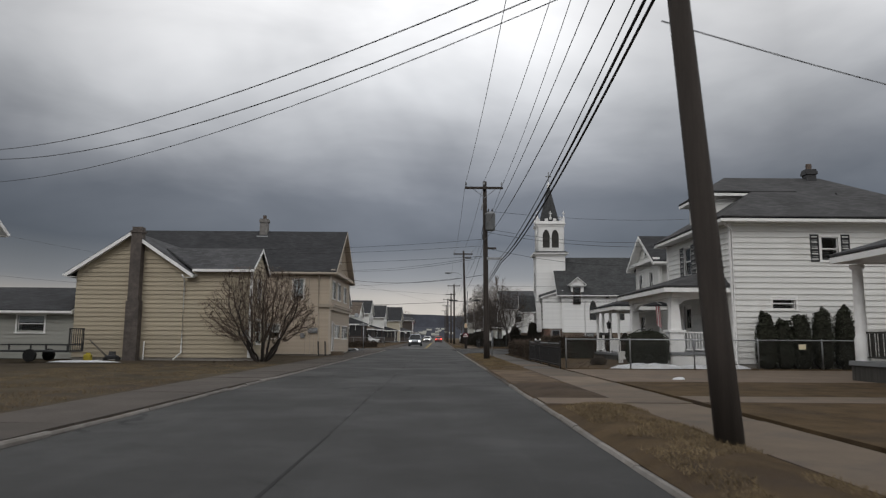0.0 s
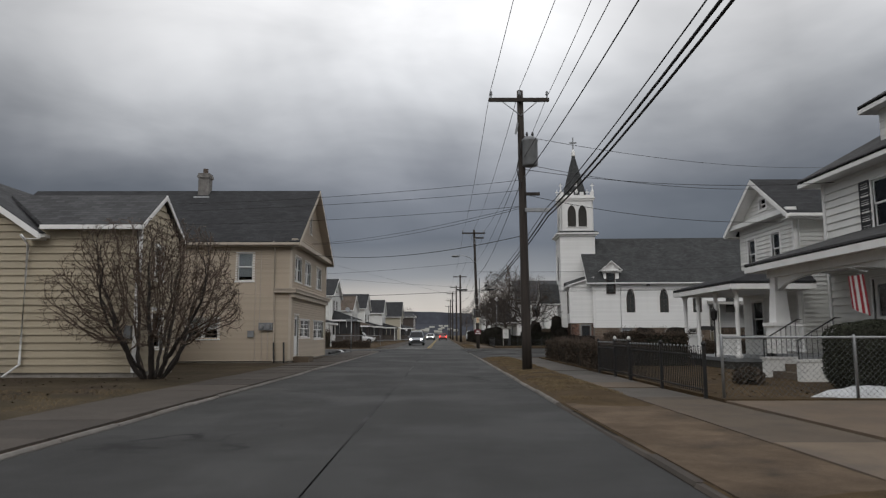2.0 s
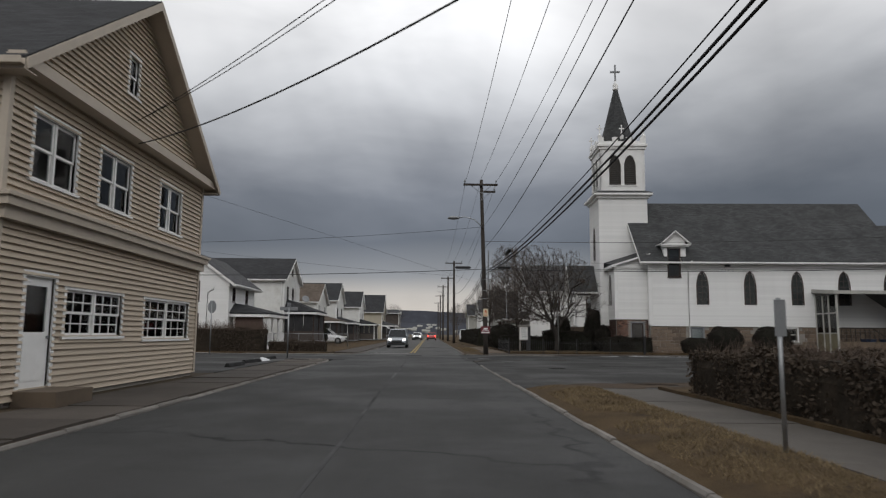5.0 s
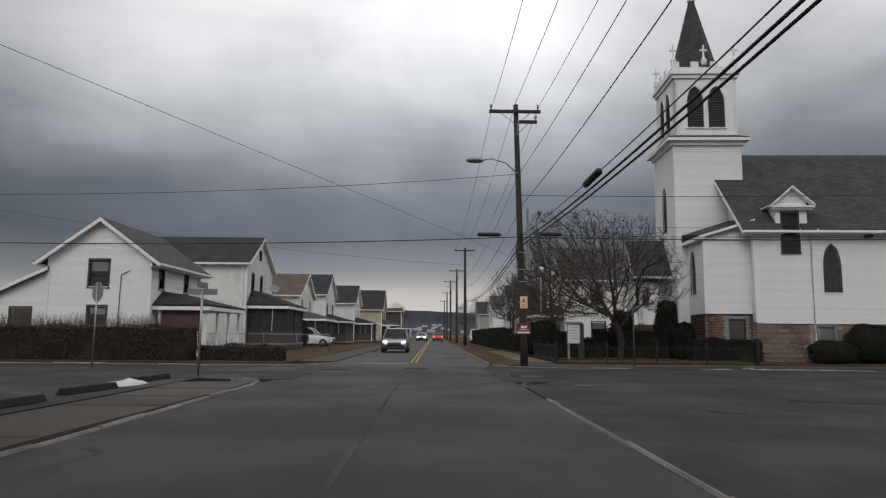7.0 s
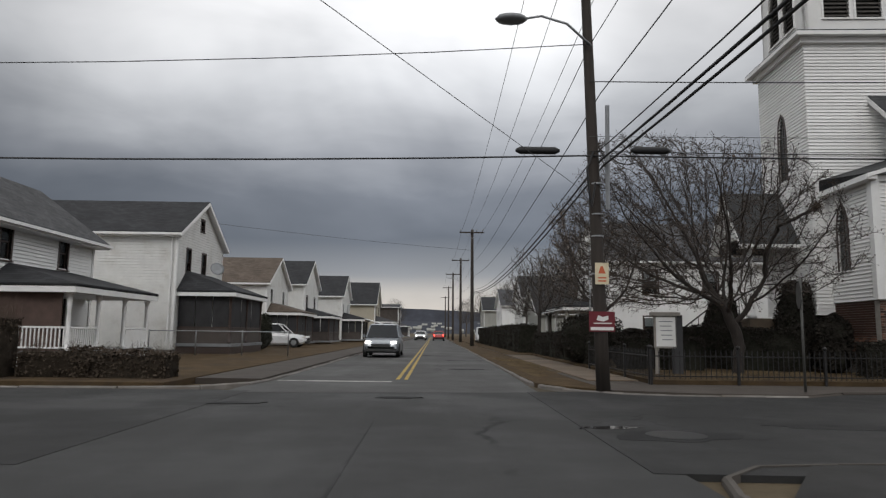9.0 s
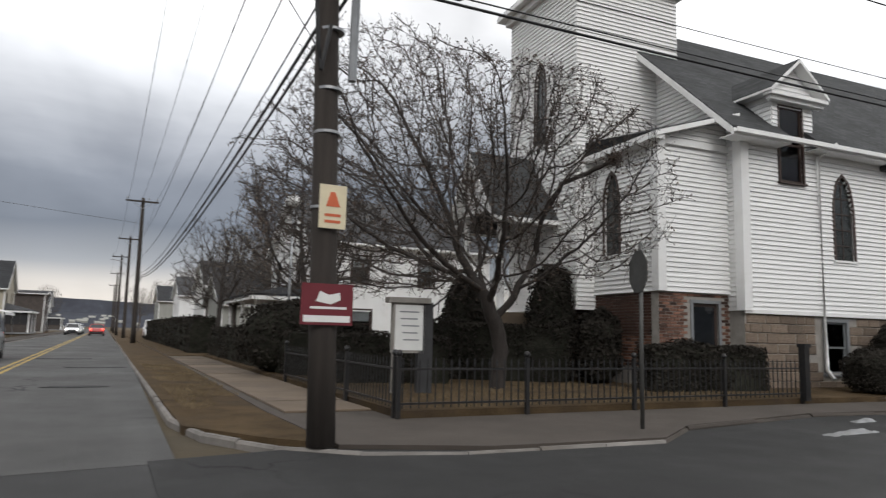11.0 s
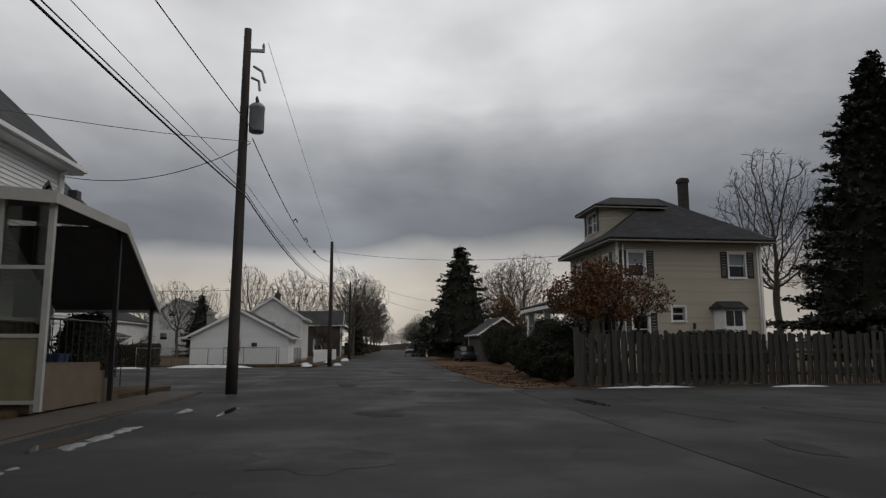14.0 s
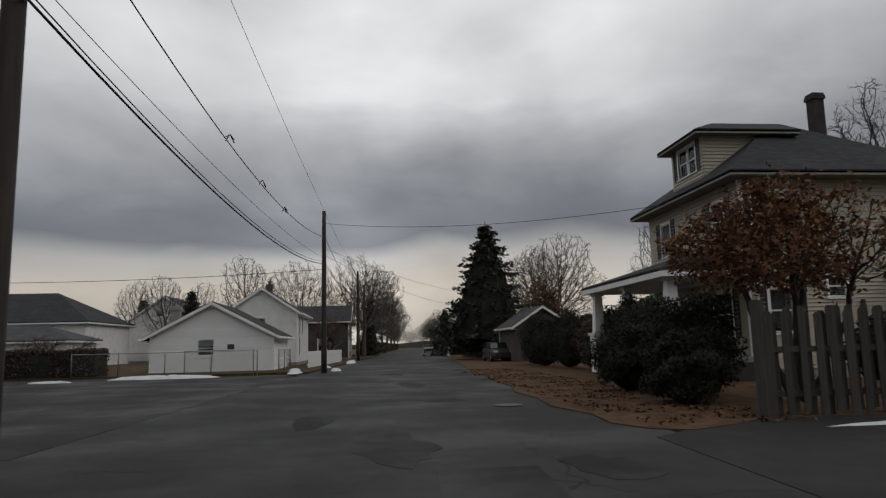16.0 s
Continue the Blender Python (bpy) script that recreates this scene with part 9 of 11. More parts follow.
evergreen_bush("globe_bush", 31.6, 79.0, 0.75, 0.7, 2.1, "dark upright evergreen by the side entry", LEAF_DK, 3500, 0.05, seed=90)
for k, (bx, by, rx_, ry_, hh) in enumerate([(37.6, 64.3, 0.9, 0.7, 1.3), (39.4, 63.2, 1.2, 1.0, 2.2), (41.6, 63.9, 1.0, 0.9, 1.7), (43.6, 62.6, 1.2, 1.0, 2.6), (47.0, 61.6, 1.6, 1.0, 2.3), (50.6, 60.6, 1.7, 1.0, 2.6)]):
    evergreen_bush("rhododendron", bx, by, rx_, ry_, hh, "dark tangled evergreen in front of the yellow house", LEAF_DK, 14000, 0.05, seed=91 + k, z0=0.03, power=2.0, lumps=3.0)
evergreen_bush("rhododendron", 55.0, 60.2, 2.4, 1.0, 2.6, "dark mass of shrubs along the verge", LEAF_BROWN, 5000, 0.08, seed=94, z0=0.05, power=2.2)
for k, (bx, by, rx_, hh) in enumerate([(58.6, 60.6, 1.9, 2.7), (62.2, 61.0, 1.8, 2.5), (65.4, 60.7, 1.3, 2.9)]):
    evergreen_bush("rhododendron", bx, by, rx_, 0.9, hh, "dark mass of shrubs along the verge", LEAF_DK, 9000, 0.06, seed=160 + k, z0=0.05, power=2.2, lumps=2.0)
evergreen_bush("rhododendron", 93.0, 60.0, 3.0, 1.5, 2.6, "dark mass of shrubs along the verge", LEAF_DK, 6000, 0.09, seed=95, z0=0.05, power=2.2)
evergreen_bush("juniper_shrub", 38.5, 57.2, 1.4, 2.6, 1.9, "dark shrub rising over the fence", LEAF_YEW, 6000, 0.06, seed=96, z0=0.05, power=2.2)
hedge("brown_hedge", (5.55, 48.6), (5.55, 36.4), 0.95, 0.88, "clipped brown winter hedge along the pavement", LEAF_BROWN, 17000, 0.042, 3, twigs=1200)
hedge("yard_hedge", (6.2, 40.3), (9.2, 40.3), 0.8, 1.25, "dark twiggy hedge across the front yard", LEAF_BROWN, 6000, 0.045, 14, twigs=500, inner=LEAF_INNER_SHADE)
hedge("brown_hedge", (6.0, 48.4), (19.0, 48.0), 0.95, 0.86, "clipped brown winter hedge along the lot", LEAF_BROWN, 12000, 0.045, 4, twigs=700)
hedge("church_hedge", (11.5, 80.72), (14.7, 80.42), 0.6, 1.0, "dark clipped hedge in front of the church's brick base", LEAF_YEW, 8000, 0.04, 6, z0=0.15, inner=LEAF_INNER_SHADE)
hedge("church_hedge", (8.3, 85.6), (11.5, 83.3), 0.8, 1.42, "tall dark clipped hedge behind the spreading tree", LEAF_YEW, 8000, 0.045, 13, z0=0.15, inner=LEAF_INNER_SHADE)
hedge("church_hedge", (5.6, 84.2), (8.2, 83.6), 0.9, 1.05, "dark clipped hedge in the church garden", LEAF_YEW, 5000, 0.045, 7, z0=0.15, inner=LEAF_INNER_SHADE)
hedge("church_hedge", (5.5, 100.0), (5.5, 86.4), 0.8, 1.15, "dark hedge along the church pavement", LEAF_YEW, 11000, 0.05, 8, z0=0.15, inner=LEAF_INNER_SHADE)
hedge("street_hedge", (5.2, 140.0), (5.2, 103.0), 1.2, 1.7, "dark hedge along the pavement further on", LEAF_YEW, 9000, 0.08, 9, inner=LEAF_INNER_SHADE)
hedge("far_hedge", (116.0, 58.8), (300.0, 46.6), 2.2, 2.4, "dark bushes lining the far side street", LEAF_BROWN, 9000, 0.16, 15, z0=0.0, inner=LEAF_INNER_SHADE)
hedge("far_hedge", (124.0, 72.2), (300.0, 61.2), 2.0, 2.0, "dark bushes lining the far side street", LEAF_BROWN, 8000, 0.16, 16, z0=0.0, inner=LEAF_INNER_SHADE)
hedge("barberry_hedge", (-26.0, 77.7), (-10.5, 77.7), 1.0, 1.38, "reddish-brown twiggy hedge in front of the white house", LEAF_BROWN, 15000, 0.045, 10, twigs=5200, spiky=0.35)
hedge("low_hedge", (-10.4, 78.2), (-6.8, 78.2), 0.9, 0.62, "low clipped brown hedge at the corner", LEAF_BROWN, 3500, 0.045, 11, twigs=200)
hedge("lot_hedge", (63.5, 95.0), (63.2, 85.6), 1.6, 1.45, "dark tangled hedge behind the chain-link fence", LEAF_BROWN, 6000, 0.08, 12, twigs=500, inner=LEAF_INNER_SHADE)

# ---- fences, signs, vehicles, small things ----


def iron_fence(name, p0, p1, hgt, label, gap=0.115, post_every=2.4, finials=True, z0=0.12, balls=False):
    m, L = frame_of(p0, p1)
    t = thing(name, p0[0], p0[1], z0, math.degrees(math.atan2(p1[1] - p0[1], p1[0] - p0[0])), label, "fence")
    part("top_rail", Mesh().box(0, L, -0.015, 0.015, hgt - 0.13, hgt - 0.10), IRON, t)
    part("bottom_rail", Mesh().box(0, L, -0.015, 0.015, 0.10, 0.13), IRON, t)
    n = int(L / gap)
    picket = Mesh().box(-0.008, 0.008, -0.008, 0.008, 0.05, hgt - 0.05)
    if finials:
        picket.add([(-0.02, -0.004, hgt - 0.05), (0.02, -0.004, hgt - 0.05), (0.0, -0.004, hgt + 0.05), (-0.02, 0.004, hgt - 0.05), (0.02, 0.004, hgt - 0.05), (0, 0.004, hgt + 0.05)], [(0, 1, 2), (5, 4, 3), (0, 2, 5, 3), (1, 4, 5, 2)])
    pm = picket.data("picket")
    for k in range(n):
        part("picket", pm, IRON, t, m=Matrix.Translation(((k + 0.5) * L / n, 0, 0)))
    np_ = max(1, round(L / post_every))
    post = Mesh().box(-0.03, 0.03, -0.03, 0.03, -0.1, hgt + 0.06).data("post")
    ball = Mesh().lathe([(0.015, 0), (0.045, 0.02), (0.05, 0.05), (0.035, 0.088), (0.008, 0.1)], 10, (0, 0, hgt + 0.06)).data("ball_cap", True)
    for k in range(np_ + 1):
        q = part("post", post, IRON, t, m=Matrix.Translation((k * L / np_, 0, 0)))
        part("ball_cap", ball, IRON if not balls or 0 < k < np_ or post_every > 2 else SIGN_WHITE, q)
    if balls:
        for k in range(0, n, 2):
            part("rail_ball", BALL_SMALL, GREY_METAL, t, m=Matrix.Translation(((k + 0.5) * L / n, 0, hgt + 0.03)))
    return t


BALL_SMALL = Mesh().lathe([(0.005, 0), (0.02, 0.01), (0.024, 0.025), (0.016, 0.042), (0.004, 0.05)], 8).data("rail_ball", True)


def mesh_material():
    """Chain link: two sets of slanting wires with open air between them."""
    m = bpy.data.materials.new("chain_link_mesh")
    m.use_nodes = True
    nt = m.node_tree
    bs = nt.nodes["Principled BSDF"]
    bs.inputs["Base Color"].default_value = (0.14, 0.145, 0.145, 1)
    bs.inputs["Metallic"].default_value, bs.inputs["Roughness"].default_value = 0.7, 0.5
    return m


LINK = mesh_material()


def chain_fence(name, p0, p1, hgt, label, post_every=2.4, z0=0.1, mesh_gap=0.11):
    """Posts, a top rail and real slanting wires."""
    m, L = frame_of(p0, p1)
    t = thing(name, p0[0], p0[1], z0, math.degrees(math.atan2(p1[1] - p0[1], p1[0] - p0[0])), label, "fence")
    part("top_rail", Mesh().tube([(0, 0, hgt), (L, 0, hgt)], 0.022, 8), GALV, t, smooth=True)
    n = max(1, round(L / post_every))
    pm = Mesh().tube([(0, 0, -0.1), (0, 0, hgt + 0.02), (0, 0, hgt + 0.06)], [0.03, 0.03, 0.015], 8).data("post", True)
    for k in range(n + 1):
        part("post", pm, GALV, t, m=Matrix.Translation((k * L / n, 0, 0)))
    mb = Mesh()
    step = mesh_gap
    h = hgt - 0.05
    for k in range(int((L + h) / step)):
        s = -h + k * step
        for sg in (1, -1):
            a, b = (s, 0.04), (s + h, hgt - 0.02)
            if sg < 0:
                a, b = (s, hgt - 0.02), (s + h, 0.04)
            ua, ub = max(0, a[0]), min(L, b[0])
            if ub - ua < 0.02:
                continue
            za = a[1] + (b[1] - a[1]) * (ua - a[0]) / h
            zb = a[1] + (b[1] - a[1]) * (ub - a[0]) / h
            mb.tube([(ua, 0.004 * sg, za), (ub, 0.004 * sg, zb)], 0.0028, 3, cap=False)
    tagged(part("link_mesh", mb, LINK, t), kind="stuff")
    return t


iron_fence("iron_fence", (4.95, 27.35), (4.95, 32.6), 0.9, "black wrought-iron fence with small pale ball tips along the pavement", balls=True)
iron_fence("iron_gate", (4.95, 32.7), (4.95, 34.2), 0.98, "black wrought-iron gate with white ball tips", post_every=1.5, balls=True)
iron_fence("iron_fence", (4.95, 34.3), (4.95, 36.3), 0.9, "black wrought-iron fence with small pale ball tips along the pavement", balls=True)
iron_fence("church_fence", (4.85, 78.45), (13.6, 78.55), 0.72, "low black iron fence round the church lawn", 0.13, 2.2, z0=0.15)
iron_fence("church_fence", (4.85, 85.2), (4.85, 78.6), 0.72, "low black iron fence round the church lawn", 0.13, 2.2, z0=0.15)
tagged(part("fence_post", Mesh().box(-0.07, 0.07, -0.07, 0.07, 0, 1.05).box(-0.09, 0.09, -0.09, 0.09, 1.05, 1.12), IRON, m=pose(13.62, 78.5, 0.12)), "stout dark iron fence post at the lawn's end", "fence post")
chain_fence("chain_link_fence", (5.1, 26.85), (17.6, 26.75), 1.15, "galvanised chain-link fence in front of the white house")
chain_fence("chain_link_fence", (61.4, 86.5), (60.8, 76.9), 1.2, "galvanised chain-link fence beside the church lot", mesh_gap=0.16)
chain_fence("chain_link_gate", (60.7, 80.6), (60.2, 77.0), 1.25, "chain-link gate leaning open", 3.6, mesh_gap=0.12)
chain_fence("chain_link_fence", (62.4, 76.0), (66.0, 75.8), 1.2, "chain-link fence in front of the garage", 1.8, mesh_gap=0.16)
chain_fence("chain_link_fence", (-13.4, 92.6), (-7.2, 93.0), 1.1, "chain-link fence between front yards", mesh_gap=0.16)
tagged(part("yard_plate", Mesh().box(-0.14, 0.14, -0.02, 0.0, 0.8, 1.0), SIGN_CREAM, m=pose(14.3, 26.73, 0.1)), "small yellowed plate hung on the chain-link fence", "sign")


def board_fence():
    f = thing("wooden_fence", 34.65, 64.2, 0.05, -90, "weathered grey wooden fence of dog-eared boards with gaps", "fence")
    L, hgt = 16.0, 1.80
    for z in (0.35, 1.1):
        part("rail", Mesh().box(0, L, 0.0, 0.04, z - 0.05, z + 0.05), WEATHERED, f)
    meshes = []
    for k in range(5):
        w = 0.125 + 0.008 * k
        meshes.append(Mesh().prism([(-w / 2, 0), (w / 2, 0), (w / 2, hgt - 0.05), (w / 2 - 0.03, hgt), (-w / 2 + 0.03, hgt), (-w / 2, hgt - 0.05)], -0.011, 0.011, Matrix.Rotation(math.pi / 2, 4, "X")).data("board"))
    rng = random.Random(4)
    u, k = 0.08, 0
    while u < L:
        front = k % 2 == 0
        part("board", meshes[rng.randrange(5)], WEATHERED, f, m=pose(u, -0.02 if front else 0.06, rng.uniform(-0.09, 0.07), 0, rng.uniform(-1.6, 1.6), 0))
        u += 0.136 + rng.uniform(-0.012, 0.03)
        k += 1
    for k in range(8):
        part("post", Mesh().box(-0.06, 0.06, 0.07, 0.19, -0.1, 1.5), WEATHERED, f, m=Matrix.Translation((k * 2.28, 0, 0)))
    part("corner_post", Mesh().box(-0.16, 0.0, -0.08, 0.08, -0.1, 1.95), WEATHERED, f)


board_fence()


def picket_fence(p0, p1, hgt):
    m, L = frame_of(p0, p1)
    t = thing("white_picket_fence", p0[0], p0[1], 0.05, math.degrees(math.atan2(p1[1] - p0[1], p1[0] - p0[0])), "white vinyl fence beside the road", "fence")
    for z in (0.25, hgt - 0.15):
        part("rail", Mesh().box(0, L, -0.03, 0.03, z - 0.05, z + 0.05), TRIM_W, t)
    pm = Mesh().box(-0.04, 0.04, -0.045, -0.03, 0.05, hgt).data("picket")
    for k in range(int(L / 0.14)):
        part("picket", pm, TRIM_W, t, m=Matrix.Translation((k * 0.14 + 0.07, 0, 0)))


picket_fence((68.5, 75.0), (86.0, 73.6), 1.1)
picket_fence((96.0, 62.7), (108.0, 61.7), 1.0)


def sign_post(name, x, y, hgt, label, r=0.03, mat=None, z0=0.1):
    t = thing(name, x, y, z0, 0, label, "road sign")
    part("post", Mesh().tube([(0, 0, -0.1), (0, 0, hgt)], r, 8), mat or GALV, t, smooth=True)
    return t


def octagon(r, m, th=0.006):
    return Mesh().prism([(r * math.cos(math.pi / 8 + k * math.pi / 4), r * math.sin(math.pi / 8 + k * math.pi / 4)) for k in range(8)], -th, th, m)


SIGN_BACK = material("weathered_sign_back", (0.10, 0.10, 0.095), 0.6, metal=0.4, var=0.2, scale=4, fine=30)
s = sign_post("stop_sign", 7.68, 76.62, 2.5, "octagonal road sign on a post, its grey back to the lot", mat=SIGN_BACK)
part("plate", octagon(0.315, pose(-0.045, 0.0, 2.09, 90, 0, -108)), SIGN_BACK, s)
s = sign_post("stop_sign", -12.7, 73.6, 2.95, "octagonal road sign seen edge-on at the corner")
part("plate", octagon(0.38, pose(0.0, 0.045, 2.6, 90, 0, -35)), GREY_METAL, s)
s = sign_post("street_name_sign", -7.44, 69.3, 2.45, "street name blades on a thin post", 0.035)
part("blade", Mesh().box(-0.45, 0.45, -0.01, 0.01, 2.3, 2.48), GREY_METAL, s)
part("blade", Mesh().box(-0.01, 0.01, -0.45, 0.45, 2.5, 2.68), GREY_METAL, s)
s = sign_post("small_sign_post", 3.35, 41.5, 1.6, "thin grey marker post in the verge", 0.025)
part("plate", Mesh().box(-0.06, 0.06, -0.03, -0.02, 1.2, 1.58), GREY_METAL, s)
s = sign_post("lantern_post", 9.8, 38.9, 1.75, "black garden lantern on a post", 0.03, IRON)
part("lantern", Mesh().lathe([(0.05, 0), (0.1, 0.05), (0.12, 0.28), (0.15, 0.3), (0.03, 0.42), (0.015, 0.5)], 8, (0, 0, 1.72)), IRON, s)
part("name_plate", Mesh().box(-0.5, -0.03, -0.012, 0.012, 1.36, 1.5), BLACK_PAINT, s, "small dark hanging plate")
# church notice board
nb = thing("church_notice_board", 6.15, 81.2, 0.15, -8, "white church notice board in a dark upright case", "notice board")
part("case", Mesh().box(-0.3, 0.32, -0.06, 0.12, 0.75, 1.68).box(-0.4, 0.42, -0.12, 0.18, 1.68, 1.78), MORTAR, nb)
part("board_face", Mesh().box(-0.26, 0.28, -0.075, -0.06, 0.8, 1.64), SIGN_WHITE, nb)
for k in range(5):
    part("text_bar", Mesh().box(-0.18 + 0.02 * k, 0.2 - 0.03 * (k % 2), -0.078, -0.075, 1.5 - 0.13 * k, 1.525 - 0.13 * k), GREY_METAL, nb)
part("leg", Mesh().box(-0.28, -0.18, -0.02, 0.08, -0.1, 0.75), MORTAR, nb)
part("leg", Mesh().box(0.2, 0.48, -0.06, 0.14, -0.1, 1.7), BLACK_PAINT, nb)
fp = sign_post("garden_lamp_post", 6.0, 90.0, 4.95, "slim pale lamp post with a white globe", 0.04, GALV)
part("globe", Mesh().lathe([(0.05, 0), (0.16, 0.06), (0.21, 0.2), (0.16, 0.34), (0.03, 0.41)], 14, (0, 0, 4.93)), SIGN_WHITE, fp, smooth=True)


def car_body(h, length, width, height, paint, suv=True, lights=True):
    """Body lofted from side profile sections, with glass house, wheels, lamps."""
    L, W = length, width
    xs_ = [0.0, 0.04, 0.12, 0.3, 0.5, 0.72, 0.9, 0.97, 1.0]
    top = [0.55, 0.72, 0.86, 0.98, 1.02, 1.02, 1.0, 0.92, 0.6]
    low = [0.38, 0.28, 0.22, 0.2, 0.2, 0.2, 0.22, 0.28, 0.36]
    wid = [0.72, 0.86, 0.95, 1.0, 1.0, 1.0, 0.97, 0.9, 0.8]
    v, n = [], 8
    for x, t, lo, w in zip(xs_, top, low, wid):
        hw = W / 2 * w
        for y, z in ((-hw * 0.9, lo), (-hw, lo + 0.12), (-hw, t - 0.22), (-hw * 0.9, t), (hw * 0.9, t), (hw, t - 0.22), (hw, lo + 0.12), (hw * 0.9, lo)):
            v.append((x * L - L / 2, y, z))
    f = [(i * n + j, (i + 1) * n + j, (i + 1) * n + (j + 1) % n, i * n + (j + 1) % n) for i in range(len(xs_) - 1) for j in range(n)] + [tuple(range(n)), tuple((len(xs_) - 1) * n + j for j in range(n - 1, -1, -1))]
    part("body", Mesh().add(v, f), paint, h, bevel=0.03, smooth=False)
    # cabin: lower ring to roof
    a0, a1, b0, b1 = (0.27, 0.96, 0.42, 0.9) if suv else (0.27, 0.88, 0.42, 0.74)
    z0, z1 = 0.98, height

    def ring(x0, x1, w, z):
        return [(x0 * L - L / 2, -w, z), (x1 * L - L / 2, -w, z), (x1 * L - L / 2, w, z), (x0 * L - L / 2, w, z)]
    part("glasshouse", Mesh().add(ring(a0, a1, W * 0.45, z0) + ring(b0, b1, W * 0.37, z1 - 0.06), [(0, 1, 5, 4), (1, 2, 6, 5), (2, 3, 7, 6), (3, 0, 4, 7), (4, 5, 6, 7)]), CAR_GLASS, h)
    part("roof", Mesh().add(ring(b0 - 0.01, b1 + 0.01, W * 0.385, z1 - 0.07) + ring(b0 + 0.03, b1 - 0.02, W * 0.34, z1), [(3, 2, 1, 0), (0, 1, 5, 4), (1, 2, 6, 5), (2, 3, 7, 6), (3, 0, 4, 7), (4, 5, 6, 7)]), paint, h)
    for sx in (-1, 1):
        for xa, xb in ((a0, b0), ((a0 + a1) / 2 - 0.02, (b0 + b1) / 2 - 0.01), (a1 - 0.1, b1 - 0.05), (a1, b1)):
            part("pillar", Mesh().tube([(xa * L - L / 2, sx * W * 0.452, z0), (xb * L - L / 2, sx * W * 0.374, z1 - 0.06)], 0.035, 6), paint, h)
        part("mirror", Mesh().box((a0 + 0.06) * L - L / 2, (a0 + 0.09) * L - L / 2, min(sx * W * 0.5, sx * W * 0.57), max(sx * W * 0.5, sx * W * 0.57), 0.98, 1.12), paint, h)
        for xw in (0.18, 0.8):
            wh = part("wheel", Mesh().lathe([(0.20, -0.1), (0.33, -0.1), (0.345, -0.07), (0.345, 0.07), (0.33, 0.1), (0.20, 0.1)], 18), RUBBER, h, m=pose(xw * L - L / 2, sx * (W / 2 - 0.1), 0.345, 90, 0, 0), smooth=False)
            part("rim", Mesh().lathe([(0.05, -0.105), (0.19, -0.1), (0.21, -0.06), (0.21, 0.06), (0.19, 0.1), (0.05, 0.105)], 12), GALV, wh)
    for sx in (-1, 1):
        part("headlight", Mesh().box(-L / 2 + 0.02, -L / 2 + 0.3, min(sx * W * 0.27, sx * W * 0.42), max(sx * W * 0.27, sx * W * 0.42), 0.68, 0.8), HEADLIGHT if lights else SIGN_WHITE, h)
        part("tail_light", Mesh().box(L / 2 - 0.16, L / 2 - 0.005, min(sx * W * 0.33, sx * W * 0.43), max(sx * W * 0.33, sx * W * 0.43), 0.72, 0.92), TAILLIGHT if lights else FLAG_RED, h)
    part("grille", Mesh().box(-L / 2 - 0.015, -L / 2 + 0.06, -W * 0.25, W * 0.25, 0.5, 0.66), BLACK_PAINT, h)
    part("bumper", Mesh().box(-L / 2 - 0.03, -L / 2 + 0.1, -W * 0.42, W * 0.42, 0.3, 0.44).box(L / 2 - 0.1, L / 2 + 0.02, -W * 0.42, W * 0.42, 0.32, 0.5), BLACK_PAINT, h)


for nm, x, y, rz, ln, wd, ht, paint, suv, on, lab in (
        ("oncoming_suv", -3.15, 97.6, 90, 4.6, 1.84, 1.68, CAR_SILVER, True, True, "grey sport utility car with headlights on in the oncoming lane"),
        ("parked_suv", -11.6, 109.5, 180, 4.6, 1.8, 1.65, CAR_WHITE, True, False, "white sport utility car parked in a driveway"),
        ("red_car", 0.2, 168.0, -90, 4.5, 1.8, 1.5, CAR_RED, False, True, "red car with its tail lights on"),
        ("white_car", -2.7, 172.0, 90, 4.5, 1.8, 1.5, CAR_WHITE, False, True, "white car with headlights on"),
        ("white_car", -2.7, 181.0, 90, 4.5, 1.8, 1.5, CAR_WHITE, False, True, "white car with headlights on in a queue"),
        ("silver_car", -2.7, 192.0, 90, 4.5, 1.8, 1.5, CAR_SILVER, False, True, "silver car in the queue"),
        ("white_van", 5.6, 146.0, 90, 4.9, 1.9, 1.9, CAR_WHITE, True, False, "white van parked beyond the pavement"),
        ("silver_car", 7.0, 160.0, 90, 4.4, 1.8, 1.5, CAR_SILVER, False, False, "silver car parked in a yard"),
        ("parked_car", 76.0, 61.2, 2, 4.4, 1.75, 1.45, CAR_DARK, False, False, "dark car parked end-on beside the leafy verge"),
        ("distant_car", 150.0, 60.4, -4, 4.4, 1.75, 1.45, CAR_DARK, False, False, "dark car parked far down the side street")):
    c = thing(nm, x, y, 0.01 if abs(x) < 5 or x > 130 else 0.03 if x > 50 else 0.11, rz, lab, "car")
    car_body(c, ln, wd, ht, paint, suv, on)

# garden trailer and tools beside the grey wing
tr = thing("utility_trailer", -17.6, 31.4, 0.1, 0, "small black utility trailer with a mesh ramp gate", "trailer")
part("bed", Mesh().box(-2.2, 1.2, -0.6, 0.6, 0.42, 0.5), BLACK_PAINT, tr)
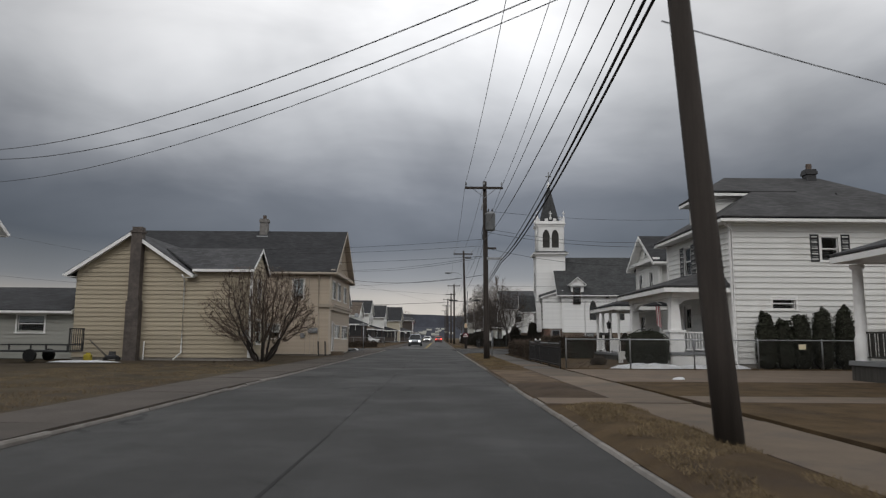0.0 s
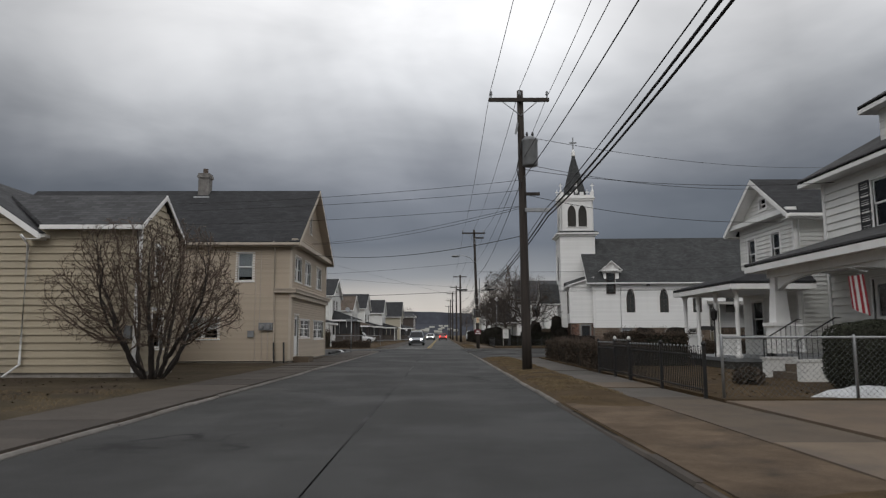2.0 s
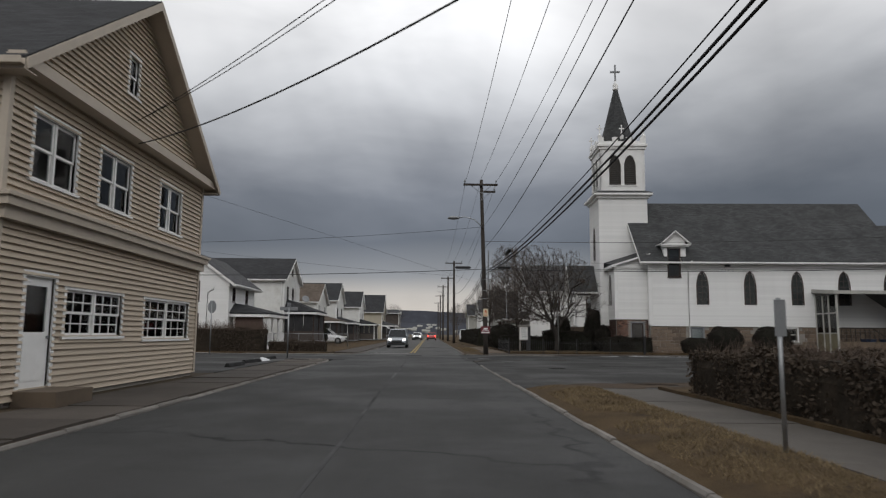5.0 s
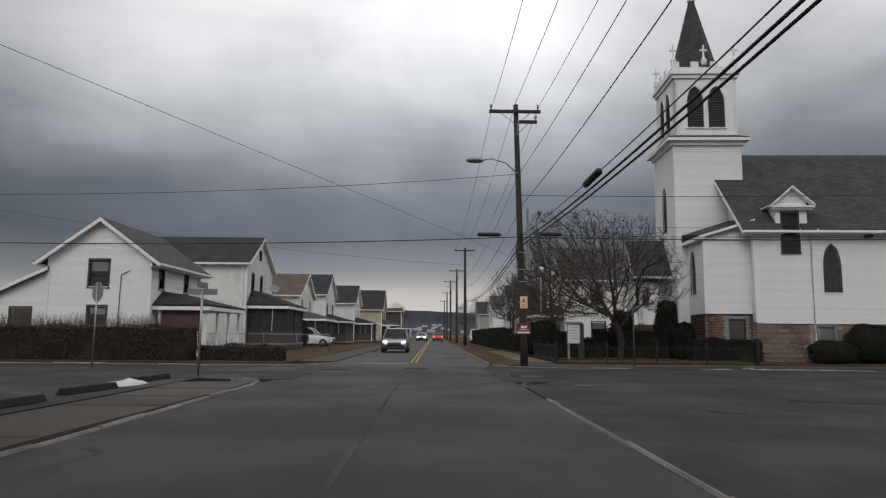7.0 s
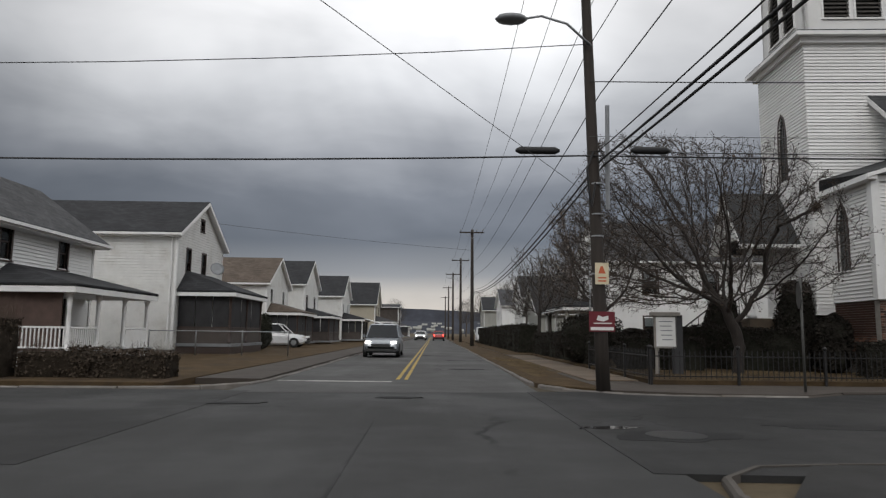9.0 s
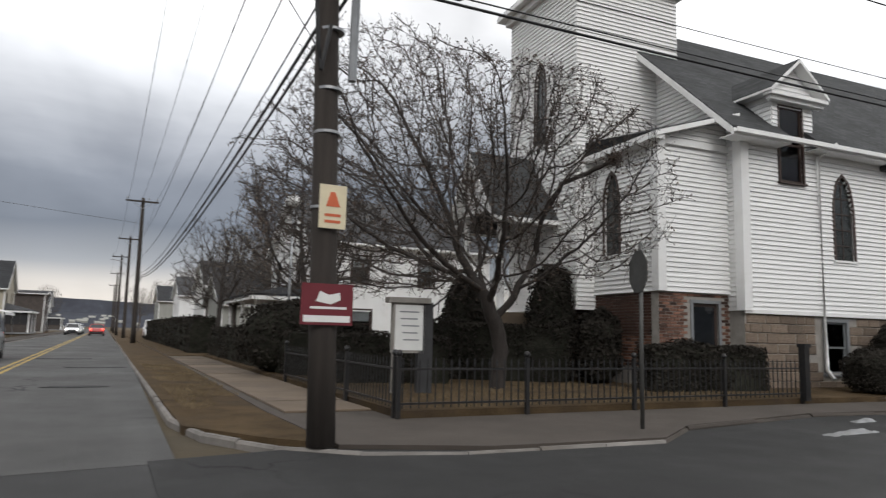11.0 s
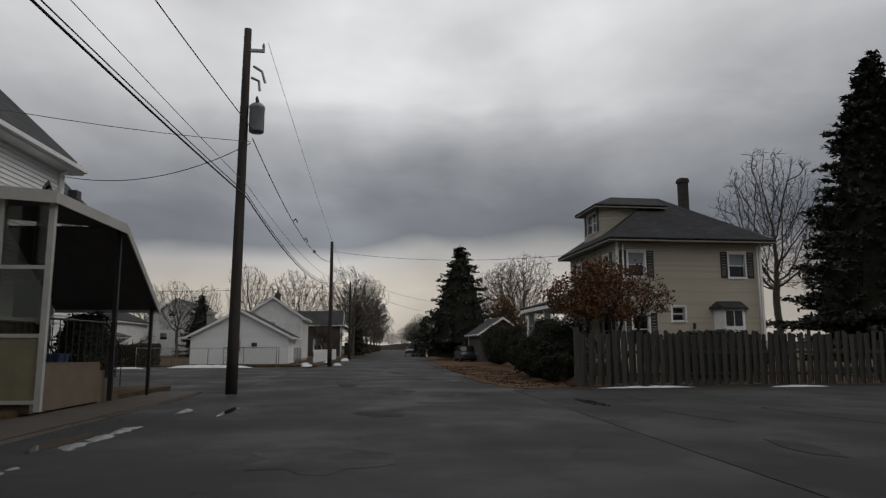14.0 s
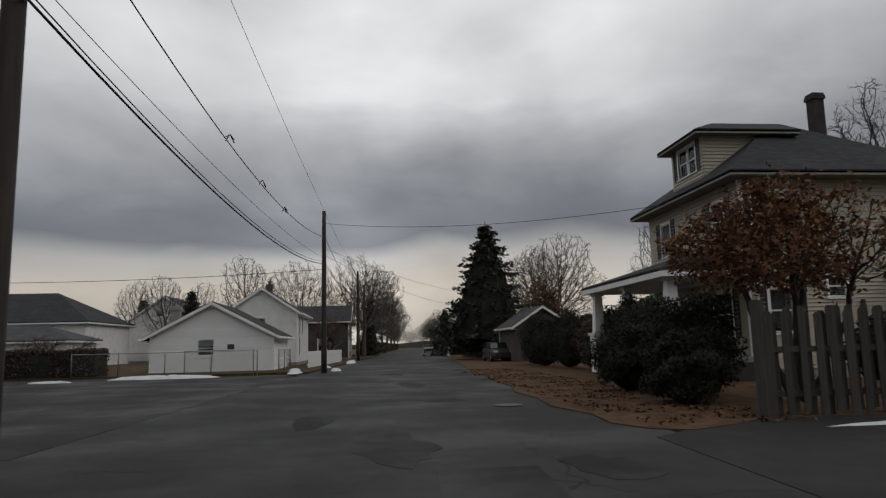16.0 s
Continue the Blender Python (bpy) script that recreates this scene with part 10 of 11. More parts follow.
for y in (-0.6, 0.6):
    part("side_rail", Mesh().box(-2.2, 1.2, y - 0.03, y + 0.03, 0.72, 0.77).box(-2.2, -2.14, y - 0.03, y + 0.03, 0.5, 0.72).box(-0.5, -0.44, y - 0.03, y + 0.03, 0.5, 0.72).box(1.14, 1.2, y - 0.03, y + 0.03, 0.5, 0.72), BLACK_PAINT, tr)
    part("wheel", Mesh().lathe([(0.12, -0.08), (0.27, -0.08), (0.28, 0.08), (0.12, 0.08)], 16), RUBBER, tr, m=pose(-0.4, y + math.copysign(0.15, y), 0.28, 90, 0, 0))
gate = Mesh().box(1.2, 1.25, -0.62, -0.57, 0.45, 1.5).box(1.2, 1.25, 0.57, 0.62, 0.45, 1.5).box(1.2, 1.25, -0.57, 0.57, 1.45, 1.5)
for k in range(6):
    gate.box(1.21, 1.24, -0.45 + 0.18 * k, -0.43 + 0.18 * k, 0.5, 1.45)
part("ramp_gate", gate, BLACK_PAINT, tr)
part("tongue", Mesh().tube([(-2.2, 0, 0.45), (-3.3, 0, 0.42)], 0.04, 6), BLACK_PAINT, tr)
mw = thing("push_mower", -14.9, 31.8, 0.1, 20, "dark push mower with a bent handle", "mower")
part("deck", Mesh().lathe([(0.28, 0.1), (0.3, 0.14), (0.3, 0.24), (0.16, 0.3), (0.14, 0.45)], 12), BLACK_PAINT, mw)
part("handle", Mesh().tube([(-0.25, -0.2, 0.25), (-0.95, -0.2, 0.95), (-0.95, 0.2, 0.95), (-0.25, 0.2, 0.25)], 0.015, 6), BLACK_PAINT, mw)
for x in (-0.25, 0.25):
    for y in (-0.24, 0.24):
        part("wheel", Mesh().lathe([(0.03, -0.03), (0.1, -0.03), (0.1, 0.03), (0.03, 0.03)], 12), RUBBER, mw, m=pose(x, y, 0.1, 90, 0, 0))
jc = thing("fuel_can", -15.75, 31.3, 0.1, 0, "yellow plastic fuel can", "can")
part("can", Mesh().box(-0.16, 0.16, -0.1, 0.1, 0, 0.32).box(-0.1, 0.1, -0.04, 0.04, 0.32, 0.4), YELLOW_PAINT, jc, bevel=0.02)
# wheel stops and an old snow heap on the corner lot
for k, (x, y, rz) in enumerate([(-7.55, 60.4, 88), (-7.7, 63.4, 84), (-7.8, 66.8, 86)]):
    w = Mesh().add([(-0.95, -0.11, 0), (0.95, -0.11, 0), (0.95, 0.11, 0), (-0.95, 0.11, 0), (-0.9, -0.06, 0.14), (0.9, -0.06, 0.14), (0.9, 0.06, 0.14), (-0.9, 0.06, 0.14)], [(3, 2, 1, 0), (4, 5, 6, 7), (0, 1, 5, 4), (1, 2, 6, 5), (2, 3, 7, 6), (3, 0, 4, 7)])
    tagged(part("wheel_stop", w, PATCH, m=pose(x, y, 0.03, 0, 0, rz), bevel=0.02), "dark worn concrete wheel stop on the lot", "wheel stop", "wheel stops")


def snow_heap(x, y, rx, ry, hgt, label, seed, z0=0.03, rz=0.0):
    """A low melting heap with a ragged edge."""
    n, rings = 40, 5
    rng = random.Random(seed)
    v = []
    for i in range(rings):
        k = i / (rings - 1)
        for j in range(n):
            a = 2 * math.pi * j / n
            rag = 1 + 0.28 * noise.noise((math.cos(a) * 1.8 + seed, math.sin(a) * 1.8, seed)) + 0.16 * noise.noise((math.cos(a) * 6 + seed, math.sin(a) * 6, 2.0))
            q = (1 - k) * rag
            v.append((rx * q * math.cos(a), ry * q * math.sin(a), hgt * (1 - (1 - k) ** 4) * (1 + 0.5 * noise.noise((math.cos(a) * 2.5 * (1 - k) * rx * 2, math.sin(a) * 2.5 * (1 - k) * ry * 2, seed + 0.5)))))
    f = [(i * n + j, i * n + (j + 1) % n, (i + 1) * n + (j + 1) % n, (i + 1) * n + j) for i in range(rings - 1) for j in range(n)] + [tuple(range((rings - 1) * n, rings * n))]
    return tagged(part("snow_patch", Mesh().add(v, f), SNOW, m=pose(x, y, z0, 0, 0, rz), smooth=True), label, "snow", "old snow")


for k, (x, y, rx, ry, hg, z0, rz) in enumerate([
        (-7.75, 65.2, 0.7, 0.25, 0.12, 0.03, 80), (8.3, 27.12, 1.5, 0.32, 0.17, 0.12, 0), (11.0, 27.15, 1.6, 0.3, 0.17, 0.12, 0), (7.19, 20.3, 0.24, 0.10, 0.06, 0.10, 20),
        (-15.6, 30.6, 1.5, 0.28, 0.08, 0.1, 5), (59.0, 81.0, 0.45, 2.6, 0.16, 0.02, 0), (57.5, 85.8, 0.3, 1.0, 0.1, 0.02, 0), (61.5, 75.0, 1.2, 0.35, 0.12, 0.02, -4), (64.0, 75.3, 0.8, 0.35, 0.15, 0.05, 0),
        (63.5, 72.9, 0.6, 0.3, 0.16, 0.02, 0), (82.0, 72.6, 2.0, 0.4, 0.2, 0.02, -4), (70.0, 73.9, 0.7, 0.35, 0.15, 0.02, 0),
        (19.1, 76.4, 0.2, 0.06, 0.03, 0.01, 0), (33.4, 62.4, 0.10, 1.7, 0.05, 0.02, 3), (33.2, 57.2, 0.09, 1.0, 0.05, 0.02, 0)]):
    snow_heap(x, y, rx, ry, hg, "thin remains of old snow on the ground", k + 1, z0, rz)


def slush_streak(x0, y0, x1, y1, half, seed, cut=0.16):
    """A thin broken streak of grey melting snow: a low uneven sheet with holes and ragged edges."""
    L = math.hypot(x1 - x0, y1 - y0)
    nu, nv = max(12, int(L / 0.07)), 14
    hs = np.zeros((nu + 1, nv + 1))
    for i in range(nu + 1):
        for j in range(nv + 1):
            u, w = i / nu, 2 * j / nv - 1
            q = noise.noise((u * L * 1.3, w * half * 3 + seed, seed)) * 0.7 + noise.noise((u * L * 5, w * half * 9, seed + 3)) * 0.45
            hs[i, j] = q + 0.75 * (1 - abs(w) ** 2) * min(1.0, 6 * u, 6 * (1 - u)) - 0.42
    v, f = [], []
    for i in range(nu + 1):
        for j in range(nv + 1):
            v.append((L * i / nu, half * (2 * j / nv - 1), max(-0.01, min(0.05, 0.09 * (hs[i, j] - cut)))))
    for i in range(nu):
        for j in range(nv):
            if max(hs[i, j], hs[i + 1, j], hs[i, j + 1], hs[i + 1, j + 1]) > cut:
                a = i * (nv + 1) + j
                f.append((a, a + nv + 1, a + nv + 2, a + 1))
    return tagged(part("slush_streak", Mesh().add(v, f), SLUSH, m=pose(x0, y0, 0.012, 0, 0, math.degrees(math.atan2(y1 - y0, x1 - x0))), smooth=True), "thin broken streak of grey melting snow", "snow", "old snow")


SLUSH = material("grey_slush", (0.23, 0.235, 0.24), 0.5, var=0.25, scale=5, fine=30, bump=0.01, bump_scale=25, dirt=(0.16, 0.155, 0.15), dirt_amount=0.7, dirt_scale=3.0, coords="World")
for k, (xa, ya, xb, yb, hf) in enumerate([(11.6, 76.0, 17.1, 75.65, 0.26), (19.2, 75.75, 20.6, 75.6, 0.2), (21.4, 75.65, 24.6, 75.35, 0.22), (11.9, 76.5, 12.6, 76.5, 0.14), (9.8, 75.6, 11.4, 75.7, 0.16), (26.2, 75.4, 27.6, 75.3, 0.15)]):
    slush_streak(xa, ya, xb, yb, hf, 7 * k + 2)
# flag hanging from the porch
fl = thing("porch_flag", 9.85, 30.2, 1.72, 0, "striped red and white flag hanging from the porch", "flag")
for k in range(7):
    part("stripe", Mesh().slab([(0.0 + 0.02 * math.sin(k), -0.35 + 0.1 * k, 0.0 + 0.03 * k), (0.02 * math.sin(k + 1), -0.25 + 0.1 * k, 0.03 * k + 0.03), (0.02 * math.sin(k + 1), -0.1 + 0.09 * k, 1.0), (0.02 * math.sin(k), -0.2 + 0.09 * k, 1.0)], 0.006, (1, 0, 0)), FLAG_RED if k % 2 == 0 else SIGN_WHITE, fl)
part("staff", Mesh().tube([(0.05, -0.3, 1.05), (0.05, 0.6, 1.25)], 0.015, 6), TRIM_W, fl)
# white box trailer on the church lot
bt = thing("box_trailer", 50.6, 89.1, 0.02, 3, "white box trailer with faded grey marks parked on the lot", "trailer")
part("box", Mesh().box(-2.2, 4.5, -2.4, 2.4, 0.9, 4.4), CAR_WHITE, bt, bevel=0.05)
part("rear_door_line", Mesh().box(-2.215, -2.2, -0.02, 0.02, 1.0, 4.3), GREY_METAL, bt)
part("mark", Mesh().box(-2.21, -2.2, -1.3, -0.7, 3.7, 4.05), GREY_METAL, bt)
for y in (-2.0, 2.0):
    part("wheel", Mesh().lathe([(0.2, -0.15), (0.48, -0.15), (0.48, 0.15), (0.2, 0.15)], 16), RUBBER, bt, m=pose(2.5, y, 0.48, 90, 0, 0))
part("chassis", Mesh().box(-2.1, 4.4, -1.0, 1.0, 0.6, 0.9), BLACK_PAINT, bt)
for k, (x, y) in enumerate([(30.0, 79.2), (30.6, 79.6), (29.2, 79.9)]):
    b = thing("waste_bin", x, y, 0.12, 10 * k, "dark blue wheeled waste bin by the side entry", "bin", "waste bins")
    part("bin", Mesh().add([(-0.24, -0.26, 0.05), (0.24, -0.26, 0.05), (0.24, 0.26, 0.05), (-0.24, 0.26, 0.05), (-0.3, -0.32, 1.0), (0.3, -0.32, 1.0), (0.3, 0.32, 1.0), (-0.3, 0.32, 1.0)], [(3, 2, 1, 0), (4, 5, 6, 7), (0, 1, 5, 4), (1, 2, 6, 5), (2, 3, 7, 6), (3, 0, 4, 7)]), PLASTIC_BLUE, b)
    part("lid", Mesh().box(-0.32, 0.32, -0.34, 0.36, 1.0, 1.06), PLASTIC_BLUE, b)

# ---- pieces of kerbs, pavements and church base ----


def kerb_run(name, pts, label, w=0.075, z=0.056, piece=1.5, side=1, tilt=0.02, mat=None):
    """Kerb stones, each a piece of its own, end to end along a line; side: which side of the line the stone lies on."""
    k = tagged(part(name, Mesh().box(-0.01, 0.01, -0.01, 0.01, -0.2, -0.1), KERB, m=pose(pts[0][0], pts[0][1], 0)), label, "kerb", kind="structure")
    base = Matrix.Translation((pts[0][0], pts[0][1], 0)).inverted()
    rng = random.Random(len(pts) + int(abs(pts[0][1])))
    me = Mesh().prism([(0, -0.25), (w, -0.25), (w, z), (0.025, z), (0.0, z - 0.03)], 0, 0.985, Matrix(((0, 0, 1, 0), (1, 0, 0, 0), (0, 1, 0, 0), (0, 0, 0, 1)))).data("kerb_stone")
    me.materials.append(mat or KERB)
    for a, b in zip(pts, pts[1:]):
        L = math.hypot(b[0] - a[0], b[1] - a[1])
        n = max(1, round(L / piece))
        ang = math.degrees(math.atan2(b[1] - a[1], b[0] - a[0]))
        for i in range(n):
            ob = new("kerb_stone", me)
            ob.parent = k
            u = L * i / n
            ob.matrix_basis = base @ pose(a[0] + (b[0] - a[0]) * i / n, a[1] + (b[1] - a[1]) * i / n, rng.uniform(-tilt, tilt * 0.5), 0, rng.uniform(-0.5, 0.5), ang + rng.uniform(-0.3, 0.3)) @ Matrix.Diagonal((L / n, side, 1, 1))
    return k


kerb_run("kerb_east", [(kerb_x(-30), -30), (kerb_x(10), 10), (kerb_x(18.6), 18.6)], "worn pale concrete kerb stones", side=-1, z=0.05, w=0.085)
kerb_run("kerb_east_dropped", [(kerb_x(18.6), 18.6), (kerb_x(27.0), 27.0)], "dropped kerb worn flush at the driveway", side=-1, z=0.035, w=0.13, mat=CONCRETE_L)
kerb_run("kerb_east", [(kerb_x(27.0), 27.0), (kerb_x(40), 40), (kerb_x(50), 50)], "worn pale concrete kerb stones", side=-1, z=0.05, w=0.085)
kerb_run("kerb_lot", [(kerb_x(50), 50), (kerb_x(62.8), 62.8)], "narrow worn kerb along the parking lot", side=-1, z=0.04, w=0.05)
kerb_run("kerb_lot_nose", [(kerb_x(65.8), 65.8), (1.84, 66.9), (2.05, 67.7), (2.6, 68.25), (3.5, 68.4), (6.5, 68.45)], "worn concrete kerb at the lot entrance", side=-1, piece=0.7, z=0.035, w=0.075, mat=CONCRETE_GREY)
kerb_run("kerb_west", [(-4.85, 65.4), (-4.85, 30), (-4.85, -30)], "worn pale concrete kerb stones", side=-1)
kerb_run("kerb_west_nose", [(-7.0, 68.5), (-5.6, 67.9), (-5.0, 66.9), (-4.85, 65.4)], "worn concrete kerb round the corner", side=-1, piece=0.7)
kerb_run("kerb_church_corner", [(1.92, 100.0), (1.9, 79.4), (2.15, 77.9), (2.75, 76.8), (3.5, 76.15), (4.6, 75.85), (7.3, cross_n(7.3) + 0.02)], "pale worn kerb round the church corner", side=1, piece=0.8, z=0.045, tilt=0.014)
kerb_run("kerb_church", [(7.3, cross_n(7.3) + 0.02), (8.5, 76.58), (12, 77.2), (20, 76.73), (32.0, 76.12)], "low dark kerb beside the church pavement", side=1, z=0.05, mat=CONCRETE_L)
kerb_run("kerb_north_east", [(2.2, 260.0), (1.95, 120), (1.92, 100.0)], "worn kerb stones", side=1, piece=2.5)
kerb_run("kerb_north_west", [(-30.0, 76.1), (-7.2, 76.15), (-5.6, 76.6), (-4.8, 77.6), (-4.62, 79.0), (-4.6, 140), (-4.6, 260)], "worn pale kerb stones round the corner", side=1, piece=2.0)


def slabs(name, x0, x1, y0, y1, label, mat, rows=1, length=1.5, top=0.125, seed=1, kx=None):
    """A concrete walk of single slabs with open joints."""
    rng = random.Random(seed)
    g_ = tagged(part(name, Mesh().box(x0, x1, y0, y1, -0.2, top - 0.03), BARE_SOIL), label, "pavement", kind="structure")
    w = (x1 - x0) / rows
    n = max(1, round((y1 - y0) / length))
    d = (y1 - y0) / n
    me = Mesh().add([(0, 0, 0), (w - 0.012, 0, 0), (w - 0.012, d - 0.014, 0), (0, d - 0.014, 0), (0.006, 0.006, 0.05), (w - 0.018, 0.006, 0.05), (w - 0.018, d - 0.02, 0.05), (0.006, d - 0.02, 0.05)],
                    [(3, 2, 1, 0), (4, 5, 6, 7), (0, 1, 5, 4), (1, 2, 6, 5), (2, 3, 7, 6), (3, 0, 4, 7)]).data("slab")
    me.materials.append(mat)
    for r in range(rows):
        for i in range(n):
            ob = new("slab", me)
            ob.parent = g_
            ob.matrix_basis = pose(x0 + r * w, y0 + i * d, top - 0.05 + rng.uniform(-0.008, 0.006), rng.uniform(-0.25, 0.25), rng.uniform(-0.2, 0.2), 0)


slabs("pavement_east", 3.62, 5.0, -30, 27.7, "concrete slab pavement beside the dead grass", CONCRETE, top=0.072, length=2.9)
slabs("pavement_east", 3.62, 5.0, 27.72, 30.2, "grey worn pavement before the iron fence", CONCRETE_GREY, top=0.07, seed=4, length=2.5)
slabs("pavement_east", 3.62, 5.0, 30.22, 31.9, "newer pale concrete slab in the pavement", CONCRETE, top=0.074, seed=5, length=1.7)
slabs("pavement_east", 3.62, 5.0, 31.92, 50.4, "dark worn pavement beside the hedge", CONCRETE_GREY, top=0.07, seed=6, length=3.1)
slabs("pavement_west", -6.75, -5.0, -30, 66.0, "brownish worn concrete pavement", CONCRETE_L, length=1.8, top=0.062, seed=2)
slabs("pavement_church", 3.5, 4.86, 79.5, 130.0, "concrete slab pavement beside the church lawn", CONCRETE, length=1.5, top=0.095, seed=3)


def wall_stones(parent_name, m, u0, u1, z0, z1, holes, mesh_list, hmean, wmean, seed, limit=300):
    """Lays single stones or bricks, in courses, on a wall body of the church."""
    rng = random.Random(seed)
    host = bpy.data.objects[parent_name]
    count, z, row = 0, z0, 0
    rest = Mesh()
    while z < z1 - hmean * 0.5:
        hrow = hmean * (rng.uniform(0.8, 1.25) if wmean > 0.25 else 1.0)
        hrow = min(hrow, z1 - z)
        u = u0 - (wmean * 0.5 if row % 2 and wmean < 0.25 else rng.uniform(0, wmean) if wmean > 0.25 else 0)
        while u < u1:
            w = wmean * (rng.uniform(0.6, 1.5) if wmean > 0.25 else 1.0)
            a, b = max(u, u0), min(u + w, u1)
            u += w
            if b - a < 0.05 or any(h.u0 - 0.09 < b and h.u1 + 0.09 > a and h.z0 - 0.06 < z + hrow and h.z1 + 0.09 > z for h in holes):
                continue
            if count < limit:
                ob = new(mesh_list[0].name.split(".")[0], rng.choice(mesh_list))
                ob.parent = host
                ob.matrix_basis = Matrix.Translation((a + 0.006, 0, z + 0.006)) @ Matrix.Diagonal((b - a - 0.012, rng.uniform(0.7, 1.3), hrow - 0.012, 1))
                count += 1
            else:
                dd = -0.02 * rng.uniform(0.7, 1.3)
                rest.box(a + 0.006, b - 0.006, dd, 0.0, z + 0.006, z + hrow - 0.006)
        z += hrow
        row += 1
    if rest.f:
        tagged(part(mesh_list[0].name.split(".")[0] + "_rest", rest, mesh_list[0].materials[0], host), kind="stuff")


def piece_meshes(name, mat, depth, chamfer):
    out = []
    for k in range(3):
        c = chamfer * (0.7 + 0.3 * k)
        me = Mesh().add([(0, 0, 0), (1, 0, 0), (1, 0, 1), (0, 0, 1), (c, -depth, c), (1 - c, -depth * (1.1 - 0.1 * k), c), (1 - c * 1.2, -depth, 1 - c), (c * (1 + 0.2 * k), -depth * 0.9, 1 - c)],
                        [(4, 5, 6, 7), (0, 1, 5, 4), (1, 2, 6, 5), (2, 3, 7, 6), (3, 0, 4, 7)]).data(name)
        me.materials.append(mat)
        out.append(me)
    return out


stone_me, brick_me = piece_meshes("stone", STONE, 0.03, 0.08), piece_meshes("brick", BRICK, 0.018, 0.05)
wall_stones("stone_base", None, 0.0, 17.08, 0.05, 1.93, [Hole(2.76, 3.53, 0.5, 1.8), Hole(7.38, 8.13, 1.0, 1.85), Hole(9.08, 9.83, 1.0, 1.85)], stone_me, 0.24, 0.45, 5)
wall_stones("brick_base", None, 0.0, 2.2, 0.35, 2.38, [Hole(1.03, 1.83, 0.0, 2.2)], brick_me, 0.075, 0.215, 6)
wall_stones("brick_base_west", None, 0.0, 6.2, 0.6, 2.38, [], brick_me, 0.075, 0.215, 7)

# road paint, patches, covers and puddles, each lying just above the asphalt


def decal(name, poly, z, mat, label, cat="road marking", kind="structure"):
    return tagged(part(name, Mesh().prism(poly, z - 0.02, z), mat), label, cat, kind=kind)


for dx in (-0.12, 0.10):
    decal("centre_line", [(-1.42 + dx, 80.0), (-1.32 + dx, 80.0), (-1.2 + dx, 240.0), (-1.3 + dx, 240.0)], 0.009, YELLOW_LINE, "worn yellow double centre line")
decal("stop_line", [(-4.5, 79.0), (-1.6, 79.0), (-1.6, 79.25), (-4.5, 79.25)], 0.009, WHITE_LINE, "worn faint line across the lane")
rngp = random.Random(11)


def ragged(cx, cy, rx, ry, n=16, seed=0, rz=0.0):
    r = random.Random(seed)
    out = []
    for k in range(n):
        a = 2 * math.pi * k / n
        q = r.uniform(0.72, 1.15)
        x, y = rx * q * math.cos(a), ry * q * math.sin(a)
        c, s_ = math.cos(rz), math.sin(rz)
        out.append((cx + x * c - y * s_, cy + x * s_ + y * c))
    return out


# seam along the middle of the street and rougher strips at its edges
for k in range(14):
    y = -25 + 6.9 * k
    decal("asphalt_seam", [(-1.38, y), (-1.33, y), (-1.33 + rngp.uniform(-0.05, 0.05), y + 6.7), (-1.38 + rngp.uniform(-0.05, 0.05), y + 6.7)], 0.003, SEAM, "dark sealed seam along the street", "road patch")
for k, (cx, cy, rx, ry, rz) in enumerate([(2.5, 70.2, 0.8, 0.5, 0.2), (-1.2, 74.9, 0.45, 0.18, 0.1), (-4.0, 73.6, 0.5, 0.2, 0.3), (0.6, 85.5, 0.6, 0.25, 0.0), (0.9, 93.0, 0.9, 0.3, 0.1), (-0.2, 99.0, 0.9, 0.4, 0), (5.5, 71.2, 1.3, 0.35, -0.1), (9.0, 72.4, 1.6, 0.4, 0.05), (14.5, 70.3, 1.5, 0.3, 0.1), (20.5, 72.2, 1.1, 0.9, 0.1), (26.5, 71.3, 1.4, 0.5, 0.0), (33.0, 70.6, 1.6, 0.6, 0.1), (31.0, 68.3, 0.8, 0.5, 0.2), (36.5, 72.0, 1.3, 0.4, 0.0), (41.0, 69.2, 1.0, 0.6, 0.3), (48.0, 69.5, 2.0, 0.5, 0.05), (56.0, 70.0, 1.6, 0.6, 0.0), (23.8, 62.8, 2.2, 0.12, 0.1), (20.5, 66.0, 0.9, 0.25, -0.1), (24.5, 65.3, 1.2, 0.1, 0.15), (29.0, 64.6, 0.8, 0.12, 0.0), (12.0, 60.2, 1.8, 0.3, 0.1), (8.0, 62.5, 1.2, 0.25, -0.2), (15.5, 57.0, 1.4, 0.3, 0.0)]):
    decal("asphalt_patch", ragged(cx, cy, rx, ry, 18, k, rz), 0.022 if cy < 67.8 and cx > 3 else 0.012, PATCH, "dark patched or broken asphalt", "road patch")
decal("asphalt_patch", [(28.4, 69.2), (31.2, 69.05), (31.25, 70.2), (28.45, 70.3)], 0.0115, PATCH, "rectangular asphalt repair in the side street", "road patch")
for k, (cx, cy, r) in enumerate([(2.55, 70.25, 0.38), (38.6, 67.9, 0.32), (3.4, 66.4, 0.3)]):
    tagged(part("manhole_cover", Mesh().lathe([(r, -0.02), (r, 0.016 if cy > 68 else 0.026), (r - 0.05, 0.02 if cy > 68 else 0.03), (0.02, 0.02 if cy > 68 else 0.03)], 24, (cx, cy, 0)), IRON), "round dark iron manhole cover", "manhole cover", kind="structure")
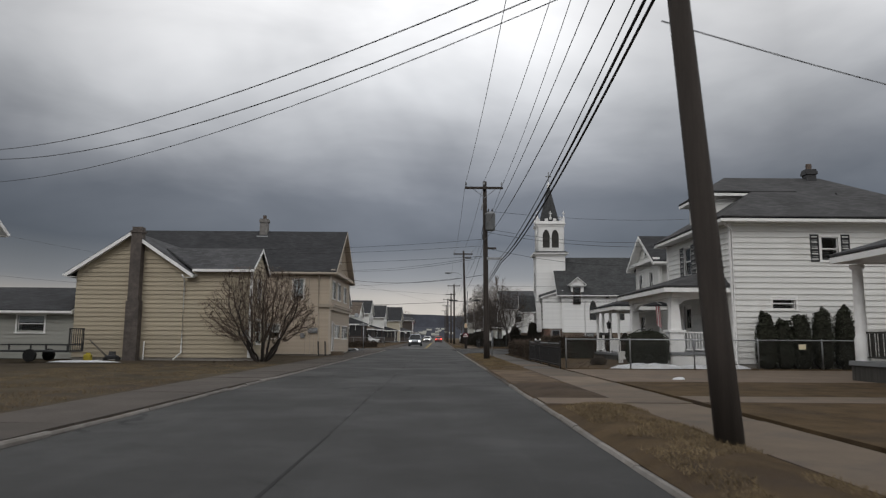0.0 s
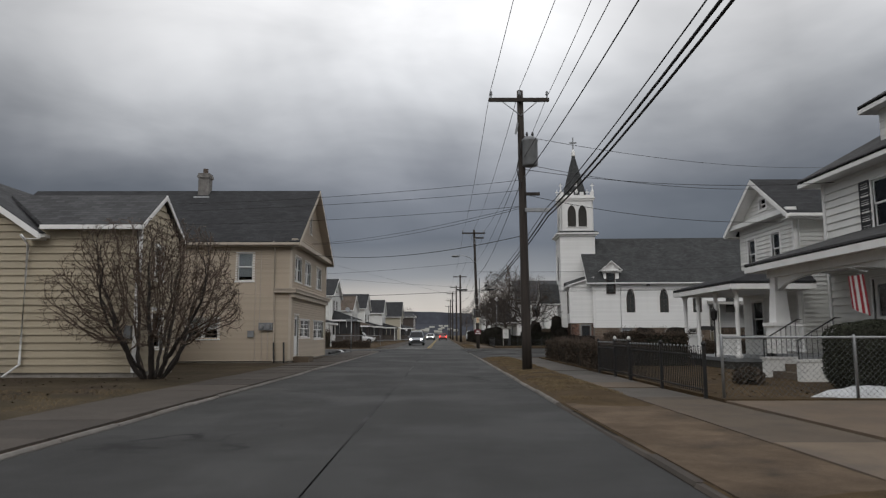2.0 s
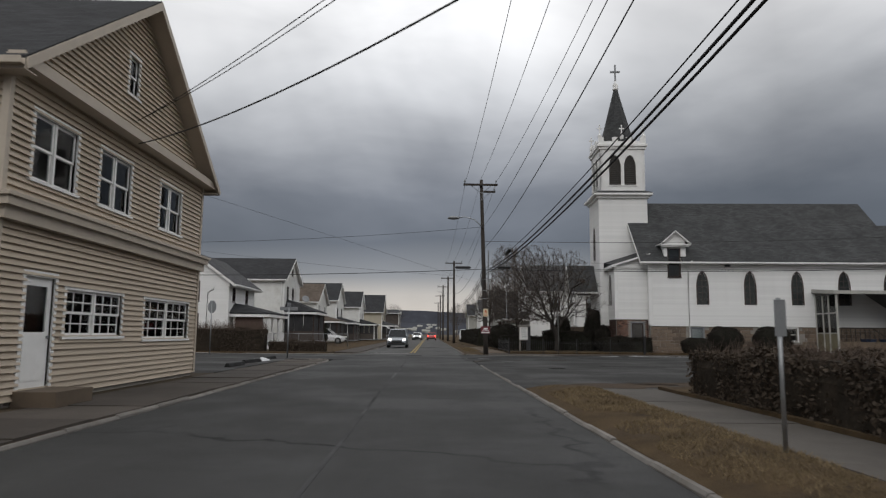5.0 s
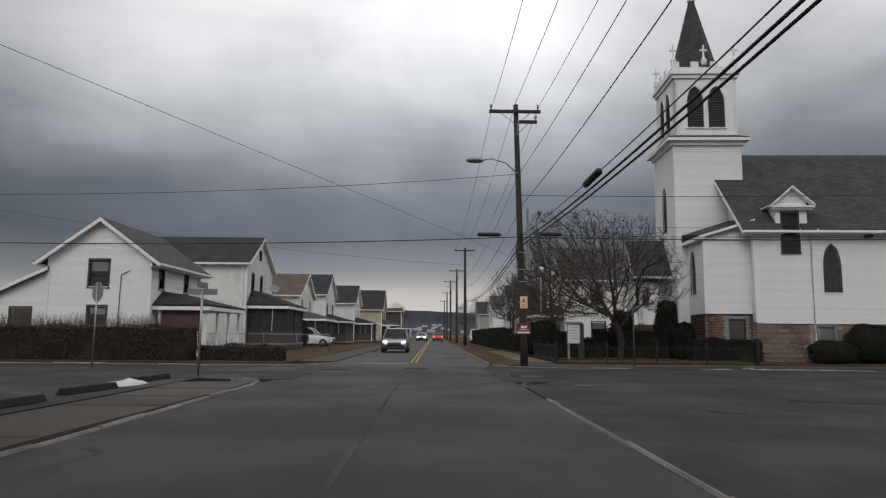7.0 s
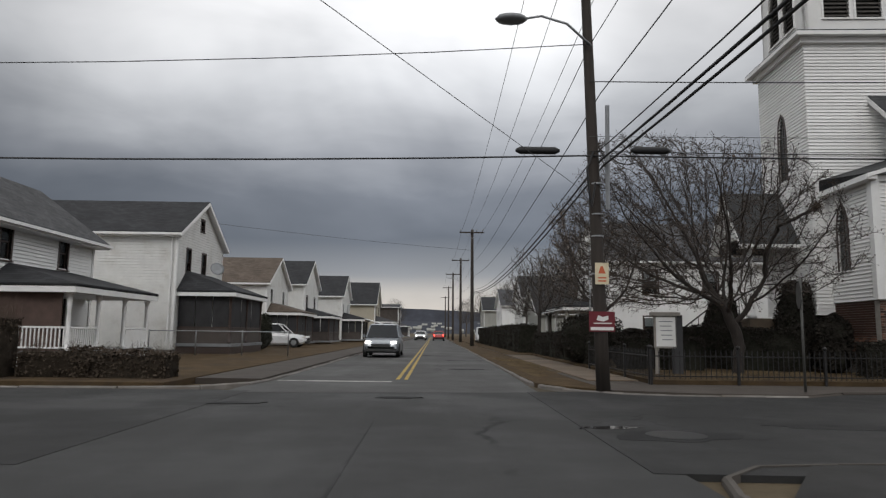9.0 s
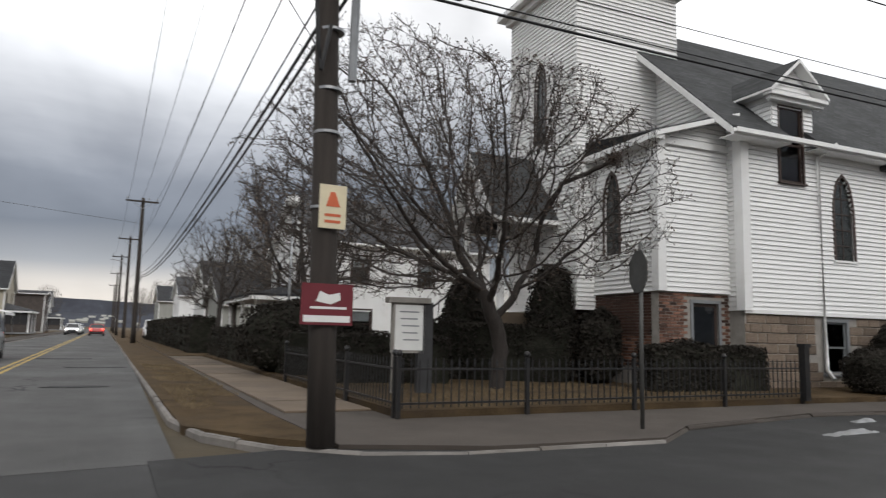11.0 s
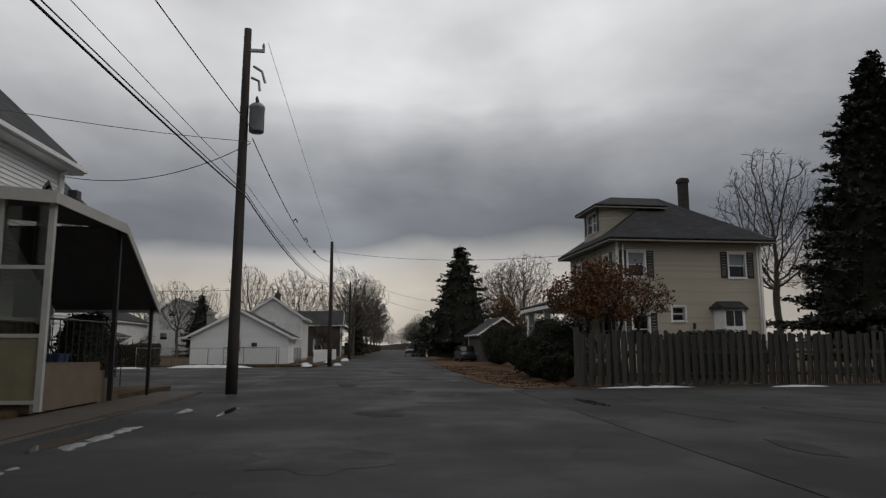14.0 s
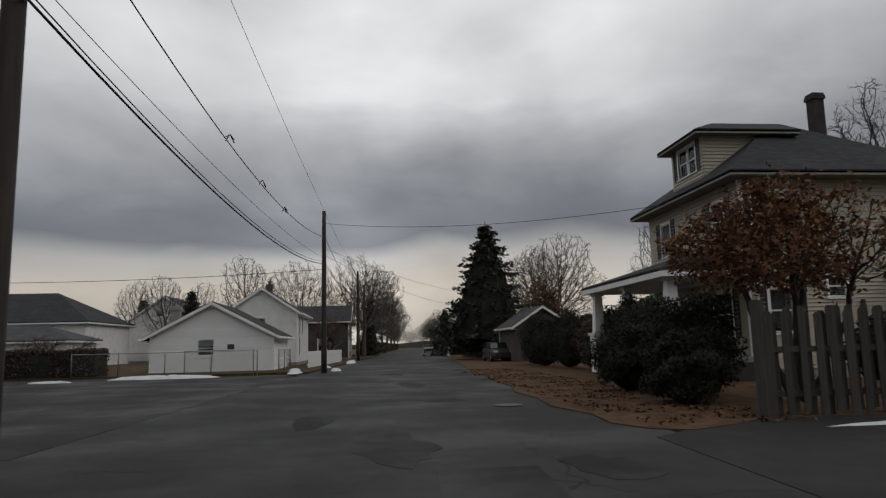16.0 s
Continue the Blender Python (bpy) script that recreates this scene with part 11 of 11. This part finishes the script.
for k, (cx, cy, rx, ry, rz) in enumerate([(4.4, 51.9, 1.7, 0.95, 0.3), (7.6, 52.5, 2.4, 1.0, -0.1), (11.0, 51.9, 2.0, 0.8, 0.1)]):
    decal("mud_patch", ragged(cx, cy, rx, ry, 26, 70 + k, rz), 0.020, BARE_SOIL, "brown mud and leaves washed over the asphalt", "mud")
WATER = material("standing_water", (0.03, 0.03, 0.032), 0.03, var=0.1, scale=1, fine=6, spec=0.6)
for k, (cx, cy, rx, ry, rz) in enumerate([(1.9, 70.9, 0.45, 0.14, 0.1), (16.5, 76.2, 1.4, 0.2, -0.04), (22.5, 75.9, 1.3, 0.18, -0.03), (12.2, 75.6, 0.9, 0.15, 0), (27.0, 74.4, 1.0, 0.12, -0.03), (4.6, 60.6, 0.35, 0.2, 0.0), (28.0, 66.2, 1.1, 0.2, 0.0)]):
    decal("puddle", ragged(cx, cy, rx, ry, 20, 40 + k, rz), 0.024 if cy < 67.8 and cx > 3 else 0.013, WATER, "shallow puddle on the asphalt", "puddle")
# dead grass blades and fallen leaves near the kerb


def scatter(name, label, mat, boxes, per_m2, size, seed, stand=0.0, z=0.1, slim=0.12, height=None):
    rng = np.random.default_rng(seed)
    quads = []
    for x0, x1, y0, y1 in boxes:
        n = int((x1 - x0) * (y1 - y0) * per_m2)
        p = np.stack([rng.uniform(x0, x1, n), rng.uniform(y0, y1, n), np.full(n, z)], 1)
        keep = np.array([noise.noise((a * 0.8, b * 0.8, seed)) > -0.12 for a, b in p[:, :2]]) if n else np.array([], bool)
        p = p[keep]
        if height:
            p[:, 2] = [height(a, b) for a, b in p[:, :2]]
        if stand > 0:
            n = len(p)
            a = rng.uniform(0, 2 * math.pi, n)
            d = np.stack([np.cos(a), np.sin(a), np.zeros(n)], 1) * 0.004
            tip = p + np.stack([rng.normal(0, 0.03, n), rng.normal(0, 0.03, n), stand * rng.uniform(0.4, 1.1, n)], 1)
            quads.append(np.stack([p - d, p + d, tip + d * 0.3, tip - d * 0.3], 1))
        else:
            p[:, 2] += rng.uniform(0.004, 0.02, len(p))
            quads.append(leaf_quads(rng, p, np.tile([0, 0, 1.0], (len(p), 1)), size, 0.35, 0.6))
    me = quads_mesh(name, np.concatenate(quads), mat)
    return tagged(part(name, me, mat), label, "ground litter", kind="stuff")


STRAW = material("straw_grass", (0.20, 0.152, 0.09), 0.9, var=0.35, scale=2, fine=20, spec=0.1, coords="World")
scatter("dead_grass_blades", "short dead grass blades on the verge", STRAW, [(2.3, 3.6, 4, 12.8), (2.15, 3.6, 27, 50)], 900, 0.02, 1, stand=0.05, height=verge_z)
scatter("dead_grass_blades", "short dead grass blades on the church verge and lawn", STRAW, [(2.1, 3.2, 79.5, 92), (5.0, 13.4, 78.7, 83.5)], 420, 0.02, 2, stand=0.06, z=0.15)
scatter("fallen_leaves", "brown fallen leaves on the verge", LEAF_OAK, [(34.0, 60.0, 63.5, 66.6)], 70, 0.05, 3, z=0.035)
scatter("fallen_leaves", "brown fallen leaves in the yards", LEAF_BROWN, [(5.1, 12, 27, 36), (-12, -7, 26, 34), (14, 30, 77.6, 80.4)], 14, 0.04, 4, z=0.125)
scatter("dead_grass_blades", "patches of short dead grass in the muddy yard", STRAW, [(-14, -6.9, 10, 30)], 220, 0.02, 7, stand=0.05, z=0.055)
